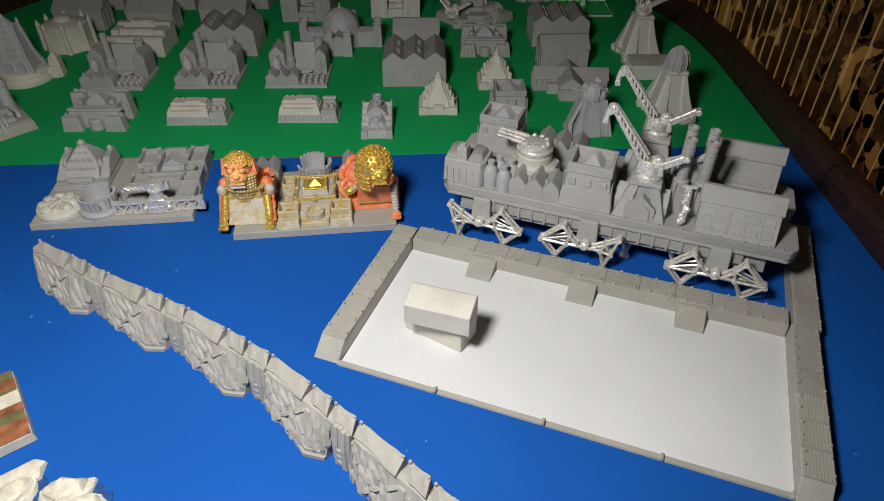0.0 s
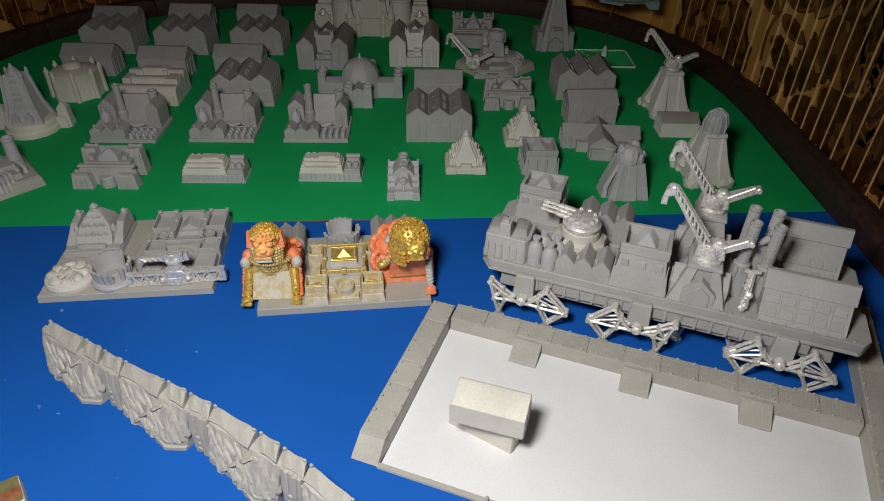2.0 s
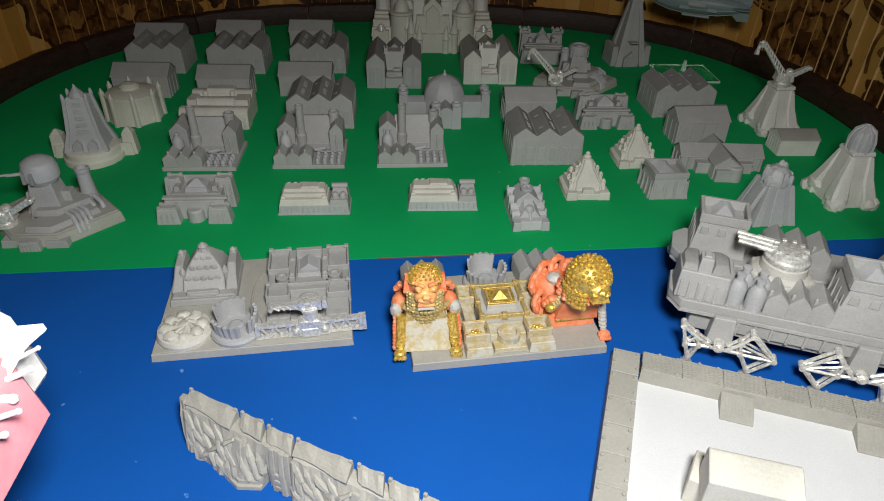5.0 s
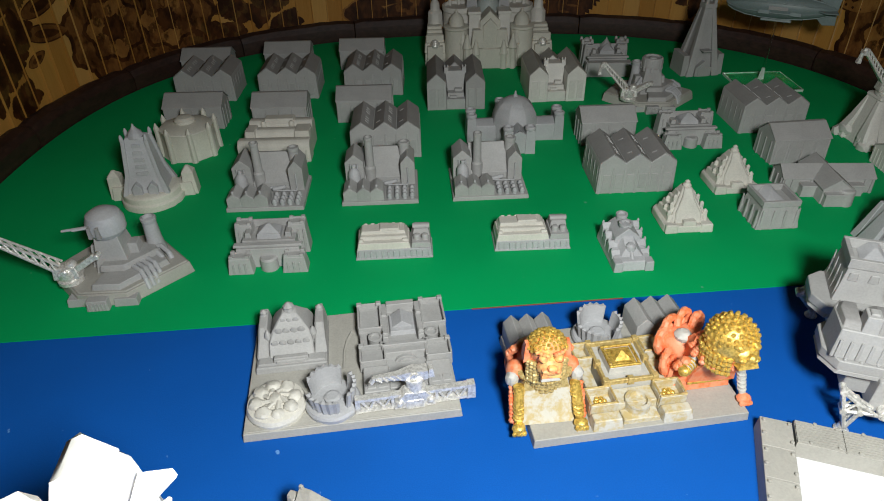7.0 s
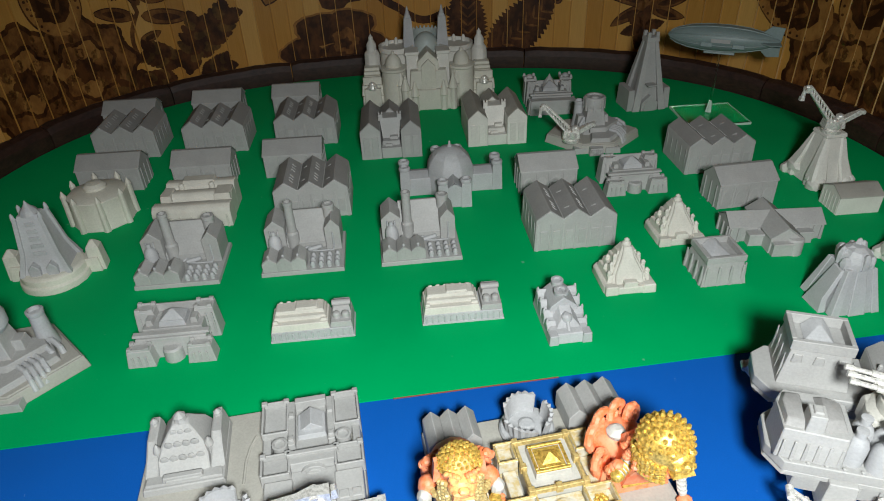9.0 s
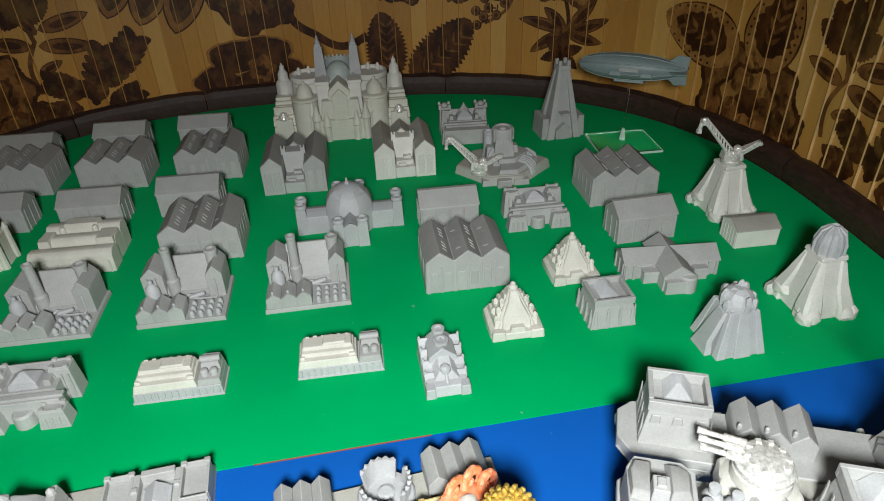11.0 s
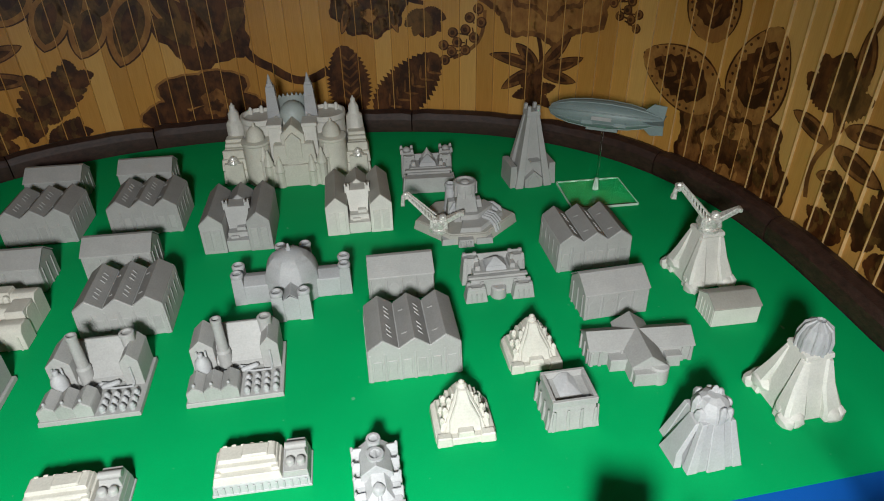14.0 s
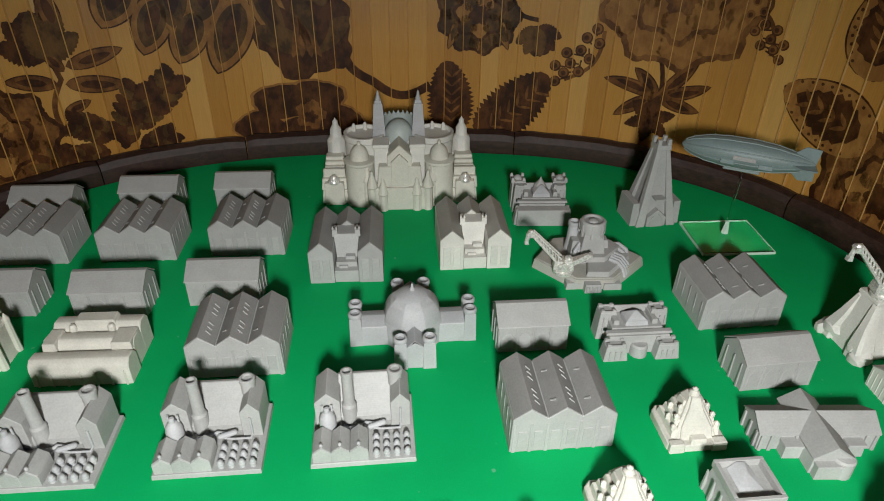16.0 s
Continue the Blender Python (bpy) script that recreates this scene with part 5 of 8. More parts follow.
def shipyard(x, y, turn, label, gun):
    """Angular yard platform with ledges, a pylon and curved conduits; the origin is the middle."""
    ob = thing("harbour_battery", x, y, G, turn, label, "model fort", "angular model harbour forts")
    pts = [(-41, 2), (-16, -27), (12, -28), (42, 0), (14, 34), (-22, 30)]
    bm = new_bm()
    prism(bm, pts, 0, 7.5, 0.96)
    prism(bm, [(px * 0.94, py * 0.94) for px, py in pts], 7.5, 8.6, 0.99)
    part("platform", bm, STONE, ob, bev=0.4)
    bm = new_bm()
    prism(bm, [(-8, -24), (8, -25), (30, -2), (22, 12), (-4, -8)], 8, 12, 0.94)
    prism(bm, [(-6, -12), (8, -12), (24, 4), (18, 14), (-4, 4)], 12, 16, 0.94)
    part("stepped_ledge", bm, GREY, ob, bev=0.4)
    bm = new_bm()
    box(bm, -10, -32, 0, 2, -23, 6.5, 0.5)
    for k in range(6):
        box(bm, -9 + k * 1.9, -32.6, 0.5, -8 + k * 1.9, -31, 5.5)
    box(bm, -22, -27, 0, -10, -18, 5, 0.5)
    box(bm, 4, -29, 0, 17, -20, 5, 0.5)
    part("quay_steps", bm, GREY, ob, bev=0.25)
    for k in range(4):
        bm = new_bm()
        o = k * 2.6
        pipe(bm, [(12 + o * 0.7, -9 + o, 13), (17 + o * 0.7, -13 + o, 12.5), (20 + o * 0.7, -17 + o, 9.5), (21.5 + o * 0.7, -19 + o, 4)], 1.4, 8)
        part("conduit", bm, LILAC, ob, bev=0)
    for k in range(2):
        bm = new_bm()
        o = k * 3.4
        pipe(bm, [(14 + o, 6 + o, 14), (20 + o, 5 + o, 14.5), (25 + o, 1 + o, 12), (26 + o, 0 + o, 8.5)], 1.5, 8)
        part("conduit", bm, LILAC, ob, bev=0)
    bm = new_bm()
    pylon(bm, 20, 19, 0, 2, 8, 13, 13, 31 if gun else 33)
    part("pylon", bm, GREY, ob, bev=0.4)
    for px in (-11, 11):
        bm = new_bm()
        pylon(bm, 9, 12, px * 0.9, 5, 8, 6, 7, 22)
        part("pylon_wing", bm, GREY, ob, bev=0.35)
    bm = new_bm()
    turned(bm, 19 if gun else -10, 13, [(6, 8), (4.5, 18), (4, 29), (4.5, 30), (4.5, 32), (3.4, 32.4), (3.2, 30)], 14)
    part("funnel", bm, LILAC, ob, bev=0)
    if gun:
        bm = new_bm()
        turned(bm, 0, 2, [(8.6, 30), (10.4, 33), (10.6, 39), (9, 43), (5, 45.6), (1.2, 46.2)], 20)
        t = part("gun_turret", bm, LILAC, ob, "bluish grey domed gun turret", bev=0)
        bm = new_bm()
        box(bm, -6.4, -9.6, 33, -4.4, -4, 40, 0.3)
        box(bm, -1.6, -10.6, 33, 0.6, -5, 40, 0.3)
        # raised blocks in the darkened grey stand for shade inside the slots
        part("gun_slot", bm, SHADED_GREY, t, bev=0.2)
        for sx in (-2.7, 2.7):
            bm = new_bm()
            rod(bm, (sx - 5, -5, 38.5), (sx - 17, -8, 38.8), 0.75)
            part("barrel", bm, LILAC, t, bev=0)
    else:
        bm = new_bm()
        turned(bm, 0, 2, [(9, 31), (9, 38.5), (8.2, 39.5), (6.8, 39.5), (6.5, 38)], 14)
        turned(bm, 0, 2, [(3.4, 37.5), (3.2, 39), (1, 40)], 10)
        head = part("tower_head", bm, GREY, ob, bev=0.2)
        bm = new_bm()
        box(bm, -1, -1, 0, 1, 1, 10, 0.2)
        pieces("tower_rib", mesh_from("tower_rib", bm, GREY, 0.2), [(8.6 * math.cos(math.tau * k / 7), 2 + 8.6 * math.sin(math.tau * k / 7), 28, math.degrees(math.tau * k / 7)) for k in range(7)], head)
        for k in range(2):
            bm = new_bm()
            pipe(bm, [(-9 - k * 3, -4, 9), (-9 - k * 3, -4, 17), (-6 - k * 2, 0, 21)], 1.7, 8)
            part("conduit", bm, LILAC, ob, bev=0)
    return ob


shipyard(-0.3500, 0.4375, 4, "grey resin model harbour fort with domed gun turret", True)
shipyard(0.0320, 0.683, 0, "grey resin model harbour fort with round tower", False)
jib_crane(-0.3715, 0.4235, G + 0.0086, 5, 44, 16, 38)
jib_crane(0.0090, 0.666, G + 0.0086, -10, 29, 15, 47)
jib_crane(0.1800, 0.5885, G + 0.039, -8, 31, 15, 50)

# ---- airship on its clear stand ----
stand = thing("flight_stand", 0.1515, 0.7175, G, 0, "clear acrylic flying stand with square base", "model stand")
bm = new_bm()
box(bm, -28, -24, 0.35, 28, 24, 2.4, 0.5)
part("base", bm, ACRYLIC, stand, bev=0.3).visible_shadow = False
# thin pale strips added as the bright glint along the base's edges
for x0, y0, x1, y1 in ((-28.3, -24.4, 28.3, -23.9), (-28.3, 23.9, 28.3, 24.4), (-28.4, -23.8, -27.9, 23.8), (27.9, -23.8, 28.4, 23.8)):
    bm = new_bm()
    box(bm, x0, y0, 0.2, x1, y1, 2.2)
    part("edge", bm, ACRYLIC_GLINT, stand, "pale strip painted as the clear edge's glint", bev=0)
bm = new_bm()
turned(bm, 1, 5, [(3, 2.5), (2.6, 6), (1.6, 12), (1.5, 13)], 6)
# the socket's glint is put into its pale colour
part("socket", bm, ACRYLIC_GLINT, stand, "clear socket coloured pale for its glint", bev=0)
bm = new_bm()
rod(bm, (1, 5, 12.5), (1, 5, 59.5), 1.0)
part("stem", bm, ACRYLIC, stand, bev=0).visible_shadow = False
airship = thing("airship", 0.1525, 0.7225, G + 0.0700, 180 - 29, "dull green-grey model airship on clear stand", "model airship")
bm = new_bm()
shape = [(-46, 0.8), (-44, 3.4), (-38, 6.6), (-28, 9.4), (-14, 11), (4, 11.2), (20, 9.8), (33, 7), (42, 3.8), (46, 1.2)]
quads(bm, [[(-x, r * math.cos(math.tau * i / 24), r * math.sin(math.tau * i / 24)) for i in range(24)] for x, r in shape])
part("hull", bm, TEAL, airship, bev=0)
for k in range(8):
    a = math.tau * (k + 0.5) / 8
    bm = new_bm()
    pipe(bm, [(-x, (r + 0.1) * math.cos(a), (r + 0.1) * math.sin(a)) for x, r in shape[1:9]], 0.5, 6)
    part("hull_rib", bm, TEAL, airship, bev=0)
for k in range(4):
    bm = new_bm()
    quads(bm, [[(-28, -0.6, 5), (-28, 0.6, 5), (-46, 0.6, 1), (-46, -0.6, 1)], [(-37, -0.5, 13), (-37, 0.5, 13), (-47, 0.5, 12), (-47, -0.5, 12)]])
    bmesh.ops.rotate(bm, verts=bm.verts, cent=(0, 0, 0), matrix=Matrix.Rotation(math.radians(90 * k), 3, "X"))
    part("fin", bm, TEAL, airship, bev=0.2)
bm = new_bm()
box(bm, -12, -3, -13.4, 14, 3, -9.5, 0.8)
part("gondola", bm, TEAL, airship, bev=0.4)
for sx in (-14, 12):
    for sy in (-1, 1):
        bm = new_bm()
        box(bm, sx - 5, sy * 9.6 - 1.8, -5.5, sx + 5, sy * 9.6 + 1.8, -2, 0.5)
        part("gun_sponson", bm, TEAL, airship, bev=0.3)
for sy in (-1, 1):
    bm = new_bm()
    box(bm, -7, sy * 11.0 - 0.5, -1.5, 9, sy * 11.0 + 0.5, 1.6, 0.2)
    part("window_strip", bm, GREY, airship, bev=0.15)

# ---- walking fortress beside the dock ----
ship = thing("walking_fortress", -0.0003, 0.3208, 0, -20, "grey resin model fortress with turret and towers on metal legs", "model fortress")
DECK = 34.0


def deck_half(v0, v1, tip):
    bm = new_bm()
    pts = [(tip, v0 + 8), (tip + 6, v0), (192, v0), (196, v0 + 5), (196, v1 - 4), (192, v1), (tip + 6, v1), (tip, v1 - 6)]
    prism(bm, pts, 29, DECK)
    prism(bm, [(x, y) for x, y in pts], 26.5, 29, 0.985)
    d = part("deck", bm, GREY, ship, bev=0.4)
    bm = new_bm()
    box(bm, tip + 12, v0 + 4, 15, 184, v1 - 4, 27, 1)
    box(bm, tip + 30, v0 + 1.2, 19, 172, v1 - 1.2, 27, 0.4)
    part("keel", bm, GREY, d, bev=0.5)
    bm = new_bm()
    box(bm, -0.7, -0.7, 0, 0.7, 0.7, 8, 0.1)
    rib = mesh_from("keel_rib", bm, GREY, 0.15)
    for k in range(18):
        o = new("keel_rib", rib)
        o.parent = d
        o.location = ((tip + 34 + k * 7.6) / 1000, (v0 + 1.2) / 1000, 0.0190)
    return d


deck_half(0, 29, 0)
deck_half(38, 67, 0)
bm = new_bm()
box(bm, 60, 28, 22, 188, 39, DECK - 1)
part("cross_deck", bm, STONE, ship, bev=0.4)
bm = new_bm()
for k in range(30):
    turned(bm, 8 + k * 6.2, 1.2, [(0.8, DECK), (0.8, DECK + 0.7), (0.2, DECK + 1)], 6)
tagged(part("riveting", bm, GREY, ship, bev=0), kind="stuff")

# counting-house with a stack, at the bow
bm = new_bm()
prism(bm, [(2, 2), (25, 1), (27, 5), (27, 20), (22, 24), (4, 24), (1, 18)], DECK, 49, 0.95)
part("bow_house", bm, GREY, ship, bev=0.4)
bm = new_bm()
prism(bm, [(3, 4), (11, 3), (11, 22), (4, 22), (2, 16)], 48.5, 51.5, 0.7)
prism(bm, [(16, 3), (25, 5), (25, 19), (20, 22), (15, 22)], 48.5, 52, 0.6)
part("bow_roof", bm, SHADED_GREY, ship, bev=0.3)
bm = new_bm()
box(bm, 9.5, 2.5, 47, 16, 10, 57, 0.4)
box(bm, 11, 4, 57, 14.5, 8.5, 58, 0.3)
part("bow_chimney", bm, GREY, ship, bev=0.3)
bm = new_bm()
box(bm, -0.7, -0.6, 0, 0.7, 0.6, 9, 0.15)
pieces("pilaster", mesh_from("pilaster", bm, GREY, 0.15), [(4 + k * 4, 1.6, DECK + 1) for k in range(6)], ship)
# cluster of bottle tanks
bm = new_bm()
turned(bm, 0, 0, [(4.2, 0), (4.3, 9), (3.4, 11.5), (2, 13), (1.9, 15), (2.2, 15.2), (2.2, 16.2), (1.4, 16.4)], 14)
pieces("bottle_tank", mesh_from("bottle_tank", bm, LILAC), [(29.5, 7, DECK), (38, 4.5, DECK), (32.5, 14, DECK), (40, 12, DECK)], ship)


def saw_sheds(u, v, n, w, d, turn=0):
    for k in range(n):
        bm = new_bm()
        gabled(bm, u + k * w, u + (k + 1) * w, v, v + d, DECK, 42, 47)
        roof_shell(bm, u + k * w + 0.2, u + (k + 1) * w - 0.2, v, v + d, 42.1, 47.1, 0.6, 0)
        part("saw_roof_shed", bm, GREY, ship, "small grey shed with gable roof", bev=0.25)
        bm = new_bm()
        turned(bm, u + (k + 0.15) * w, v + 3, [(0.9, 42), (0.9, 46), (0.4, 46.6)], 8)
        part("vent", bm, GREY, ship, bev=0)


saw_sheds(42, 1, 3, 9.6, 16)
saw_sheds(45, 47, 3, 10.4, 18)
# round gun base and triple gun
bm = new_bm()
turned(bm, 50, 25, [(14.5, DECK - 1), (14, 44), (13, 45), (11, 46), (10.5, 50), (9.5, 51)], 20)
gun_base = part("gun_base", bm, STONEWHITE, ship, "pale round gun base", bev=0)
for a in (200, 235, 270, 305, 340, 20, 90, 150):
    c, s = math.cos(math.radians(a)), math.sin(math.radians(a))
    bm = new_bm()
    turned(bm, 50 + 11.5 * c, 25 + 11.5 * s, [(4.2, DECK), (4.2, 43), (3.6, 44.5), (1, 45)], 6, math.radians(a))
    part("gun_buttress", bm, STONEWHITE, gun_base, bev=0.3)
bm = new_bm()
turned(bm, 50, 25, [(10, 51), (10.5, 52), (10.5, 53.5), (9.4, 54.5), (8.8, 56.5), (6.4, 57.8), (1, 58.2)], 20)
tur = part("gun_turret", bm, PEWTER, ship, "bright metal gun turret", bev=0)
for k in range(10):
    a = math.tau * k / 10
    bm = new_bm()
    box(bm, 50 + 7 * math.cos(a) - 1.2, 25 + 7 * math.sin(a) - 1.2, 56, 50 + 7 * math.cos(a) + 1.2, 25 + 7 * math.sin(a) + 1.2, 58.2, 0.3)
    part("turret_plate", bm, PEWTER, tur, bev=0)
for k in (-1, 0, 1):
    bm = new_bm()
    rod(bm, (44, 25 + k * 4.0 + 2, 56), (36, 26.3 + k * 4.0 + 2, 56.3), 1.6)
    rod(bm, (37, 26.2 + k * 4.0 + 2, 56.2), (28, 27.6 + k * 4.0 + 2, 56.6), 1.0)
    rod(bm, (30, 27.3 + k * 4.0 + 2, 56.5), (27, 27.8 + k * 4.0 + 2, 56.7), 1.35)
    part("barrel", bm, PEWTER, tur, bev=0)


def deck_pedestal(u, v, w, d, h):
    """A flared columned hall with a sunk roof, standing on the deck."""
    base = new("pedestal_hall")
    base.parent = ship
    base.location = (u / 1000, v / 1000, DECK / 1000)
    pedestal(0, 0, 0, w, d, h, base, None, False)


deck_pedestal(71, 2, 28, 25, 26)
deck_pedestal(8, 43, 28, 24, 23)
bm = new_bm()
quads(bm, [[(70, 0.6, DECK), (100, 0.6, DECK), (100, 9, DECK), (70, 9, DECK)], [(71.5, 3.4, DECK + 11), (98.5, 3.4, DECK + 11), (98.5, 9, DECK + 11), (71.5, 9, DECK + 11)]])
part("sloping_apron", bm, GREY, ship, bev=0.4)


def crane_tower(u, v, top, name):
    base = new(name)
    base.parent = ship
    base.location = (u / 1000, v / 1000, DECK / 1000)
    legged_tower(base, 28, 26, 15, top - DECK, GREY, False)
    bm = new_bm()
    box(bm, -8.5, -8.5, top - DECK - 0.2, 8.5, 8.5, top - DECK + 2, 0.3)
    part("cap", bm, GREY, base, bev=0.3)


crane_tower(114.5, 14, 53, "crane_tower")
crane_tower(114, 50, 60, "crane_tower")


def on_ship(u, v, z):
    return Matrix.LocRotScale((-0.0003, 0.3208, 0), Euler((0, 0, radians(-20))), None) @ Vector((u / 1000, v / 1000, z / 1000))


p = on_ship(115, 13, 55)
jib_crane(p.x, p.y, p.z, -19, 34, 14, 54)
p = on_ship(114, 49.5, 62)
jib_crane(p.x, p.y, p.z, -14, 33, 17, 54)

# four ribbed funnels in their housing
bm = new_bm()
box(bm, 127, 15, DECK, 150, 37, 47, 1)
part("funnel_housing", bm, GREY, ship, bev=0.4)
for u, v in ((132, 20), (143, 20), (132, 34), (143, 34)):
    bm = new_bm()
    turned(bm, u, v, [(4.2, DECK + 6), (4.2, 53), (3.2, 54)], 12)
    prof = []
    for k in range(8):
        prof += [(2.9, 54 + k * 2.7), (2.9, 56.1 + k * 2.7), (2.6, 56.3 + k * 2.7)]
    turned(bm, u, v, prof + [(3.0, 76), (3.0, 77.5), (2.0, 77.8), (1.8, 76)], 12)
    part("funnel", bm, GREY, ship, "ribbed grey funnel", bev=0)
bm = new_bm()
rod(bm, (0, 0, 0), (0, 0, 18), 1.1)
ball(bm, (0, 0, 18), 1.1, n=8, k=4)
pieces("steam_pipe", mesh_from("steam_pipe", bm, GREY), [(u, 16, DECK) for u in (129.5, 135, 140.5, 146)], ship)
bm = new_bm()
pipe(bm, [(134, 27, 60), (139, 27, 63), (142, 27, 66)], 2)
box(bm, 133, 24, 46, 143, 30, 60, 1)
part("funnel_bridge", bm, GREY, ship, bev=0.2)


def warehouse(u0, u1, v0, d, h):
    """Warehouse with a long battered front: two rows of windows under a blank roof slope."""
    k = (h - DECK - 1.5) / 12.5          # slope of the front
    bm = new_bm()
    along_x(bm, [(v0, DECK), (v0 + d, DECK), (v0 + d, h - 10), (v0 + 15, h), (v0 + 13.5, h), (v0 + 1, DECK + 1.5)], u0, u1)
    w = part("warehouse", bm, GREY, ship, bev=0.35)
    bm = new_bm()
    zb = h - 7.5
    vb = v0 + 1 + (zb - DECK - 1.5) / k
    along_x(bm, [(vb - 0.9, zb), (v0 + 12.9, h + 0.7), (v0 + 15.4, h + 0.7), (v0 + d + 0.8, h - 9.4), (v0 + d + 0.8, h - 10.4), (v0 + 14.6, h - 0.4), (vb, zb - 0.8)], u0 - 0.8, u1 + 0.8)
    part("roof", bm, GREY, w, bev=0.2)
    bm = new_bm()
    box(bm, -3.0, -0.3, 0, 3.0, 0.5, 4.6, 0.3, 0.1)
    win = mesh_from("window", bm, GREY, 0.3)
    bm = new_bm()
    box(bm, -0.45, -0.35, 0, 0.45, 0.6, 13.5, 0.1)
    rib = mesh_from("pier", bm, GREY, 0.2)
    lean = -math.degrees(math.atan(1 / k))
    for i in range(5):
        x = u0 + 5 + i * (u1 - u0 - 10) / 4
        for z in (DECK + 2.6, DECK + 8.6):
            o = new("window", win)
            o.parent = w
            o.matrix_basis = pose(x / 1000, (v0 + 1 + (z - DECK - 1.5) / k) / 1000, z / 1000, lean)
    for i in range(6):
        o = new("pier", rib)
        o.parent = w
        o.matrix_basis = pose((u0 + 0.6 + i * (u1 - u0 - 1.2) / 5) / 1000, (v0 + 1.2) / 1000, (DECK + 1.6) / 1000, lean)


warehouse(144, 184, 1, 27, 56)
warehouse(148, 183, 40, 26, 63)
cannon = part("rail_gun", rod(new_bm(), (137, 4, 37), (137, 13, 53), 1.6), PEWTER, ship, "bright metal gun piece", bev=0, rough=0.8)
bm = new_bm()
for k in range(6):
    ball(bm, (137 + random.uniform(-1, 1), 4 + k * 1.7, 37 + k * 3), 2, n=8, k=5)
rod(bm, (133, 13, 53), (141, 13, 54), 1.3)
part("gun_mount", bm, PEWTER, cannon, bev=0, rough=0.7)


STEP_HIGH = {"H": (4, 15), "N": (9, 14), "M": (11, 19), "K": (18, 24), "O": (15, 13), "F": (12, 3.5)}
STEP_WIDE = {"H": (4, 15), "N": (10, 14), "M": (9, 20), "K": (13, 26), "O": (25, 14), "F": (15.5, 3.5)}


def leg_frame(u, v, side, left, right):
    """A pair of linkage legs on one hub, hung from the keel, each caught at its own point of the step."""
    bm = new_bm()
    box(bm, u - 6, v + (2 if side < 0 else -12), 13, u + 6, v + (12 if side < 0 else -2), 29, 1)
    part("leg_mount", bm, GREY, ship, bev=0.4)
    hub = part("leg_hub", rod(new_bm(), (u, v - 2.6, 15), (u, v + 4, 15), 2.6, n=14), PEWTER, ship, "bright metal leg hub", bev=0.3)
    bm = new_bm()
    rod(bm, (u, v - 3.4, 15), (u, v - 2.6, 15), 1.5, n=10)
    rod(bm, (u - 9, v - 1.4, 14.2), (u + 9, v - 1.4, 14.2), 1.0)
    part("axle_beam", bm, PEWTER, hub, bev=0)
    for s, shape in ((-1, left), (1, right)):
        for off in (-1.7, 1.7):
            P = {k: (u + s * a, v + off, z) for k, (a, z) in shape.items()}
            for a, b, r in (("H", "M", 0.95), ("M", "K", 0.95), ("K", "O", 0.9), ("O", "F", 0.95), ("H", "N", 0.9), ("N", "O", 0.85), ("N", "F", 0.95), ("M", "N", 0.7), ("M", "O", 0.6)):
                part("leg_link", rod(new_bm(), P[a], P[b], r, n=6), PEWTER, hub, bev=0)
        for k, r in (("M", 1.3), ("K", 1.5), ("O", 1.5), ("N", 1.4)):
            a, z = shape[k]
            part("leg_joint", rod(new_bm(), (u + s * a, v - 2.6, z), (u + s * a, v + 2.6, z), r, n=10), PEWTER, hub, bev=0)
        a, z = shape["F"]
        bm = new_bm()
        turned(bm, u + s * a, v, [(3.0, 0), (3.2, 0.9), (2.2, 2.0), (1.7, 4.2), (0.8, 5.0)], 12)
        part("foot", bm, PEWTER, hub, "round metal foot", bev=0)


for u, left, right in ((27.5, STEP_HIGH, STEP_WIDE), (90, STEP_WIDE, STEP_HIGH), (160, STEP_WIDE, STEP_WIDE)):
    leg_frame(u, -5.5, -1, left, right)
    leg_frame(u, 73.5, 1, right, left)
leg_frame(124, 12, -1, STEP_HIGH, STEP_WIDE)

# ---- dock ----
def dock_point(u, v):
    return Matrix.LocRotScale((-0.061, 0.212, 0), Euler((0, 0, radians(-19.6))), None) @ Vector((u / 1000, v / 1000, 0))


dock_group = "grey quay lengths of the dock"


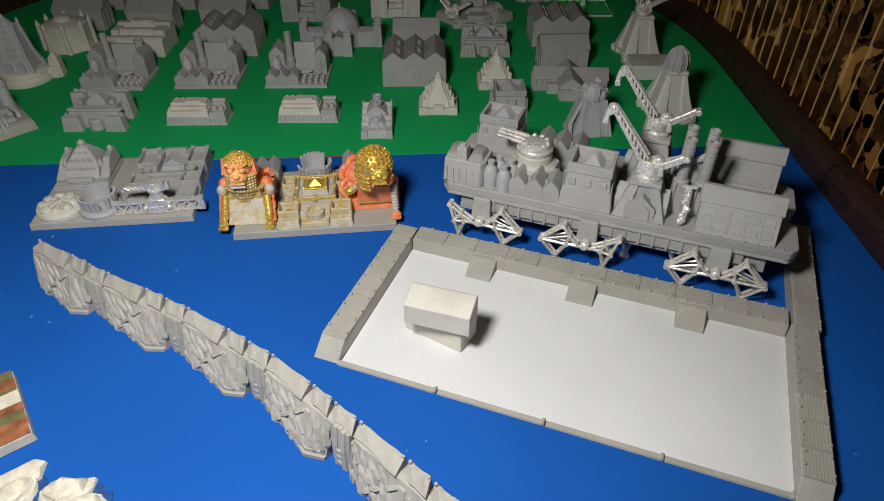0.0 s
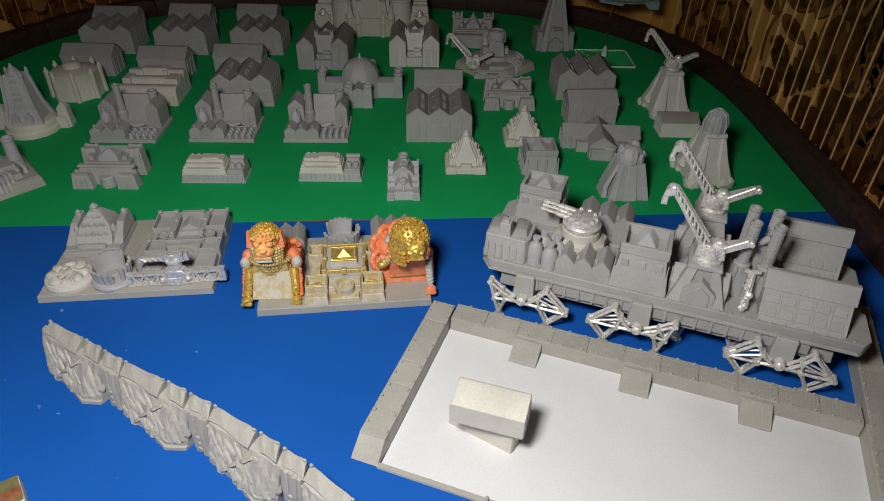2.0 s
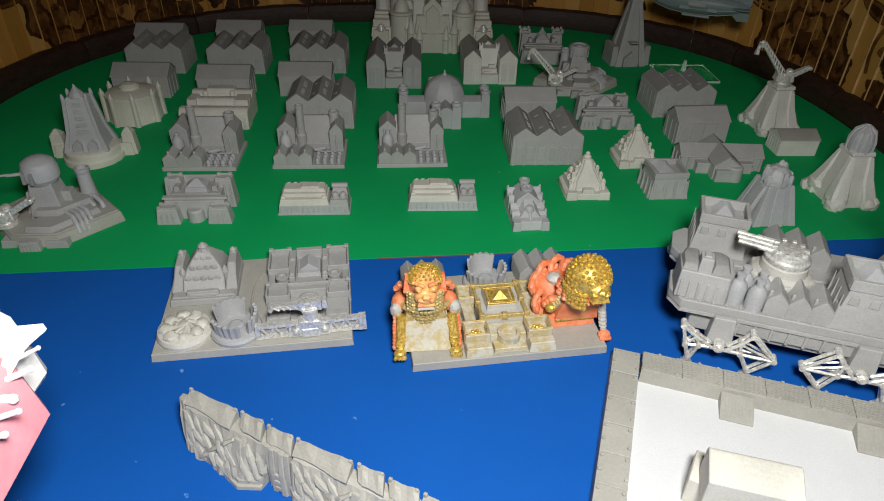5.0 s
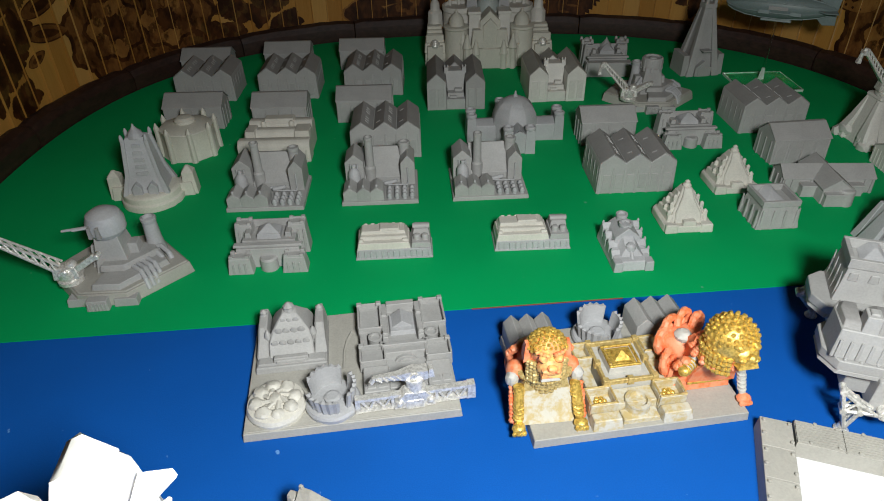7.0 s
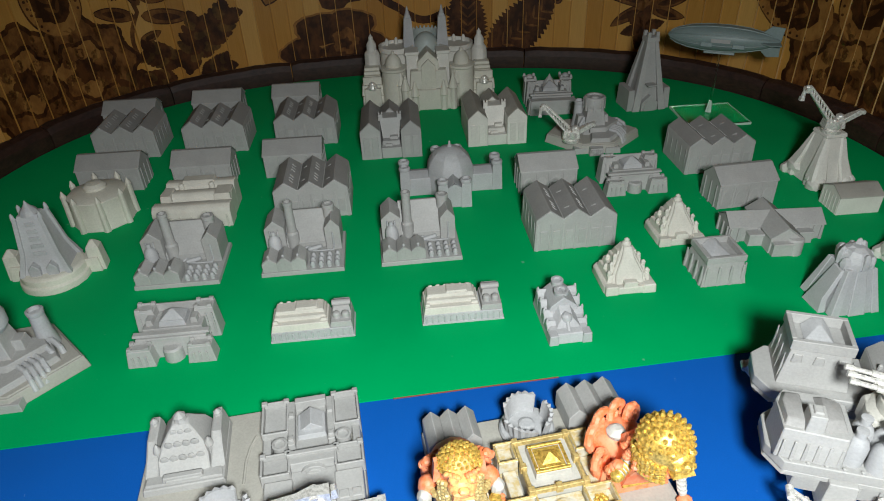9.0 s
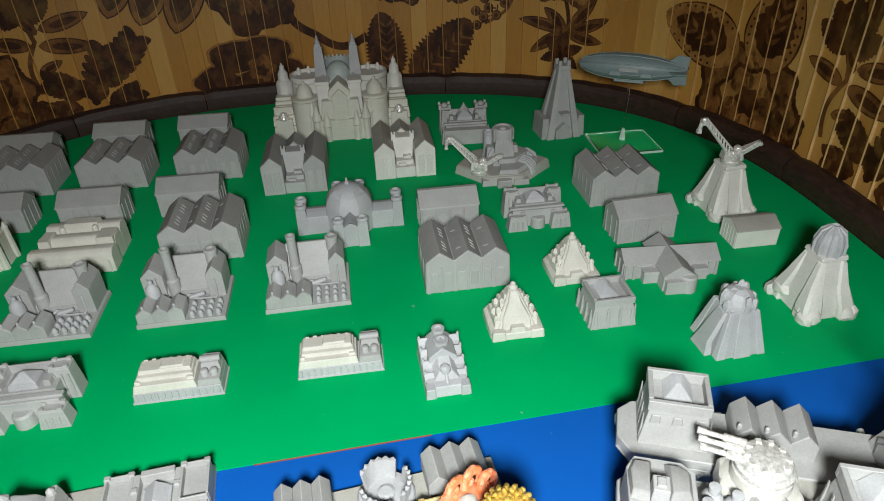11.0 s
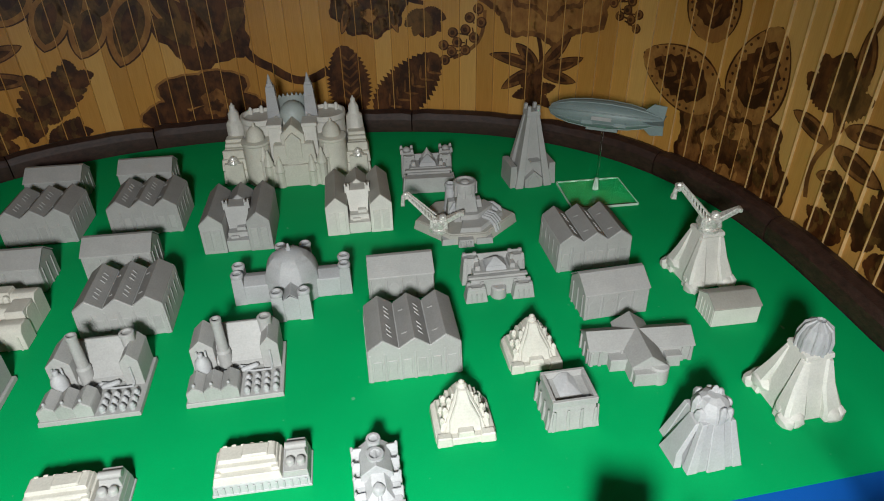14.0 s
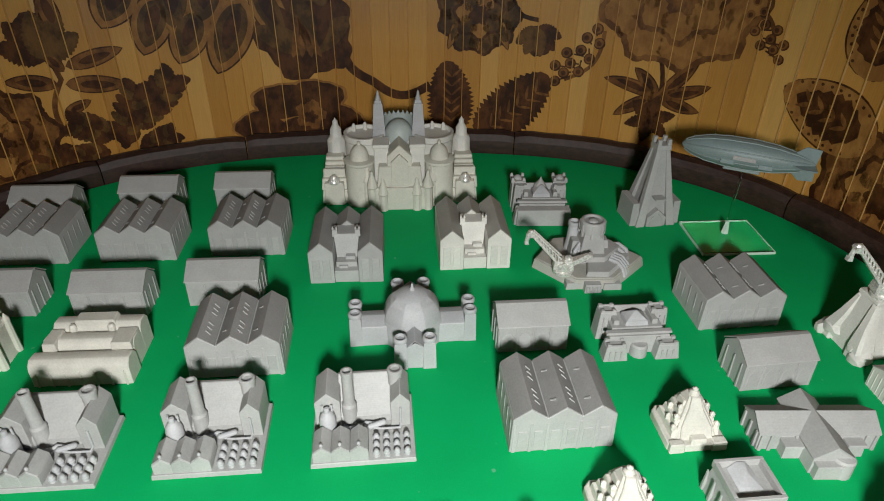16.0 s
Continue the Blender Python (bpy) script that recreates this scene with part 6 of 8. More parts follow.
def quay(name, u, v, turn, L, W=14.0, H=8.5, slope_end=False, planks=False, label="grey resin quay wall of the dock"):
    p = dock_point(u, v)
    ob = thing(name, p.x, p.y, 0, -19.6 + turn, label, "model quay", dock_group)
    n = max(1, round(L / 18))
    bm = new_bm()
    e0 = 9 if slope_end else 0
    quads(bm, [[(0, 0, 0), (0, W, 0), (0 + e0 * 0.2, W, 1.2 if slope_end else H - 0.5), (0 + e0 * 0.2, 0.8, 1.2 if slope_end else H - 0.5)],
               [(e0, 0, 0), (e0, W, 0), (e0, W - 0.6, H - 0.5), (e0, 0.8, H - 0.5)],
               [(L, 0, 0), (L, W, 0), (L, W - 0.6, H - 0.5), (L, 0.8, H - 0.5)]])
    part("wall", bm, STONE, ob, bev=0.25)
    for k in range(n):
        x0, x1 = e0 + (L - e0) * k / n + 0.15, e0 + (L - e0) * (k + 1) / n - 0.15
        bm = new_bm()
        box(bm, x0, 0.6, H - 0.5, x1, W - 0.5, H, 0.1)
        slab = part("slab", bm, STONE, ob, bev=0.15)
        if planks:
            bm = new_bm()
            for j in range(9):
                box(bm, x0, 1.1 + j * 1.35, H, x1, 2.0 + j * 1.35, H + 0.35)
            tagged(part("grooving", bm, STONE, slab, bev=0), kind="stuff")
        for xx, yy in ((x1 - 2.2, 2.0), (x1 - 2.2, W - 2.0), ((x0 + x1) / 2 - 1.5, W - 1.6), ((x0 + x1) / 2 - 4.0, 1.6)):
            bm = new_bm()
            turned(bm, xx, yy, [(0.8, H), (0.65, H + 0.5), (0.85, H + 0.7), (0.75, H + 1.1), (0.2, H + 1.3)], 8)
            part("bollard", bm, STONE, slab, bev=0)
    return ob


quay("quay", 14.0, 1, 90, 106, slope_end=True, label="grey resin quay wall with a sloping end")
quay("quay", 14.5, 95.5, 0, 204, planks=True, label="grey resin quay wall with grooved deck")
quay("quay", 233, -2, 90, 100, planks=True, slope_end=True, label="grey resin quay wall with a sloping end")
quay("quay", 234.5, 98.5, 90, 91, planks=True, label="greenish grey resin quay wall")
for u in (51, 108, 165):
    p = dock_point(u, 83.5)
    ob = thing("ramp", p.x, p.y, 0, -19.6, "small grey resin ramp on the white paper", "model ramp", "small ramps of the dock")
    bm = new_bm()
    along_x(bm, [(0, 0.6), (12.4, 0.6), (12.4, 6.5), (11.5, 6.5), (0, 1.4)], 0, 14.5)
    part("slope", bm, STONE, ob, bev=0.15)
    bm = new_bm()
    for k in range(9):
        along_x(bm, [(0.8, 1.5), (11, 6.0), (11, 6.35), (0.8, 1.85)], 1 + k * 1.45, 1.7 + k * 1.45)
    tagged(part("grooving", bm, STONE, ob, bev=0), kind="stuff")
p = dock_point(0, 0)
sheet = thing("paper_sheet", p.x, p.y, 0, -19.6, "plain white paper sheet laid as the dock basin", "paper")
bm = new_bm()
box(bm, 14.2, 3.2, 0.1, 219, 97, 0.5)
part("sheet", bm, PAPER, sheet, bev=0)
kerb = thing("dock_sill", p.x, p.y, 0, -19.6, "thin grey resin sill along the dock mouth", "model sill")
for k in range(4):
    bm = new_bm()
    box(bm, 13 + k * 51.6, 0.3, 0, 13 + (k + 1) * 51.6 - 0.4, 3.4, 1.3, 0.4)
    part("length", bm, STONE, kerb, bev=0.15)
    bm = new_bm()
    rod(bm, (12 + (k + 1) * 51.6, 0, 1.2), (12 + (k + 1) * 51.6, 3.6, 1.2), 0.8)
    part("joint", bm, STONE, kerb, bev=0)

# two cream sheds stacked askew on the paper
lower = thing("shed_block", -0.0165, 0.2330, 0.0005, -31, "cream resin model shed block lying on white paper", "model hut", "stacked cream sheds")
bm = new_bm()
along_x(bm, [(0, 0), (16, 0), (16, 14), (11, 15.2), (4, 15.2), (0, 14)], 0, 33)
part("body", bm, CREAM, lower, bev=0.35)
bm = new_bm()
box(bm, -0.35, -0.25, 0, 0.35, 0.25, 12)
pieces("rib", mesh_from("rib", bm, CREAM, 0.1), [(33, 1.5 + k * 2.6, 0.3, 90) for k in range(6)], lower)
upper = thing("shed_block", -0.0160, 0.2220, 0.0157, -17, "cream resin model shed laid askew on another", "model hut", "stacked cream sheds")
bm = new_bm()
along_x(bm, [(0, 0), (15, 0), (15, 13.5), (13.5, 15.3), (12, 15.5), (0, 12)], 0, 33)
part("body", bm, CREAM, upper, bev=0.35)
bm = new_bm()
box(bm, -0.35, -0.25, 0, 0.35, 0.25, 10)
pieces("rib", mesh_from("rib", bm, CREAM, 0.1), [(33, 1.5 + k * 2.4, 0.3, 90) for k in range(6)], upper)

# ---- breakwater of cast rock lengths ----
def shard(name, rnd, L, W, T, at_, spin, lean, parent):
    """A long faceted stone lying on the sloping face: spin turns it on the face, lean tips it back."""
    bm = new_bm()
    k = [rnd.uniform(0.75, 1.2) for _ in range(6)]
    quads(bm, [[(-L / 2, -W * 0.32 * k[0], -T), (-L / 2, W * 0.3 * k[1], -T), (-L / 2, W * 0.1, T * 0.25), (-L / 2, -W * 0.12, T * 0.3)],
               [(-L * 0.12, -W * 0.5 * k[2], -T), (-L * 0.1, W * 0.5 * k[3], -T), (-L * 0.1, W * 0.16, T * 0.8), (-L * 0.14, -W * 0.2, T)],
               [(L * 0.38, -W * 0.4 * k[4], -T), (L * 0.4, W * 0.38 * k[5], -T), (L * 0.36, W * 0.12, T * 0.5), (L * 0.38, -W * 0.1, T * 0.55)],
               [(L / 2, -W * 0.12, -T), (L / 2, W * 0.12, -T), (L / 2, W * 0.05, -T * 0.4), (L / 2, -W * 0.05, -T * 0.4)]])
    m = Matrix.Translation(at_) @ Matrix.Rotation(radians(lean), 4, "X") @ Matrix.Rotation(radians(spin), 4, "Z")
    bmesh.ops.transform(bm, matrix=m, verts=bm.verts)
    for v in bm.verts:
        v.co.z, v.co.y = max(0.0, v.co.z), min(0.6, v.co.y)
    return part(name, bm, STONE, parent, bev=0, smooth=False)


def rock_length():
    rnd = random.Random(12)
    ob = thing("rock_wall", 0, 0, 0, 0, "grey resin cast rock breakwater length on blue board", "model rocks", "breakwater lengths")

    def depth(u):
        if u < 4:
            return 9.0
        if u < 36:
            return 10.6 + 4.8 * (u - 4) / 32
        return 15.4 - 4.6 * (u - 36) / 9

    def face(u, f):
        """A point of the sloping face, f from the top (0) to the foot (1)."""
        return u, -5.6 - (depth(u) - 5.6) * f ** 0.85, 20.0 * (1 - f)

    # faceted body with a finely notched foot
    bm = new_bm()
    rows = []
    for i in range(22):
        u = 3.2 + 42.0 * i / 21
        row = [(u, 1.0, 0.0), (u, 1.0, 20.0), (u, -3.0, 20.6)]
        for j in range(6):
            f = j / 5
            x, y, z = face(u, f)
            bump = rnd.uniform(-0.45, 0.45) + rnd.choice((-0.5, 0.1, 0.9)) * f ** 2
            row.append((x, y - bump, z))
        rows.append(row)
    quads(bm, rows)
    part("body", bm, STONE, ob, bev=0, smooth=False)
    # flat top slabs tipped towards the water, notched between
    for x0, x1, z, w, grow, skew in ((1.4, 26.6, 24.6, 4.6, 1.9, 1.0), (28.8, 40.0, 25.2, 4.6, 0.9, 2.6), (42.0, 54.4, 24.4, 4.4, 0.6, 2.6)):
        bm = new_bm()
        n = 5
        rings = []
        for k in range(n + 1):
            e = k / n
            x = x0 + (x1 - x0) * e
            j = rnd.uniform(-0.5, 0.5)
            rise = z + (0.7 if k in (1, n - 1) else 0.0) - 0.8 * (1 - e)
            rings.append([(x, 0.9, z - 7), (x, 0.8, rise), (x + skew * 0.3, -1.2, rise - 0.2), (x + skew, -w - grow * e + j, z - 3.4 + 0.4 * j), (x + skew * 1.1, -w - grow * e + 0.5 + j, z - 6.0)])
        quads(bm, rings)
        part("top_slab", bm, STONE, ob, bev=0.12, smooth=False)
        for kx in (x0 + 0.8, x1 - 0.8):
            bm = new_bm()
            box(bm, kx - 0.9, -0.6, z - 2.2, kx + 0.9, 0.95, z + 0.9, 0.2)
            part("knob", bm, STONE, ob, bev=0.15)
    # thin overlapping stones slanting down the face
    for row, (f, n, x0, x1) in enumerate(((0.24, 5, 6.5, 27.5), (0.50, 6, 7.5, 30), (0.77, 6, 7.5, 30))):
        for k in range(n):
            x = x0 + (x1 - x0) * k / (n - 1) + rnd.uniform(-0.8, 0.8)
            spin = (-46, -62, -38, -54, 38, -50)[(k + row) % 6] + rnd.uniform(-8, 8)
            u, y, z = face(x, f)
            shard("rock", rnd, rnd.uniform(8.5, 11.5), rnd.uniform(3.6, 5.0), rnd.uniform(1.1, 1.9), (u, y + 0.1, z), spin, 66 + rnd.uniform(-7, 4), ob)
    for x, z0, z1 in ((4.6, 1.0, 19.0), (6.4, 0.5, 17.0)):
        bm = new_bm()
        y0, y1 = face(x + 2, 0.95)[1], face(x - 1, 0.1)[1]
        quads(bm, [[(x, y0 - 0.6, z0), (x + 1.5, y0 - 1.0, z0), (x + 1.8, y0 + 2, z0), (x, y0 + 2, z0)], [(x - 2.2, y1 - 0.4, z1), (x - 0.9, y1 - 0.8, z1), (x - 0.6, y1 + 2, z1), (x - 2.2, y1 + 2, z1)]])
        part("rock", bm, STONE, ob, bev=0.15, smooth=False)
    # prow: a tall wedge over chevron-shaped steps
    for k in range(4):
        bm = new_bm()
        g = 1.5 * k
        z0, z1 = 1.9 * k, 1.9 * k + 2.1
        lo = [(25 + g * 1.2, -6, z0), (27 + g, -14.0 + g, z0), (36.5 - g * 0.3, -16.6 + g, z0), (45.3 - g * 0.7, -12.4 + g * 0.6, z0), (45 - g * 0.7, -6, z0)]
        quads(bm, [lo, [(x, y + 0.3, z1) for x, y, _ in lo]])
        part("step", bm, STONE, ob, bev=0.2, smooth=False)
    for dx, w, y, top in ((0, 1.0, 0.0, 18.5), (3.4, 0.55, -0.3, 17.0), (-3.6, 0.6, -0.2, 14.0)):
        bm = new_bm()
        x = 32.5 + dx
        quads(bm, [[(x - 4.2 * w, -13.2 + y, 4), (x + 4.0 * w, -13.4 + y, 4), (x + 4.6 * w, -5, 4), (x - 4.6 * w, -5, 4)],
                   [(x - 1.9 * w, -7.4 + y, top), (x + 1.2 * w, -7.6 + y, top), (x + 1.6 * w, -4, top), (x - 2.2 * w, -4, top)]])
        part("wedge", bm, STONE, ob, bev=0.2, smooth=False)
    for x, f, spin in ((39.5, 0.35, 62), (41.6, 0.55, 66), (37.8, 0.62, 58), (43.4, 0.4, 70)):
        u, y, z = face(x, f)
        shard("rock", rnd, 12, 3.6, 1.6, (u, y, z), -spin, 68, ob)
    # narrow neck of upright slanting strata
    bm = new_bm()
    quads(bm, [[(44.5, -6.5, 0), (44.5, 1, 0), (44.5, 0.6, 20), (44.5, -4.4, 20)], [(57, -6.5, 0), (57, 1, 0), (56, 0.6, 20), (56, -4.4, 20)]])
    part("neck", bm, STONE, ob, bev=0.3)
    for k in range(5):
        bm = new_bm()
        x, p = 45.6 + 2.3 * k, (0.2, 1.5, 0.5, 1.8, 0.7)[k]
        quads(bm, [[(x + 1.6, -8.6 - p, 0), (x + 4.0, -8.2 - p, 0), (x + 4.0, -4, 0), (x + 1.6, -4, 0)],
                   [(x + 0.2, -7.6 - p * 0.8, 11), (x + 2.5, -7.3 - p * 0.8, 11), (x + 2.5, -4, 11), (x + 0.2, -4, 11)],
                   [(x - 1.0, -5.8 - p * 0.4, 20.4), (x + 1.2, -5.6 - p * 0.4, 20.4), (x + 1.2, -3, 20.4), (x - 1.0, -3, 20.4)]])
        part("stratum", bm, STONE, ob, bev=0.25, smooth=False)
    for z, w in ((1.2, 2.6), (4.2, 1.9), (7.4, 1.2)):
        bm = new_bm()
        box(bm, 50.5 - 0.25 * z, -8.4 - w * 0.6, z, 54.5 - 0.2 * z, -5, z + 2.2, 0.3)
        part("ledge", bm, STONE, ob, bev=0.3)
    return ob


first = rock_length()
line = [(-0.2180, 0.2735), (-0.1700, 0.2470), (-0.1210, 0.2220), (-0.0740, 0.1930), (-0.0310, 0.1580), (0.0110, 0.1210)]
for i, (p, q) in enumerate(zip(line, line[1:])):
    m = pose(p[0], p[1], 0, 0, 0, math.degrees(math.atan2(q[1] - p[1], q[0] - p[0])))
    if i == 0:
        first.matrix_basis = m
    else:
        copy_thing(first, m)
tip = thing("end_rock", -0.2180, 0.2735, 0, -29, "grey resin end rock of the breakwater", "model rocks")
rnd = random.Random(3)
bm = new_bm()
quads(bm, [[(2, -8, 0), (5, -9.4, 0), (5, 1, 0), (2.5, 1, 0)], [(-1.4, -5.2, 12), (4, -7, 12), (4, 0.8, 12), (-0.8, 0.8, 12)], [(-3.6, -2.8, 19.5), (0.8, -4.6, 20), (1, 0.0, 21), (-3.2, -0.4, 20.5)]])
part("rock", bm, STONE, tip, bev=0.4, rough=0.5)
shard("rock", rnd, 20, 3.4, 1.2, (1.0, -6.2, 11), -74, 68, tip)

# ---- resin plate with loose castings ----
PX, PY, PT = -0.251, 0.313, 6.5


def on_plate(x, y, z, ox=PX, oy=PY, turn=PT):
    return Matrix.LocRotScale((ox, oy, 0), Euler((0, 0, radians(turn))), None) @ Vector((x / 1000, y / 1000, z / 1000))


def tray(bm, x0, y0, x1, y1, h, floor, t=1.1, skew=0.4):
    """An open-topped box: four upright walls round a sunk floor."""
    box(bm, x0 + t, y0 + t, 0, x1 - t, y1 - t, floor)
    box(bm, x0, y0, 0, x1, y0 + t, h, skew, 0.05)
    box(bm, x0, y1 - t, 0, x1, y1, h, skew, 0.05)
    box(bm, x0, y0 + t, 0, x0 + t, y1 - t, h, 0.05, 0)
    box(bm, x1 - t, y0 + t, 0, x1, y1 - t, h, 0.05, 0)
    return bm


plate = thing("casting_plate", PX, PY, 0, PT, "flat grey resin plate carrying loose castings", "resin plate", "resin plates")
bm = new_bm()
box(bm, 0, 0, 0, 98, 76, 4.6, 0.5)
part("slab", bm, STONE, plate, bev=0.3)
bm = new_bm()
box(bm, 1.5, 1.2, 4.6, 96, 2.0, 5.0)
part("front_ridge", bm, STONE, plate, bev=0.2)
bm = new_bm()
pipe(bm, [(45, 34, 4.7), (45.4, 46, 4.7), (47, 54, 4.7), (49.5, 60, 4.7)], 0.7, 6)
part("sprue_ridge", bm, STONE, plate, bev=0)

p = on_plate(3, 36, 4.6)
t_big = thing("temple_casting", p.x, p.y, p.z, PT, "grey resin stepped temple casting on plate", "model temple")
bm = new_bm()
box(bm, 0, 0, 0, 37, 36, 4.5, 0.6)
box(bm, 1.2, 1.5, 4.5, 35.8, 35, 6.0, 0.4)
part("base", bm, GREY, t_big, bev=0.5)
for sx in (0, 29.5):
    bm = new_bm()
    quads(bm, [[(sx + 0.6, 6, 5.5), (sx + 6.9, 6, 5.5), (sx + 6.9, 35, 5.5), (sx + 0.6, 35, 5.5)], [(sx + 1.2, 14, 12), (sx + 6.4, 14, 12), (sx + 6.4, 35, 13), (sx + 1.2, 35, 13)],
               [(sx + 1.8, 20, 16.5), (sx + 5.8, 20, 16.5), (sx + 5.8, 34, 17.5), (sx + 1.8, 34, 17.5)]])
    part("shoulder", bm, GREY, t_big, bev=0.6, rough=0.6)
    bm = new_bm()
    turned(bm, sx + 3.8, 30, [(2.2, 16), (1.8, 18.5), (2.0, 19), (0.8, 20.5), (0.2, 21)], 8)
    part("side_finial", bm, GREY, t_big, bev=0)
    bm = new_bm()
    turned(bm, sx + (6.6 if sx == 0 else 0.4), 16, [(2.6, 5), (2.2, 12), (2.4, 13), (1.4, 16), (0.4, 18)], 8)
    part("side_spire", bm, GREY, t_big, bev=0.2, rough=0.5)
bm = new_bm()
quads(bm, [[(7, 6, 5.5), (30, 6, 5.5), (30, 34, 5.5), (7, 34, 5.5)], [(7.4, 10.5, 12), (29.6, 10.5, 12), (29, 33, 12), (8, 33, 12)], [(9.2, 14.5, 17.5), (27.8, 14.5, 17.5), (27, 31, 17.5), (10, 31, 17.5)],
           [(12.4, 18.2, 22.5), (24.6, 18.2, 22.5), (24, 28, 22.5), (13, 28, 22.5)], [(15, 20.4, 26), (22, 20.4, 26), (21.6, 26, 26), (15.4, 26, 26)]])
part("body", bm, GREY, t_big, bev=0.6, rough=0.4)
# rows of carved niches stepping in towards the top
for n, y, z, w in ((5, 10.0, 12.2, 20), (4, 14.0, 17.6, 16), (3, 17.6, 22.2, 10)):
    for k in range(n):
        bm = new_bm()
        x = 18.5 + w * ((k + 0.5) / n - 0.5)
        ball(bm, (x, y + 0.5, z), w / n * 0.5, 1.3, 10, 6, 1.0, 0.32)
        part("carved_niche", bm, GREY, t_big, bev=0, rough=0.3)
bm = new_bm()
turned(bm, 18.5, 23.2, [(3.2, 25.5), (2.6, 28), (3.0, 28.8), (1.6, 30.6), (0.4, 31.6)], 8)
part("finial", bm, GREY, t_big, bev=0)
bm = new_bm()
box(bm, 9.5, 1.8, 6, 27.5, 5.4, 9.4, 0.4)
box(bm, 10.8, 1.2, 6, 26.2, 5.6, 8.0, 0.3)
part("altar", bm, GREY, t_big, bev=0.4)

p = on_plate(53, 4, 4.6)
fort = thing("fort_casting", p.x, p.y, p.z, PT, "grey resin square fort casting on plate", "model fort")
for x0, y0, x1, y1, h, fl in ((0, 48, 12.5, 68, 10.6, 6.2), (32.5, 48, 45, 68, 10.6, 6.2), (0, 26, 13, 38, 8.8, 5.0), (32, 26, 45, 38, 8.8, 5.0)):
    bm = new_bm()
    tray(bm, x0, y0, x1, y1, h, fl)
    o = part("open_tower", bm, GREY, fort, bev=0.25)
    for tx, ty in ((x0, y1 - 2.4), (x1 - 2.4, y1 - 2.4)):
        bm = new_bm()
        box(bm, tx - 0.2, ty, h - 0.5, tx + 2.6, ty + 2.6, h + 1.2, 0.2)
        part("corner_block", bm, GREY, o, bev=0.2)
for x0, x1 in ((1, 14), (31, 44)):
    bm = new_bm()
    box(bm, x0, 8, 0, x1, 26.5, 5.2, 0.6, 1.2)
    o = part("front_terrace", bm, GREY, fort, bev=0.35)
    for k in (0, 1):
        bm = new_bm()
        box(bm, x0 + 1.8 + k * 5.2, 11, 4.9, x0 + 6.2 + k * 5.2, 15.5, 5.7, 0.3)
        part("panel", bm, GREY, o, bev=0.25)
for x0, x1 in ((0.5, 4.5), (40.5, 44.5)):
    bm = new_bm()
    box(bm, x0, 37, 0, x1, 49, 7, 0.3)
    part("side_wall", bm, GREY, fort, bev=0.3)
bm = new_bm()
box(bm, 12, 30, 0, 33, 36.5, 8.2, 0.4, 0.8)
box(bm, 11, 34.5, 0, 34, 37.5, 10.0, 0.3)
part("middle_range", bm, GREY, fort, bev=0.35)
bm = new_bm()
along_y(bm, [(22.5 + 5.6 * math.cos(math.pi * k / 10), 1.2 + 5.6 * math.sin(math.pi * k / 10)) for k in range(11)], 28.6, 31)
along_y(bm, [(22.5 + 3.8 * math.cos(math.pi * k / 10), 1.2 + 3.8 * math.sin(math.pi * k / 10)) for k in range(11)], 28.0, 31)
part("arch", bm, GREY, fort, bev=0.25)
bm = new_bm()
box(bm, 12, 12, 0, 33, 30, 2.8)
part("forecourt", bm, GREY, fort, bev=0.3)
bm = new_bm()
box(bm, 12, 37, 0, 33, 66, 4.5)
part("court_floor", bm, GREY, fort, bev=0.2)
for x0 in (11.8, 29.6):
    bm = new_bm()
    box(bm, x0, 40, 0, x0 + 3.6, 67, 10, 0.3)
    box(bm, x0 + 0.4, 42, 9.5, x0 + 3.2, 45, 11.4, 0.2)
    box(bm, x0 + 0.4, 56, 9.5, x0 + 3.2, 59, 11.4, 0.2)
    part("inner_wall", bm, GREY, fort, bev=0.3)
bm = new_bm()
box(bm, 15, 64, 0, 30, 68, 11, 0.3)
part("back_wall", bm, GREY, fort, bev=0.3)
bm = new_bm()
box(bm, 15.8, 46, 4, 29.2, 60, 7.4, 0.5)
along_y(bm, [(17.2, 7.2), (27.8, 7.2), (22.5, 12.0)], 49.5, 60)
part("peak", bm, LILAC, fort, bev=0.3)
for tx in (8.4, 36.6):
    bm = new_bm()
    turned(bm, tx, 42.5, [(3.4, 0), (3.3, 8), (3.6, 8.4), (3.6, 9.4), (2.6, 9.6), (2.5, 8)], 14)
    part("round_turret", bm, GREY, fort, bev=0)

p = on_plate(14.5, 14.5, 4.6)
disc = thing("carved_disc", p.x, p.y, p.z, 0, "cream resin carved disc casting on plate", "resin casting")
bm = new_bm()
turned(bm, 0, 0, [(13.4, 0), (13.6, 2), (12.8, 4), (11, 4.6)], 28)
part("disc", bm, CREAM, disc, bev=0)
rnd = random.Random(5)
for k in range(9):
    a = math.tau * k / 8 + 0.3
    r = 8.4 if k < 8 else 0
    bm = new_bm()
    ball(bm, (r * math.cos(a), r * math.sin(a), 4.6), rnd.uniform(3.0, 3.9) if k < 8 else 4.0, 0.75, 12, 7)
    if k < 8:
        rod(bm, (r * math.cos(a) * 1.0, r * math.sin(a), 4.8), (3 * math.cos(a + 0.5), 3 * math.sin(a + 0.5), 6.2), 1.5, 1.1)
    part("carved_lobe", bm, CREAM, disc, bev=0, rough=0.7)


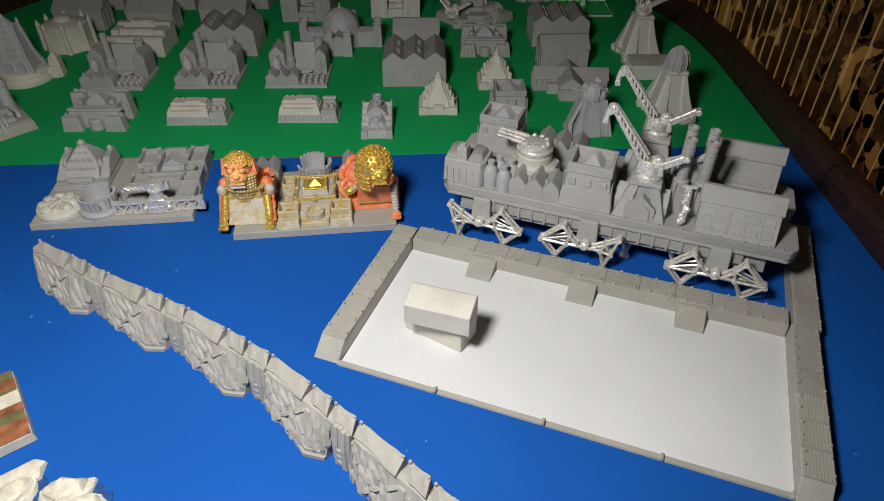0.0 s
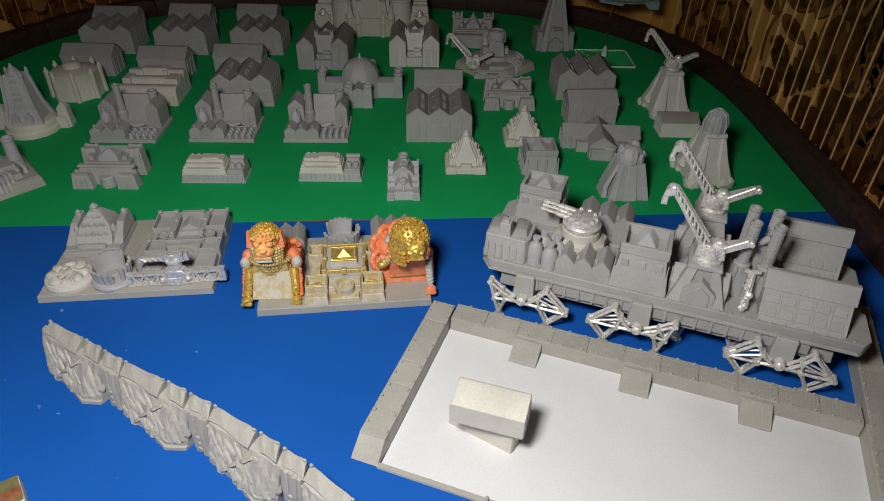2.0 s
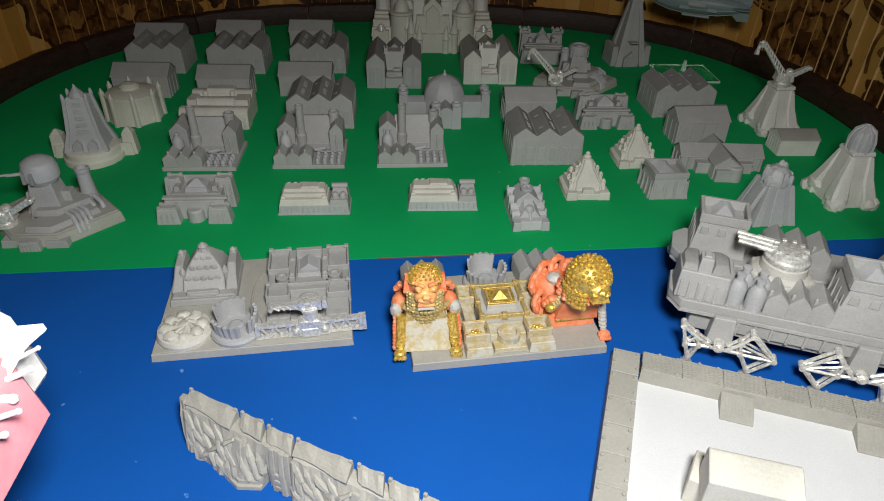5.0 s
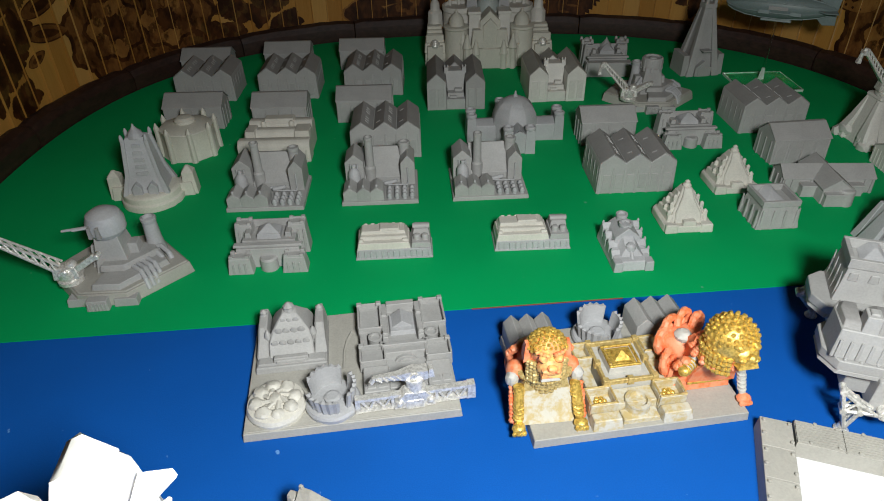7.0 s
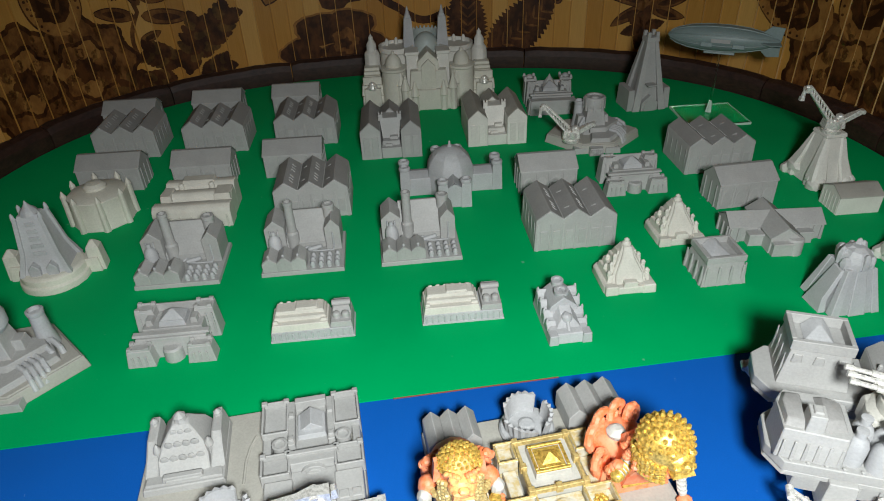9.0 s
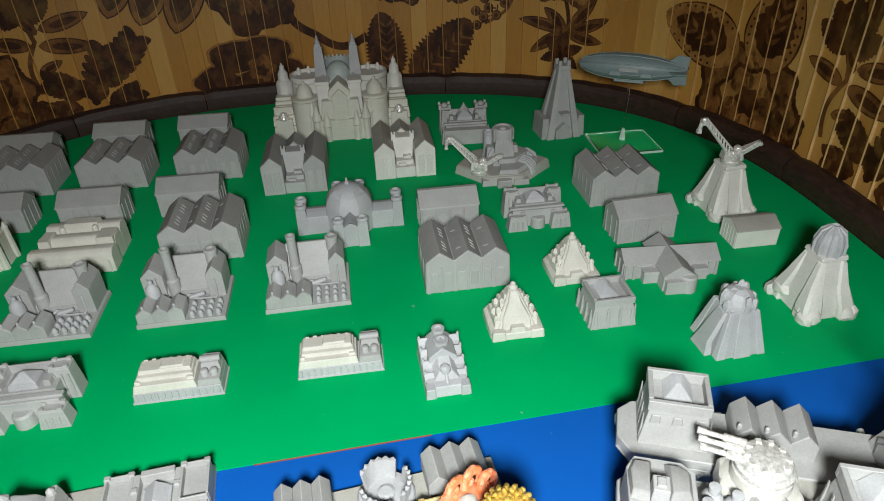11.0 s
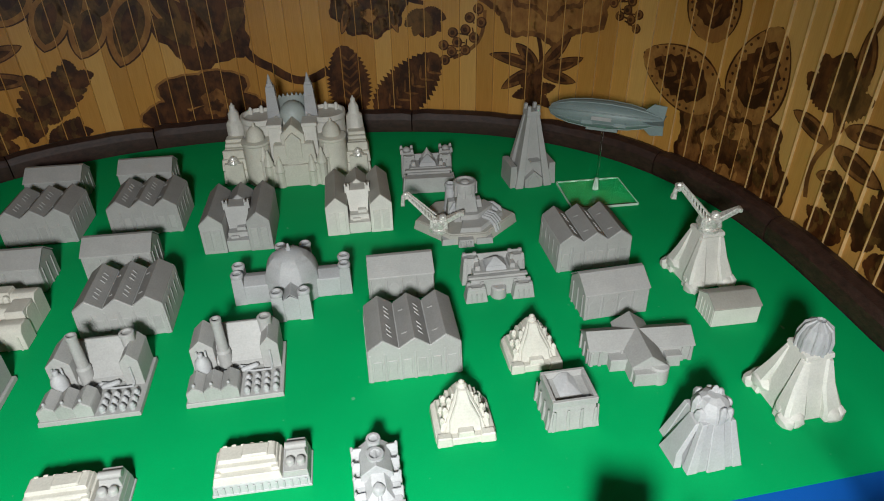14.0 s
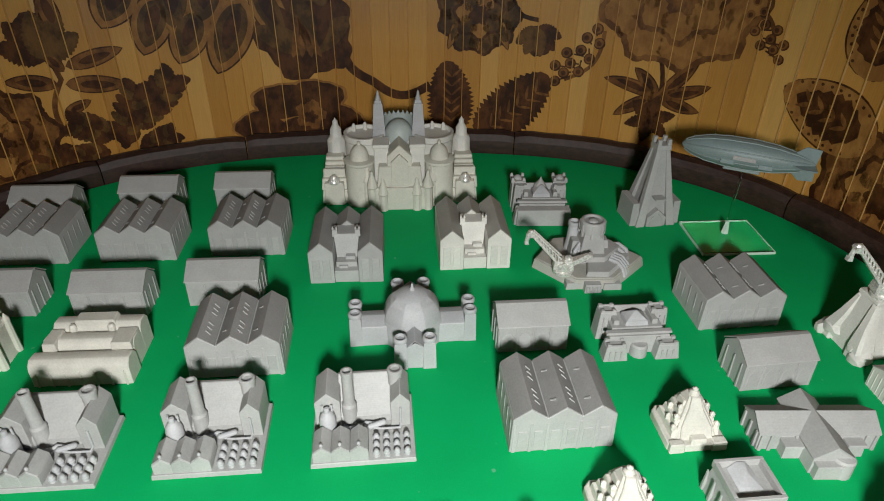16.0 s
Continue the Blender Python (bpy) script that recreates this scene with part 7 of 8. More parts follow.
def crown(x, y, z, turn, label):
    """Disc with three upright curved walls, fluted and open at the gaps."""
    ob = thing("fluted_crown", x, y, z, turn, label, "resin casting", "fluted crown castings")
    bm = new_bm()
    turned(bm, 0, 0, [(12.6, 0), (12.8, 2), (12, 3.2), (10, 3.6)], 26)
    part("disc", bm, LILAC, ob, bev=0)
    for s, (a0, a1, h) in enumerate(((50, 150, 13.5), (178, 276, 11.5), (300, 388, 12.5))):
        bm = new_bm()
        rings = []
        n = 12
        for k in range(n + 1):
            a = radians(a0 + (a1 - a0) * k / n)
            flute = 0.55 if k % 2 else -0.15
            top = h + (0.7 if k % 2 else 0.0) - 1.6 * abs(k / n - 0.5)
            rings.append([(q * math.cos(a), q * math.sin(a), zz) for q, zz in ((8.3, 3.0), (9.8 + flute, 3.0), (11.2 + flute, top), (10.0 - flute * 0.4, top))])
        quads(bm, rings)
        part("fluted_wall", bm, LILAC, ob, bev=0)
    bm = new_bm()
    turned(bm, 0, 0, [(4, 3), (4, 4.6), (2.6, 5.4)], 12)
    part("boss", bm, LILAC, ob, bev=0)


p = on_plate(40, 13, 4.6)
crown(p.x, p.y, p.z, 20, "bluish grey resin fluted crown casting on plate")

p = on_plate(50.5, 5.0, 4.6)
t_big.scale = 0.94, 0.97, 0.80
fort.scale.z = 0.80
kit = thing("crane_casting", p.x, p.y, p.z + 0.0004, PT + 2, "bright metal crane casting laid across the plate", "model crane")
bm = new_bm()
box(bm, -0.2, -0.4, 0, 54.2, 3.2, 1.4, 0.2)
box(bm, -0.2, -0.4, 6.6, 54.2, 3.2, 8.0, 0.2)
box(bm, 50.6, -0.8, 0, 54.6, 3.6, 8.4, 0.3)
box(bm, -0.6, -0.6, 0, 2.0, 3.4, 8.2, 0.3)
for x in (16.5, 36.5):
    box(bm, x - 0.8, -0.5, 0, x + 0.8, 3.3, 8.2, 0.2)
for k in range(4):
    q = k % 2
    for x0 in (2.2, 37.2):
        rod(bm, (x0 + k * 3.4, 0.4, 1.2 if q else 6.9), (x0 + 3.4 + k * 3.4, 0.4, 6.9 if q else 1.2), 0.65, n=6)
part("beam", bm, PEWTER, kit, "lattice beam", bev=0)
bm = new_bm()
box(bm, 0.5, 2.0, 0.6, 53.5, 2.8, 7.2, 0.1)
part("web", bm, GREY, kit, "dull grey inner web", bev=0)
bm = new_bm()
along_y(bm, [(17, 0), (36, 0), (35.5, 4.5), (31.5, 9.6), (22, 9.6), (17.6, 4.5)], -1.6, 4.2)
box(bm, 22, -2.2, 0, 31, 0, 5.0, 0.5)
ball(bm, (19.6, -1.4, 4), 2.0, 1, 10, 6)
ball(bm, (33.6, -1.4, 4), 2.0, 1, 10, 6)
part("pivot", bm, PEWTER, kit, bev=0.3, rough=0.3)
bm = new_bm()
turned(bm, 27, 2.4, [(4.4, 9), (3.9, 10), (3.9, 14), (4.6, 14.6), (4.2, 16)], 14)
part("neck", bm, PEWTER, kit, bev=0)
bm = new_bm()
quads(bm, [[(33, 0.4, 15), (33, 5.4, 15), (33, 5.4, 20), (33, 0.4, 20)], [(25, 0.4, 14.6), (25, 5.2, 14.6), (25, 5.2, 20.4), (25, 0.4, 20.4)],
           [(20, 1.4, 15.4), (20, 4.6, 15.4), (20, 4.6, 18.8), (20, 1.4, 18.8)], [(9, 2.4, 16), (9, 4.2, 16), (9, 4.2, 17.8), (9, 2.4, 17.8)]])
box(bm, 33, 0.8, 15.4, 36.0, 5.0, 19.8, 0.6)
rod(bm, (9.4, 3.2, 17), (7.6, 3.2, 14.6), 1.2)
rod(bm, (26.5, -0.6, 18), (26.5, 6.2, 18), 1.7, n=10)
for k in range(4):
    rod(bm, (10 + k * 2.8, 1.6, 17.6 + k * 0.3), (12.4 + k * 2.8, 1.5, 15.8), 0.5, n=6)
part("jib", bm, PEWTER, kit, bev=0, rough=0.3)

# ---- resin plate with two lion statues ----
QX, QY, QT = -0.124, 0.305, 7.0
plate2 = thing("casting_plate", QX, QY, 0, QT, "flat grey resin plate carrying lion statues and castings", "resin plate", "resin plates")
bm = new_bm()
box(bm, 0, 0, 0, 99, 68, 4.8, 0.4)
part("slab", bm, STONE, plate2, bev=0.3)


def studs(bm, c, r, rings, r0, skip, sy=1.0, sz=1.0, rise=0.13):
    """Rings of pointed studs over a head: skip(q) leaves the face free."""
    for ring, (el, n) in enumerate(rings):
        for k in range(n):
            a = math.tau * (k + 0.5 * (ring % 2)) / n
            ce, se = math.cos(radians(el)), math.sin(radians(el))
            q = c + Vector((r * ce * math.cos(a), r * sy * ce * math.sin(a), r * sz * se))
            if skip(q):
                continue
            ball(bm, q, r0, 1, 7, 4)
            rod(bm, q, q + (q - c) * rise, r0 * 0.8, r0 * 0.45, 6)


def curls(bm, c, axis, n, r, step):
    """A lock of hair: a row of lapped rolls."""
    for k in range(n):
        ball(bm, Vector(c) + Vector(axis) * (k * step), r * (1 - 0.04 * k), 0.9, 8, 5)


def scroll(bm, c, r, ex, ey, rad, a0, sweep, n=14):
    """A rolled lock: a tapering spiral in the plane of ex and ey."""
    c, ex, ey = Vector(c), Vector(ex), Vector(ey)
    last = None
    for k in range(n + 1):
        a = radians(a0 + sweep * k / n)
        q = c + (ex * math.cos(a) + ey * math.sin(a)) * (r * (1 - 0.72 * k / n))
        w = rad * (1 - 0.35 * k / n)
        if last:
            rod(bm, last, q, w, n=8)
        ball(bm, q, w * 1.02, 1, 8, 5)
        last = q


def statue_from(bm, idx, mats, label, x, y, z, turn):
    for f, k in zip(bm.faces, idx):
        f.material_index = k
    me = mesh_from("lion_statue", bm, mats[0], 0, 0.45)
    for m in mats[1:]:
        me.materials.append(m)
    ob = new("lion_statue", me)
    ob.matrix_basis = pose(x, y, z, 0, 0, turn)
    return tagged(ob, label, "lion statue", "painted lion statues")


def ringed_leg(bm, top, foot, r):
    """A foreleg of lapped rings."""
    top, foot = Vector(top), Vector(foot)
    rod(bm, top, foot, r, r * 0.85, 10)
    for k in range(9):
        ball(bm, top.lerp(foot, k / 9), r * 1.14, 0.4, 10, 5)


def paw(bm, foot, r):
    foot = Vector(foot)
    ball(bm, foot + Vector((0, -0.8, -0.4)), r * 1.2, 0.75, 10, 6)
    for k in (-2.1, -0.7, 0.7, 2.1):
        ball(bm, foot + Vector((k, -3.2, -1.3)), 1.15, 1.1, 6, 4)


def lion_gold_chest(x, y, z, turn):
    bm, idx = new_bm(), []

    def paint(k):
        idx.extend([k] * (len(bm.faces) - len(idx)))
    c = Vector((-1.0, 14.5, 33.5))
    # orange back, haunches, ears, beard and outer forelegs
    ball(bm, (0, 33, 10), 11.5, 1.0, 16, 10, 1.05, 1.1)
    ball(bm, (-0.5, 25, 18), 10.5, 1.0, 16, 10)
    ball(bm, c + Vector((0, 2.4, -0.8)), 9.0, 1.1, 18, 12, 1.02, 0.9)
    for s in (-1, 1):
        ball(bm, (s * 12.5 - 0.5, 19, 19), 4.6, 1.2, 12, 8, 0.85, 1.0)
        scroll(bm, (s * 13, 30, 12), 5.6, (0, 1, 0), (0, 0, 1), 1.9, 200, 420)
        curls(bm, (s * 15.8, 5.5, 2.4), (0.0, 0.55, 0.84), 9, 1.7, 1.75)
        box(bm, s * 8.8 - 1.5 - 1.0, 11.5, 31, s * 8.8 + 1.5 - 1.0, 17, 40, 0.9, 1.6)
    for k in range(6):
        curls(bm, (12 - 1.2 * k, 27 + 2.0 * k, 24 - 1.6 * k), (0.5, 0.35, -0.8), 3, 2.1, 2.0)
        curls(bm, (-12 + 1.2 * k, 27 + 2.0 * k, 24 - 1.6 * k), (-0.5, 0.35, -0.8), 3, 2.1, 2.0)
    paint(0)
    # bare pale upper arms and lips
    for s in (-1, 1):
        ball(bm, (s * 14.4 - 0.4, 15.5, 17.5), 3.1, 1.3, 10, 7)
    box(bm, c.x - 4.2, c.y - 10.4, c.z - 7.2, c.x + 4.2, c.y - 5, c.z - 5.2, 0.8)
    paint(3)
    # brushed mask: brow, muzzle, eyes, studs
    ball(bm, c + Vector((0, -1.2, 2.6)), 7.6, 1.0, 18, 12, 1.0, 0.85)
    ball(bm, c + Vector((0, -7.0, -1.5)), 5.0, 0.9, 14, 8, 1.1, 0.9)
    ball(bm, c + Vector((0, -10.9, 0.6)), 1.8, 0.8, 8, 5, 1.3, 1.0)
    box(bm, c.x - 4.2, c.y - 11.2, c.z - 4.6, c.x + 4.2, c.y - 6, c.z - 2.4, 0.7)
    for s in (-1, 1):
        ball(bm, c + Vector((s * 3.3, -8.0, 3.2)), 1.9, 1, 10, 6)
        curls(bm, c + Vector((s * 1.8, -8.4, 5.6)), (s * 0.9, 0.3, 0.25), 4, 1.1, 1.5)
        ball(bm, c + Vector((s * 2.6, -10.4, -1.4)), 1.7, 0.8, 8, 5)
    paint(4)
    studs(bm, c + Vector((0, 0.2, 1.8)), 8.5, ((84, 3), (72, 8), (60, 13), (48, 17), (37, 20), (26, 22), (15, 24)), 1.05, lambda q: q.y < c.y - 5.6 and q.z < c.z + 6.0, 0.88, 1.0, 0.09)
    # gold ringed forelegs with paws
    for s in (-1, 1):
        ringed_leg(bm, (s * 12.4, 11.5, 16), (s * 13.6, 3.2, 3.4), 2.3)
        paw(bm, (s * 13.8, 1.8, 2.4), 2.6)
    paint(1)
    # dull gold beard and bib hung with beads, over a sheet that slopes down to the slab
    for k in range(11):
        a = radians(205 + 130 * k / 10)
        curls(bm, (c.x + 8.8 * math.cos(a), c.y + 0.5 + 6.8 * math.sin(a), 31), (0.0, -0.12, -1), 6, 1.5, 1.8)
    for row in range(4):
        n = 15 - 2 * row
        for k in range(n):
            a = radians(198 + 144 * k / (n - 1))
            ball(bm, (c.x * 0.6 + (11.4 - 1.5 * row) * math.cos(a), 18.2 + (9.4 - 0.4 * row) * math.sin(a), 20.8 - 2.3 * row), 1.5, 1, 7, 4)
    quads(bm, [[(-11, 10.5, 14), (10, 10.5, 14), (10, 22, 14), (-11, 22, 14)], [(-10, 11.5, 18), (9, 11.5, 18), (9, 22, 20), (-10, 22, 20)], [(-8, 13.5, 23), (7, 13.5, 23), (7, 22, 23), (-8, 22, 23)]])
    paint(2)
    quads(bm, [[(-11.6, 3.8, 0.2), (11.5, 3.8, 0.2), (11.5, 20, 0.2), (-11.6, 20, 0.2)], [(-11.2, 7.0, 5.6), (11.2, 7.0, 5.6), (11.2, 20, 5), (-11.2, 20, 5)], [(-10.4, 10.8, 15), (10.2, 10.8, 15), (10.2, 21, 15), (-10.4, 21, 15)]])
    paint(5)
    return statue_from(bm, idx, (ORANGE, GOLD, ANTIQUE, STONEWHITE, ORANGEGOLD, GOLDWASH), "orange and gold painted lion statue with gold chest", x, y, z, turn)


def lion_studded(x, y, z, turn):
    bm, idx = new_bm(), []

    def paint(k):
        idx.extend([k] * (len(bm.faces) - len(idx)))
    c = Vector((3.0, 6.5, 35.5))
    # orange seat, breast, rolled mane and tail locks
    box(bm, -15, 11, 0.1, 13, 37, 8, 1)
    quads(bm, [[(-9, 10.5, 6), (13, 9.5, 6), (13, 30, 6), (-9, 30, 6)], [(-8.5, 8.5, 14), (12, 8, 14), (12, 28, 14), (-8, 28, 14)], [(-5, 4, 27), (10, 3, 27), (10, 20, 27), (-5, 20, 27)]])
    ball(bm, (-4, 29, 12), 10.5, 1.0, 16, 10, 1.15, 0.95)
    for k, (cx, cy, cz, r) in enumerate(((-13.5, 31, 14, 6.2), (-9, 35, 17, 6.6), (-2, 37, 18.5, 6.4), (-14.5, 22, 9, 5.6), (4, 35, 18, 5.8))):
        scroll(bm, (cx, cy - 2, cz + 3), r, (0.8, 0.5, 0.1), (-0.15, 0.25, 0.95), 2.1, 215 + 12 * k, -470)
    for k in range(6):
        a = radians(100 + 26 * k)
        curls(bm, (c.x + 8.5 * math.cos(a), c.y + 4 + 8 * math.sin(a), 30), (0.45 * math.cos(a), 0.45 * math.sin(a), -0.75), 5, 2.1, 2.0)
    for k in range(4):
        rod(bm, (-16.5, 13.5 + 2.2 * k, 1), (-15.2, 15 + 2.2 * k, 12), 1.4, 1.1, 7)
    curls(bm, (-12, 11.2, 19.5), (-0.6, 0.2, -0.8), 3, 2.6, 2.2)
    paw(bm, (14.6, 1.8, 2.2), 2.7)
    rod(bm, (15.8, 6, 3), (15.0, 14, 17), 1.3, 2.0, 8)
    ball(bm, (13.2, 15, 18), 4.0, 1.25, 12, 8)
    for k in range(9):
        a = radians(215 + 130 * k / 8)
        curls(bm, (c.x + 2 + 8.0 * math.cos(a), c.y - 1 + 7.2 * math.sin(a), 29), (0, -0.1, -1), 3, 1.4, 1.8)
    paint(0)
    # pale patches among the locks and on the raised foreleg
    ball(bm, (-6.5, 26, 20.5), 4.2, 0.8, 12, 7)
    rod(bm, (-7.0, 12.5, 19), (-12.5, 9.0, 16.5), 2.8, 2.5, 12)
    ringed_leg(bm, (13.4, 9.5, 19), (14.5, 3.2, 3.4), 2.0)
    paint(3)
    # gold studded head turned aside, muzzle, collar of beads, raised paw
    ball(bm, c, 10.2, 1.05, 20, 12, 1.08, 1.0)
    ball(bm, c + Vector((2.4, -7.2, -2.4)), 5.6, 0.9, 14, 8, 1.1, 1.0)
    box(bm, c.x - 2, c.y - 13, c.z - 6.6, c.x + 6.8, c.y - 6, c.z - 4.2, 0.7)
    ball(bm, c + Vector((2.6, -12.2, -0.4)), 1.9, 0.8, 8, 5, 1.3, 1.0)
    for s in (-1, 1):
        ball(bm, c + Vector((2.2 + s * 3.5, -8.8, 2.4)), 2.0, 1, 10, 6)
        ball(bm, c + Vector((2.4 + s * 3.0, -11.4, -2.4)), 1.8, 0.8, 8, 5)
    studs(bm, c, 10.6, ((84, 4), (70, 9), (57, 13), (44, 16), (32, 19), (20, 21), (8, 22), (-4, 22), (-16, 20)), 1.0, lambda q: q.y < c.y - 6.4 and q.z < c.z + 3.4, 1.0, 1.05, 0.07)
    for k in range(12):
        a = radians(130 + 120 * k / 11)
        for row in range(4):
            ball(bm, (c.x - 0.5 + (10.4 - 0.3 * row) * math.cos(a), c.y + 0.5 + 9.6 * math.sin(a), 31 - 2.6 * row), 1.5, 1, 7, 4)
    for k in range(4):
        rod(bm, (-8.6 - 1.2 * k, 11.5 - 0.8 * k, 18.4 - 0.5 * k), (-9.2 - 1.2 * k, 11.2 - 0.8 * k, 18.2 - 0.5 * k), 3.1, 3.1, 12)
    ball(bm, (-13.2, 8.6, 16.2), 2.7, 1, 12, 8)
    box(bm, -9, 9.9, 5.2, 12, 10.6, 6.2, 0.2)
    paint(1)
    return statue_from(bm, idx, (ORANGE, GOLD, ANTIQUE, STONEWHITE), "orange and gold painted lion statue with studded mane", x, y, z, turn)


p = on_plate(8.5, 5, 4.8, QX, QY, QT)
lion_gold_chest(p.x, p.y, 0.0049, QT - 3)
p = on_plate(84.5, 6, 4.8, QX, QY, QT)
lion_studded(p.x, p.y, 0.0049, QT)

p = on_plate(26, 0.5, 4.8, QX, QY, QT)
pal = thing("palace_casting", p.x, p.y, p.z, QT, "gold-washed grey resin palace casting on plate", "model palace")


def gilt_tray(x0, y0, x1, y1, h, fl, name="open_tower"):
    """An open-topped tower with a dull gold rim."""
    bm = new_bm()
    tray(bm, x0, y0, x1, y1, h, fl, 1.3, 0.3)
    o = part(name, bm, GOLDWASH, pal, bev=0.3)
    bm = new_bm()
    for a, b, c_, d in ((x0, y0, x1, y0 + 1.3), (x0, y1 - 1.3, x1, y1), (x0, y0 + 1.3, x0 + 1.3, y1 - 1.3), (x1 - 1.3, y0 + 1.3, x1, y1 - 1.3)):
        box(bm, a + 0.15, b + 0.1, h, c_ - 0.15, d - 0.1, h + 0.6, 0.15)
    part("gilt_rim", bm, ANTIQUE, o, "dull gold painted rim", bev=0.15)
    return o


for x0 in (1, 33):
    o = gilt_tray(x0, 7.5, x0 + 13, 18.5, 8.2, 4.2)
    bm = new_bm()
    for k in range(6):
        a = math.tau * k / 6
        ball(bm, (x0 + 6.5 + 2.1 * math.cos(a), 13 + 1.8 * math.sin(a), 4.6), 1.15, 0.8, 8, 5)
    ball(bm, (x0 + 6.5, 13, 5.0), 1.3, 0.8, 8, 5)
    part("gilt_rosette", bm, GOLD, o, "small gold rosette", bev=0)
    bm = new_bm()
    box(bm, x0 - 0.5, 0, 0, x0 + 13.5, 8, 5.0, 0.8, 1.6)
    o = part("front_terrace", bm, GOLDWASH, pal, bev=0.35)
    for k in (0, 1):
        bm = new_bm()
        quads(bm, [[(x0 + 1.4 + k * 5.6, 0.2, 0.6), (x0 + 5.6 + k * 5.6, 0.2, 0.6), (x0 + 5.6 + k * 5.6, 1.2, 0.6), (x0 + 1.4 + k * 5.6, 1.2, 0.6)],
                   [(x0 + 1.8 + k * 5.6, 1.2, 4.0), (x0 + 5.2 + k * 5.6, 1.2, 4.0), (x0 + 5.2 + k * 5.6, 2.2, 4.0), (x0 + 1.8 + k * 5.6, 2.2, 4.0)]])
        part("panel", bm, GOLDWASH, o, bev=0.25)
for x0 in (2, 36):
    gilt_tray(x0, 34, x0 + 9, 45, 10.4, 7.0)
    bm = new_bm()
    box(bm, x0 + 1.5, 18, 0, x0 + 7.5, 34, 5.6, 0.3)
    part("side_court", bm, GOLDWASH, pal, bev=0.3)
bm = new_bm()
box(bm, 11, 18.5, 0, 36, 45, 8.0, 0.3)
o = part("upper_court", bm, STONEWHITE, pal, bev=0.3)
bm = new_bm()
for a, b, c_, d in ((11, 18.5, 36, 20.3), (11, 43.4, 36, 45.2), (11, 20.3, 12.8, 43.4), (34.2, 20.3, 36, 43.4)):
    box(bm, a, b, 7.8, c_, d, 10.2, 0.2)
for tx, ty in ((11.9, 19.4), (35.1, 19.4), (11.9, 44.2), (35.1, 44.2), (23.5, 19.2), (11.9, 31), (35.1, 31)):
    box(bm, tx - 1.5, ty - 1.5, 7.5, tx + 1.5, ty + 1.5, 11.2, 0.2)
part("gilt_parapet", bm, ANTIQUE, o, "dull gold painted parapet", bev=0.2)
bm = new_bm()
box(bm, 15.5, 25, 7.8, 31.5, 40, 11.2, 0.4)
b2 = part("roof_block", bm, STONEWHITE, pal, bev=0.3)
bm = new_bm()
for a, b, c_, d in ((15.9, 25.4, 31.1, 26.8), (15.9, 38.2, 31.1, 39.6), (15.9, 26.8, 17.3, 38.2), (29.7, 26.8, 31.1, 38.2)):
    box(bm, a, b, 11.2, c_, d, 12.3, 0.15)
part("gilt_frame", bm, GOLD, b2, "raised gold frame", bev=0.2)
bm = new_bm()
prism(bm, [(18.8, 28.4), (28.2, 28.4), (28.2, 36.6), (18.8, 36.6)], 11.1, 15.0, 0.08)
prism(bm, [(17.6, 27.2), (29.4, 27.2), (29.4, 37.8), (17.6, 37.8)], 11.0, 11.7, 0.97)
part("gilt_roof", bm, GOLD, b2, "gold pyramid roof", bev=0.1, smooth=False)
bm = new_bm()
box(bm, 14, 9, 0, 33, 18.6, 5.6, 0.4)
box(bm, 15, 2, 0, 32, 9, 2.6, 0.4)
part("middle_range", bm, GOLDWASH, pal, bev=0.3)
bm = new_bm()
turned(bm, 23.5, 9.5, [(6.0, 0), (5.6, 5.6), (5.9, 6.2), (5.7, 7.2), (4.2, 7.3), (3.9, 5.6), (1, 5.4)], 20)
part("rotunda", bm, GOLDWASH, pal, bev=0)

for x0, n, w, d, y0 in ((1, 3, 8, 17, 50), (66, 3, 9, 18, 52)):
    p = on_plate(x0, y0, 4.8, QX, QY, QT)
    ob = thing("saw_roof_block", p.x, p.y, p.z, QT, "grey resin saw-roofed block casting on plate", "resin casting", "saw-roofed castings")
    for k in range(n):
        bm = new_bm()
        gabled(bm, k * w, (k + 1) * w, 0, d, 0, 9.5, 14)
        part("gable", bm, GREY, ob, bev=0.3)
p = on_plate(48, 58, 4.8, QX, QY, QT)
crown(p.x, p.y, p.z, 10, "bluish grey resin fluted crown casting behind palace")

# ---- things at the near left corner ----
card = thing("boxed_kit", -0.2165, 0.1548, 0, 38, "flat russet and olive printed card box", "card box")
bm = new_bm()
box(bm, -60, -20, 0, 40, 24, 6, 0.3)
part("box_body", bm, PALECARD, card, bev=0.5, rough=0.4)
for k, (m, y0, y1, cut) in enumerate(((BRICKRED, -19.6, -13.5, 0.3), (BRICKRED, -13.5, -9, 0.0), (OLIVECARD, -9, -4, 0.2), (BRICKRED, -4, 1.0, 0.0), (PALECARD, 1.0, 9.5, 0.1), (OLIVECARD, 9.5, 11.5, 0.2), (BRICKRED, 11.5, 18, 0.1), (OLIVECARD, 18, 23.8, 0.2))):
    bm = new_bm()
    box(bm, -58, y0, 6, 39.6 - cut, y1, 6.3 + 0.05 * (k % 2))
    part("printed_band", bm, m, card, bev=0)
isle = thing("rock_islet", -0.1601, 0.1310, 0, 38, "white rocky islet casting with blue wash", "model rocks")
rnd = random.Random(21)


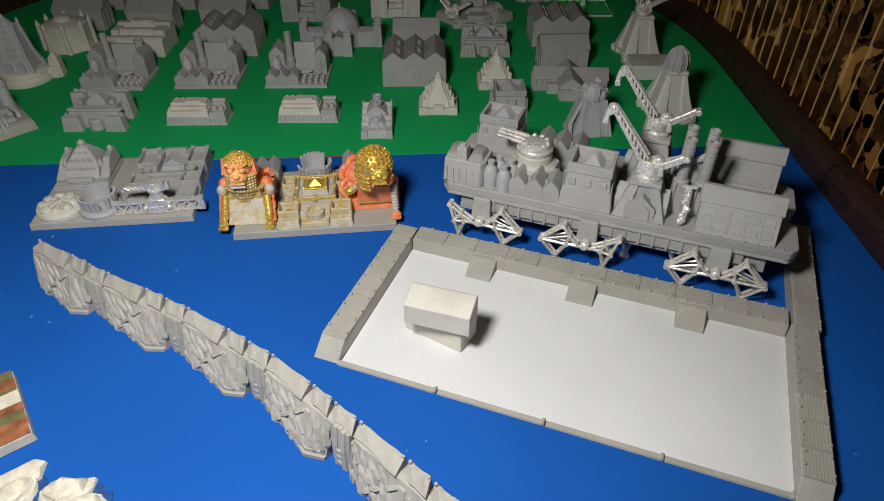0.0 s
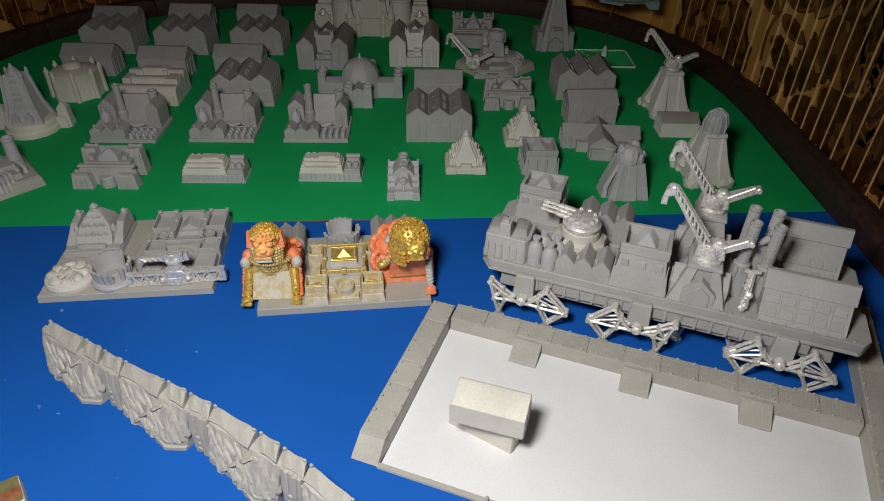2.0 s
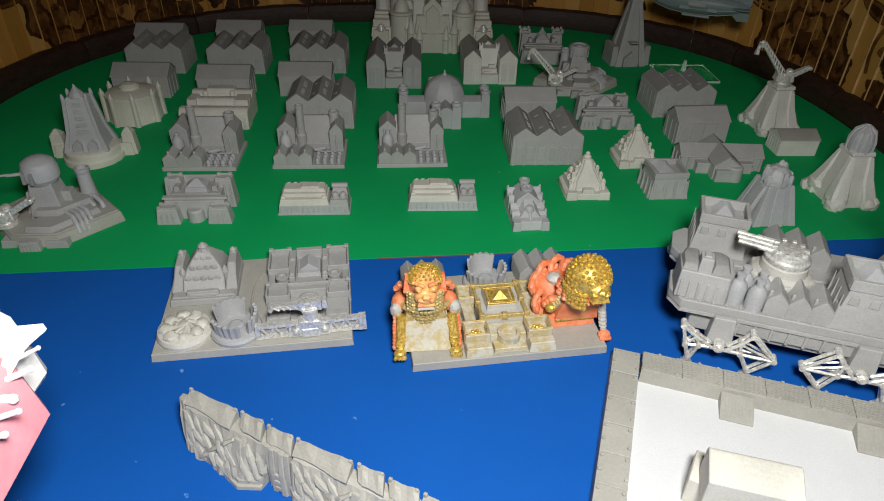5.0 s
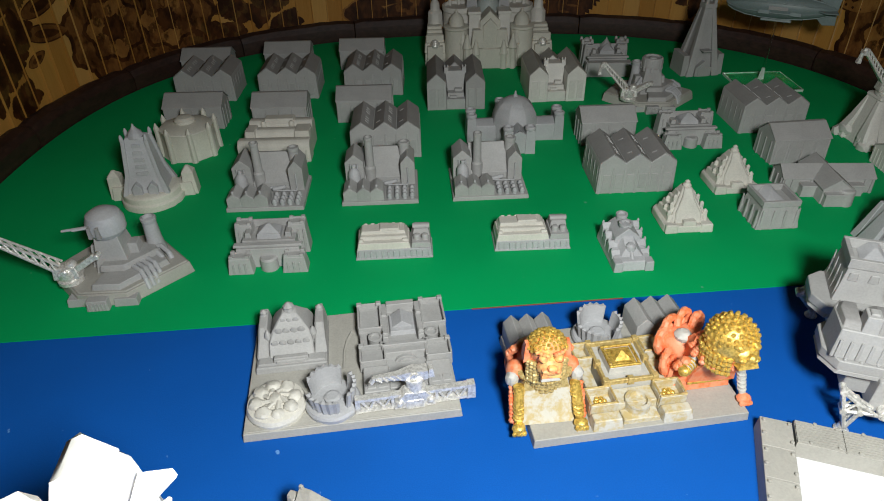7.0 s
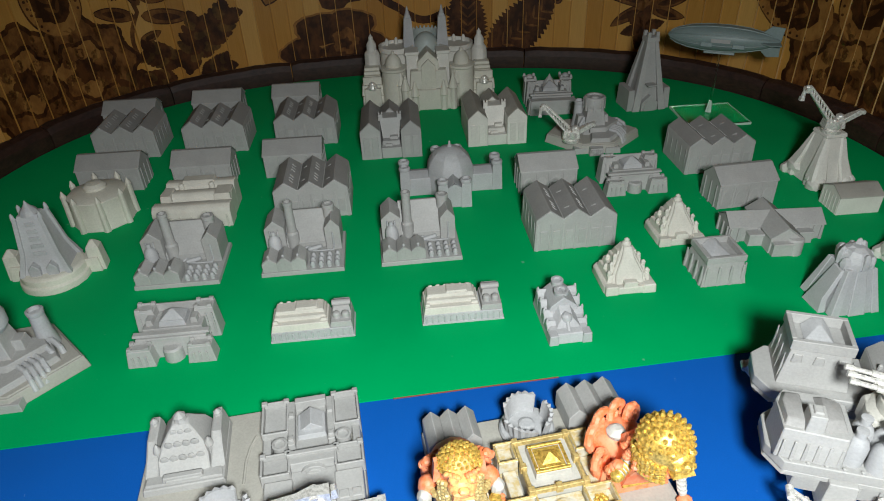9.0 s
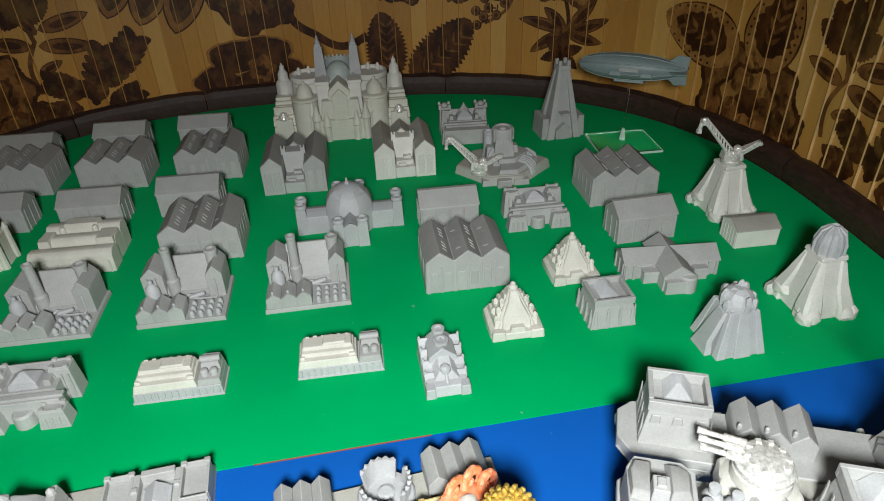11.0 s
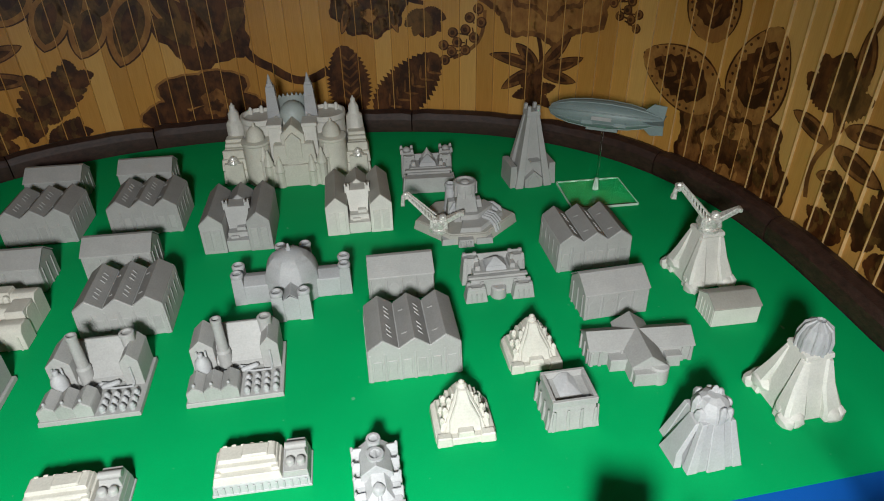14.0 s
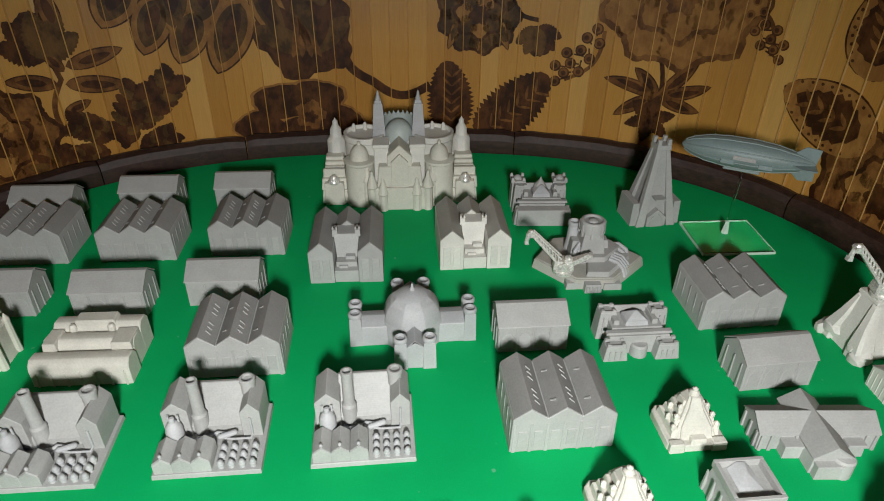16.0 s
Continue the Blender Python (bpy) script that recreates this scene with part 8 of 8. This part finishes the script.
def crag(x, y, w, d, h, turn):
    """A low broken slab with a ragged edge, thinning upwards in two uneven steps."""
    bm = new_bm()
    n = 11
    rad = [rnd.uniform(0.78, 1.12) for _ in range(n)]
    rings = []
    for z, k in ((0, 1.0), (h * 0.45, 0.96), (h * 0.5, 0.80), (h * 0.9, 0.66), (h, 0.45)):
        rings.append([(w * k * rad[i] * math.cos(math.tau * i / n), d * k * rad[i] * math.sin(math.tau * i / n), z * rnd.uniform(0.88, 1.08)) for i in range(n)])
    quads(bm, rings)
    bmesh.ops.rotate(bm, verts=bm.verts, cent=(0, 0, 0), matrix=Matrix.Rotation(radians(turn), 3, "Z"))
    bmesh.ops.translate(bm, vec=(x, y, 0), verts=bm.verts)
    return bm


for x, y, w, d, h, turn in ((-9, 5, 12, 8, 6, 8), (-26, 3, 13, 8, 8, 20), (9, -5, 12, 7, 6, -25), (-6, -14, 15, 9, 9, 0), (-32, -14, 15, 12, 10, 10), (12, -19, 11, 8, 7, -8)):
    rock = part("rock", crag(x + 5, y + 4, w, d, h, turn), ISLET, isle, bev=0.5, rough=1.2)
    bm = crag(x + 5, y + 4, w + 1.8, d + 1.8, 0.9, turn)
    part("blue_rim", bm, NAVY, rock, "dark blue painted rim", bev=0)
bm = new_bm()
quads(bm, [[(-46, 12, 0), (8, 12, 0), (9.4, 16, 0), (11.5, 18.5, 0), (8, 22, 0), (-46, 22, 0)], [(-46, 12.6, 3.2), (7, 12.6, 3.0), (8.6, 16.4, 2.8), (10.6, 18.5, 2.9), (7.4, 21.4, 3.2), (-46, 21.4, 3.4)]])
part("base_edge", bm, ISLET, isle, bev=0.4, rough=0.8)

# large white and pink model on a column, close to the lamp
FX, FY = -0.2555, 0.2165
big = thing("tall_model", FX, FY, 0, 0, "large chalk-white and pink painted model with short prongs", "painted model")
bm = new_bm()
turned(bm, -20, -14, [(34, 0), (33, 4), (16, 7), (13, 30), (14, 62), (24, 72)], 20)
part("column", bm, CHALK, big, bev=0)
bm = new_bm()
quads(bm, [[(-70, -70, 68), (6, -60, 68), (9, -1, 76), (-32, -27, 74)], [(-70, -70, 112), (4, -60, 100), (8, -2, 112), (-34, -27, 114)],
           [(-62, -62, 118), (0, -54, 106), (5, -5, 120), (-32, -30, 121)]])
part("hull", bm, CHALK, big, bev=5.0, rough=2.0)
bm = new_bm()
quads(bm, [[(4, -60, 70), (25, -60, 72), (27, -2, 78), (4, 0, 78)], [(4, -60, 90), (23, -60, 88), (25, -4, 100), (4, 0, 104)], [(5, -56, 93), (19, -56, 91), (21, -5, 103), (5, -2, 107)]])
part("pink_panel", bm, PINK, big, "pink painted panel", bev=3.0)
bm = new_bm()
quads(bm, [[(4, -4, 80), (20, -4, 80), (22, 10, 82), (4, 12, 82)], [(4, -4, 108), (18, -4, 105), (20, 8, 107), (4, 12, 112)], [(8, -2, 112), (15, -2, 109), (17, 6, 110), (8, 9, 115)]])
part("cowl", bm, CHALK, big, bev=2.2, rough=1.6)
bm = new_bm()
box(bm, 6, -64, 72, 18, -58, 92, 2)
part("inset", bm, STONE, big, bev=0.8)
for (a, b, c_), (d, e, f), r in (((23, -4, 101), (30, -2, 104), 0.7), ((23, -9, 99), (29.5, -7, 101), 1.0), ((24, -20, 96), (31, -19, 98), 0.9), ((23, -25, 94), (29, -24, 95), 1.0), ((23, -14, 97), (26, -13, 96), 1.4)):
    bm = new_bm()
    rod(bm, (a, b, c_), (d, e, f), r, r * 0.8)
    ball(bm, (d, e, f), r * 1.05, n=8, k=5)
    part("prong", bm, CHALK, big, bev=0)
bm = new_bm()
quads(bm, [[(21, -7, 101), (24, -9, 99), (25, -4, 102), (21, -3, 104)], [(22, 0, 106), (27, -3, 104), (29, 1, 107), (22, 3, 108)], [(31, 2, 107), (31.5, 1.6, 106.6), (32, 2.4, 107.4), (31, 2.6, 107.8)]])
part("fin", bm, CHALK, big, bev=0.4)

# ---- brown flower print on the bamboo screen ----
def on_wall(s, z, lift):
    x, y, h = WALL_AT(s)
    lift -= 0.0006
    return (1000 * (x - math.sin(h) * lift), 1000 * (y + math.cos(h) * lift), 1000 * z)


def printed(name, rows, ink, lift):
    """A flat shape of rows of (right, up) offsets, drawn on the screen's curve."""
    bm = new_bm()
    quads(bm, [[on_wall(s, z, lift) for s, z in r] for r in rows], closed=False, caps=False)
    ob = part(name, bm, ink, screen, bev=0)
    return ob


def blade(s, z, L, W, ang, ink, lift, name="printed_leaf", bend=0.0, teeth=0, tip=1.0, n=14, k0=0.0, k1=1.0, side=0):
    """A leaf from its foot at (s, z), L long, W wide, pointing ang degrees up from the right."""
    rows = []
    for i in range(n + 1):
        f = k0 + (k1 - k0) * i / n
        a = radians(ang) + bend * f
        cx, cz = L * f * math.cos(radians(ang) + bend * f / 2), L * f * math.sin(radians(ang) + bend * f / 2)
        w = W / 2 * (2.5 * f ** 0.6 * max(0.0, 1 - f) ** 0.75 if tip == 0 else math.sin(math.pi * min(1, f ** 0.8)) ** (0.8 * tip)) * (1 + (0.13 if i % 2 else -0.07) * (teeth > 0))
        lo, hi = (-w, w) if side == 0 else ((W * 0.05, max(W * 0.05, w * 0.8)) if side > 0 else (-max(W * 0.05, w * 0.8), -W * 0.05))
        rows.append([(s - (cx - math.sin(a) * (lo + (hi - lo) * j / 4)), z + cz + math.cos(a) * (lo + (hi - lo) * j / 4)) for j in range(5)])
    return printed(name, rows, ink, lift)


def leaf(s, z, L, W, ang, outer=None, inner=None, bend=0.0, teeth=0):
    """A pointed leaf: dark outline, paler body, dark almond along its middle."""
    c, d = math.cos(radians(ang) + bend * 0.15), math.sin(radians(ang) + bend * 0.15)
    blade(s, z, L, W, ang, INK_DARK, 0.0012, bend=bend, tip=0)
    blade(s, z, L * 0.97, W * 0.84, ang, outer or INK_MID, 0.0014, "printed_leaf_body", bend, 0, 0)
    blade(s - 0.22 * L * c, z + 0.22 * L * d, L * 0.56, W * 0.46, ang, inner or INK_DARK, 0.0016, "printed_leaf_heart", bend * 0.6, 0, 0)


def round_shape(s, z, r, ink, lift, name, lobes=0, depth=0.0, sx=1.0, sz=1.0, turn=0.0, inner=0.0, n=40):
    rows = []
    for i in range(n + 1):
        a = math.tau * i / n + turn
        k = r * (1 + depth * math.cos(lobes * (a - turn)) + depth * 0.4 * math.sin(3 * lobes * a + turn))
        rows.append([(s - sx * (inner + (k - inner) * j / 4) * math.cos(a), z + sz * (inner + (k - inner) * j / 4) * math.sin(a)) for j in range(5)])
    return printed(name, rows, ink, lift)


def stem(pts, w, ink=None, lift=0.0012):
    rows = []
    for i, (s, z) in enumerate(pts):
        p, q = pts[max(0, i - 1)], pts[min(len(pts) - 1, i + 1)]
        dx, dz = q[0] - p[0], q[1] - p[1]
        d = math.hypot(dx, dz)
        rows.append([(s - dz / d * w / 2 * k, z + dx / d * w / 2 * k) for k in (-1, 0, 1)])
    return printed("printed_stem", rows, ink or INK_MID, lift)


def curve(p, q, sag, n=10):
    dx, dz = q[0] - p[0], q[1] - p[1]
    return [(p[0] + dx * i / n - dz * sag * math.sin(math.pi * i / n), p[1] + dz * i / n + dx * sag * math.sin(math.pi * i / n)) for i in range(n + 1)]


def berries(s, z, k=1.0, turn=1):
    stem(curve((s, z), (s - turn * 0.030 * k, z + 0.045 * k), 0.2), 0.0035)
    for i, (dx, dz) in enumerate(((-8, -2), (-1, 6), (-9, 12), (4, 15), (12, 8), (0, 24), (12, 27), (20, 20), (16, 38), (27, 34), (24, 46))):
        a, b = s - turn * dx * k / 1000, z + dz * k / 1000
        stem([(a, b), (s - turn * (0.006 + 0.018 * i / 10) * k, z + (0.004 + 0.036 * i / 10) * k)], 0.0014, INK_DARK)
        round_shape(a, b, 0.0050 * k, INK_DARK, 0.0013, "printed_berry", n=16)
        round_shape(a + 0.0004, b + 0.0004, 0.0040 * k, INK_MID, 0.0016, "printed_berry_light", n=14)
        round_shape(a + 0.0004, b, 0.0022 * k, INK_DARK, 0.0018, "printed_berry_core", n=12)


def peony(s, z, r, ink=None, tone=None):
    """Full many-petalled bloom."""
    ink, tone = ink or INK_MID, tone or INK_DARK
    for i in range(9):
        a = math.tau * i / 9
        round_shape(s - 0.68 * r * math.cos(a), z + 0.6 * r * math.sin(a), 0.42 * r, tone, 0.0012, "printed_petal_edge", 5, 0.08, turn=a)
        round_shape(s - 0.66 * r * math.cos(a), z + 0.58 * r * math.sin(a), 0.35 * r, ink, 0.0014, "printed_petal", 5, 0.10, turn=a)
    for i in range(7):
        a = math.tau * i / 7 + 0.3
        round_shape(s - 0.36 * r * math.cos(a), z + 0.34 * r * math.sin(a), 0.30 * r, tone, 0.0016, "printed_petal_edge", 4, 0.1, turn=a)
        round_shape(s - 0.35 * r * math.cos(a), z + 0.33 * r * math.sin(a), 0.23 * r, INK_PALE if i % 2 else ink, 0.0018, "printed_petal", 4, 0.1, turn=a)
    round_shape(s, z, 0.24 * r, tone, 0.0020, "printed_flower_heart", 6, 0.15)


def tulip(s, z, r, ang=90):
    """Dark bud of lapped ragged petals."""
    c, d = math.cos(radians(ang)), math.sin(radians(ang))
    round_shape(s, z, r * 0.86, INK_DARK, 0.0012, "printed_bud", 7, 0.05)
    for i, off in enumerate((-62, 62, -32, 32, 0)):
        blade(s + 0.75 * r * c, z - 0.75 * r * d, r * (1.5 + 0.16 * (i > 1)), r * 0.86, ang + off, INK_DARK if i % 2 else INK_OLIVE, 0.0013 + 0.00008 * i, "printed_petal", 0, 1, 0.8, 20)


def dotted_leaf(s, z, L, W, ang):
    """Broad leaf with a pale dotted margin and a dark feathered heart."""
    blade(s, z, L, W, ang, INK_DARK, 0.0012, tip=0.75)
    blade(s, z, L, W * 0.94, ang, INK_PALE, 0.0014, tip=0.75, k0=0.01, k1=0.985)
    c, d = math.cos(radians(ang)), math.sin(radians(ang))
    blade(s - 0.16 * L * c, z + 0.16 * L * d, L * 0.70, W * 0.66, ang, INK_DARK, 0.0016, "printed_leaf_heart", 0, 1)
    for i in range(9):
        f = 0.2 + 0.68 * i / 8
        for side in (-1, 1):
            w = side * W * 0.40 * math.sin(math.pi * f ** 0.8) ** 0.6
            round_shape(s - (L * f * c - d * w), z + L * f * d + c * w, 0.0013, INK_DARK, 0.0017, "printed_dot", n=8)
    for i in range(4):
        f = 0.3 + 0.13 * i
        for side in (-1, 1):
            blade(s - L * f * c, z + L * f * d, W * 0.24, W * 0.07, ang + side * 38, INK_MID, 0.0018, "printed_vein")


def branch_flower(s, z, k=1.0):
    """Spray of pointed leaves round a dark flower."""
    stem(curve((s + 0.004, z - 0.030 * k), (s + 0.012, z + 0.055 * k), 0.12), 0.004, INK_DARK)
    for ang, L in ((160, 52), (128, 34), (14, 48), (46, 52), (205, 44), (-18, 40), (232, 26)):
        leaf(s, z, L * k / 1000, 0.013 * k, ang, INK_MID, INK_DARK, 0.25)
    for i in range(6):
        blade(s + 0.003, z - 0.022 * k, 0.024 * k, 0.012 * k, 60 * i + 20, INK_DARK, 0.0017, "printed_petal", 0, 1)


def plume(s, z, L, W, ang, bend=0.3):
    """Feathery frond: short tufts along a dark rib."""
    blade(s, z, L, W * 0.5, ang, INK_DARK, 0.0012, "printed_frond", bend, 1, 0.7, 26)
    for i in range(7):
        f = 0.12 + 0.13 * i
        a = radians(ang) + bend * f / 2
        for side in (-1, 1):
            blade(s - L * f * math.cos(a), z + L * f * math.sin(a), W * (0.62 - 0.3 * abs(f - 0.45)), W * 0.30, ang + math.degrees(bend) * f + side * 52, INK_DARK if (i + side) % 3 else INK_OLIVE, 0.0013 + 0.00003 * i, "printed_tuft", 0.2, 1, 0.7, 12)


def thistle(s, z, k=1.0):
    """Tuft of feathery fronds rising from a dark foot."""
    plume(s, z - 0.010 * k, 0.062 * k, 0.030 * k, 74, -0.2)
    plume(s - 0.006 * k, z + 0.008 * k, 0.066 * k, 0.036 * k, 34, 0.25)
    plume(s + 0.004 * k, z + 0.002 * k, 0.040 * k, 0.028 * k, 138)
    plume(s + 0.012 * k, z - 0.010 * k, 0.034 * k, 0.026 * k, 170)
    plume(s - 0.012 * k, z - 0.012 * k, 0.034 * k, 0.026 * k, 8)


def hanging_petal(s, z, L, W, ang):
    """Pointed petal with a broad pale border and an olive heart."""
    c, d = math.cos(radians(ang)), math.sin(radians(ang))
    blade(s, z, L, W, ang, INK_DARK, 0.0012, "printed_petal", 0.1, 0, 0)
    blade(s, z, L * 0.975, W * 0.92, ang, INK_PALE, 0.0014, "printed_petal_border", 0.1, 0, 0)
    blade(s - 0.08 * L * c, z + 0.08 * L * d, L * 0.78, W * 0.66, ang, INK_OLIVE, 0.0016, "printed_petal_heart", 0.1, 0, 0)
    blade(s - 0.16 * L * c, z + 0.16 * L * d, L * 0.52, W * 0.34, ang, INK_DARK, 0.0018, "printed_petal_shade", 0.1, 0, 0)


def serrated(s, z, L, W, ang):
    blade(s, z, L, W, ang, INK_DARK, 0.0013, "printed_leaf", 0.15, 1, 0.62, 34)
    for i in range(6):
        f = 0.18 + 0.12 * i
        for side in (-1, 1):
            blade(s - L * f * math.cos(radians(ang)), z + L * f * math.sin(radians(ang)), W * 0.30, W * 0.055, ang + side * 46, INK_MID, 0.0016, "printed_vein", 0, 0, 0)


def dark_bloom(s, z, r):
    """Heavy dark bloom with a few paler streaks."""
    round_shape(s, z, r, INK_DARK, 0.0012, "printed_bloom", 5, 0.10, 1.0, 0.95, 0.6)
    for i in range(5):
        blade(s, z - 0.35 * r, r * 1.15, r * 0.5, 30 + i * 30, INK_DARK if i % 2 else INK_OLIVE, 0.0013 + 0.00006 * i, "printed_petal", 0.2, 0, 0.7)
    for i in range(4):
        blade(s + r * (0.3 - 0.2 * i), z - 0.5 * r, r * 0.9, r * 0.16, 70 + i * 14, INK_MID, 0.0017, "printed_streak", 0.3, 0, 0)


def anemone(s, z, w, h):
    """Broad open flower of dark petals round a pale eye."""
    for i, (dx, dz, rr) in enumerate(((-0.62, -0.15, 0.42), (-0.2, 0.35, 0.5), (0.35, 0.40, 0.5), (0.70, -0.10, 0.42), (0.15, -0.30, 0.45))):
        round_shape(s - dx * w / 2, z + dz * h, rr * h * 1.05, INK_PALE, 0.0012 + 0.00004 * i, "printed_petal_edge", 4, 0.06, 1.25, 0.8, i)
        round_shape(s - dx * w / 2, z + dz * h, rr * h * 0.94, INK_DARK, 0.0014 + 0.00004 * i, "printed_petal", 4, 0.06, 1.25, 0.8, i)
    round_shape(s - 0.12 * w, z + 0.05 * h, 0.30 * h, INK_MID, 0.0018, "printed_flower_eye", 5, 0.14)
    round_shape(s - 0.12 * w, z, 0.13 * h, INK_DARK, 0.0020, "printed_flower_heart", 5, 0.2)


def sprig(s, z, k=1.0):
    """Bud on a bending stem with pointed leaves; (s, z) is the bud."""
    stem(curve((s, z - 0.084 * k), (s - 0.008 * k, z - 0.036 * k), -0.15) + curve((s - 0.008 * k, z - 0.036 * k), (s - 0.018 * k, z + 0.050 * k), -0.1)[1:], 0.0042 * k, INK_MID)
    for ds, dz, L, W, ang in ((-0.014, -0.026, 0.048, 0.015, 8), (-0.005, -0.040, 0.040, 0.014, 162), (-0.010, -0.040, 0.050, 0.016, -12), (-0.003, -0.064, 0.024, 0.010, 14), (-0.016, 0.000, 0.040, 0.016, 96), (-0.012, -0.030, 0.022, 0.010, 120)):
        leaf(s + ds * k, z + dz * k, L * k, W * k, ang, INK_MID, INK_DARK, 0.1)
    tulip(s, z, 0.023 * k)


def strip(o):
    """One repeat of the print, moved by o along the screen."""
    sprig(o + 1.877, 0.127)
    peony(o + 1.932, 0.050, 0.048, INK_MID, INK_DARK)
    dark_bloom(o + 1.893, 0.022, 0.020)
    thistle(o + 1.835, 0.030)
    for s_, z_, L, W, ang in ((1.765, 0.175, 0.062, 0.040, -100), (1.80, 0.168, 0.050, 0.038, -128), (1.735, 0.172, 0.055, 0.040, -108), (1.778, 0.150, 0.054, 0.034, -118), (1.748, 0.137, 0.053, 0.034, -122), (1.710, 0.145, 0.074, 0.040, -119), (1.700, 0.160, 0.064, 0.030, -70)):
        hanging_petal(o + s_, z_, L, W, ang)
    dark_bloom(o + 1.660, 0.112, 0.044)
    peony(o + 1.648, 0.168, 0.034, INK_OLIVE, INK_DARK)
    stem(curve((o + 1.625, 0.112), (o + 1.600, 0.066), 0.22) + curve((o + 1.600, 0.066), (o + 1.545, 0.062), 0.22)[1:], 0.0085, INK_DARK)
    anemone(o + 1.676, 0.032, 0.116, 0.046)
    serrated(o + 1.524, 0.012, 0.074, 0.042, 90)
    serrated(o + 1.497, 0.010, 0.092, 0.048, 41)
    peony(o + 1.500, 0.128, 0.036, INK_OLIVE, INK_DARK)
    for ds, ang in ((0.016, -110), (0.0, -90), (-0.016, -70)):
        leaf(o + 1.500 + ds, 0.130, 0.036, 0.010, ang, INK_PALE, INK_OLIVE)
    stem(curve((o + 1.475, 0.150), (o + 1.445, 0.125), 0.2), 0.004, INK_DARK)
    tulip(o + 1.444, 0.106, 0.016, -80)
    berries(o + 1.417, 0.072, 1.05)
    peony(o + 1.325, 0.155, 0.064, INK_PALE, INK_MID)
    branch_flower(o + 1.330, 0.066, 1.0)
    berries(o + 1.245, 0.118, 0.85, -1)
    dotted_leaf(o + 1.148, 0.072, 0.084, 0.054, 162)
    dotted_leaf(o + 1.125, 0.066, 0.080, 0.058, 76)
    dotted_leaf(o + 1.165, 0.118, 0.070, 0.050, 100)
    peony(o + 1.127, 0.038, 0.052, INK_MID, INK_DARK)
    dark_bloom(o + 1.082, 0.030, 0.020)
    sprig(o + 1.044, 0.121)
    thistle(o + 0.990, 0.034, 0.95)
    for s_, z_, L, W, ang in ((0.965, 0.150, 0.060, 0.044, -112), (0.945, 0.112, 0.055, 0.040, -105), (0.930, 0.165, 0.060, 0.040, -95)):
        hanging_petal(o + s_, z_, L, W, ang)
    dark_bloom(o + 0.905, 0.090, 0.044)
    anemone(o + 0.905, 0.030, 0.10, 0.044)


strip(0.0)
for s_, z_, r_ in ((0.86, 0.125, 0.055), (0.78, 0.05, 0.05), (0.70, 0.14, 0.06), (0.60, 0.07, 0.055)):
    peony(s_, z_, r_, INK_MID, INK_DARK)
    thistle(s_ + 0.045, z_ - 0.03, 1.1)
for o in (0.84, -0.84):
    dotted_leaf(1.092 + o, 0.086, 0.070, 0.052, 112)
    peony(1.150 + o, 0.055, 0.050, INK_MID, INK_DARK)
    dotted_leaf(1.185 + o, 0.10, 0.07, 0.05, 80)
    sprig(1.255 + o, 0.115)
    thistle(1.300 + o, 0.035)
    serrated(1.385 + o, 0.02, 0.08, 0.04, 50)
    peony(1.50 + o, 0.06, 0.05, INK_OLIVE, INK_DARK)
    dark_bloom(1.58 + o, 0.12, 0.04)
    branch_flower(1.62 + o, 0.05)
    serrated(1.70 + o, 0.03, 0.08, 0.045, 110)
    dotted_leaf(1.76 + o, 0.05, 0.08, 0.05, 70)
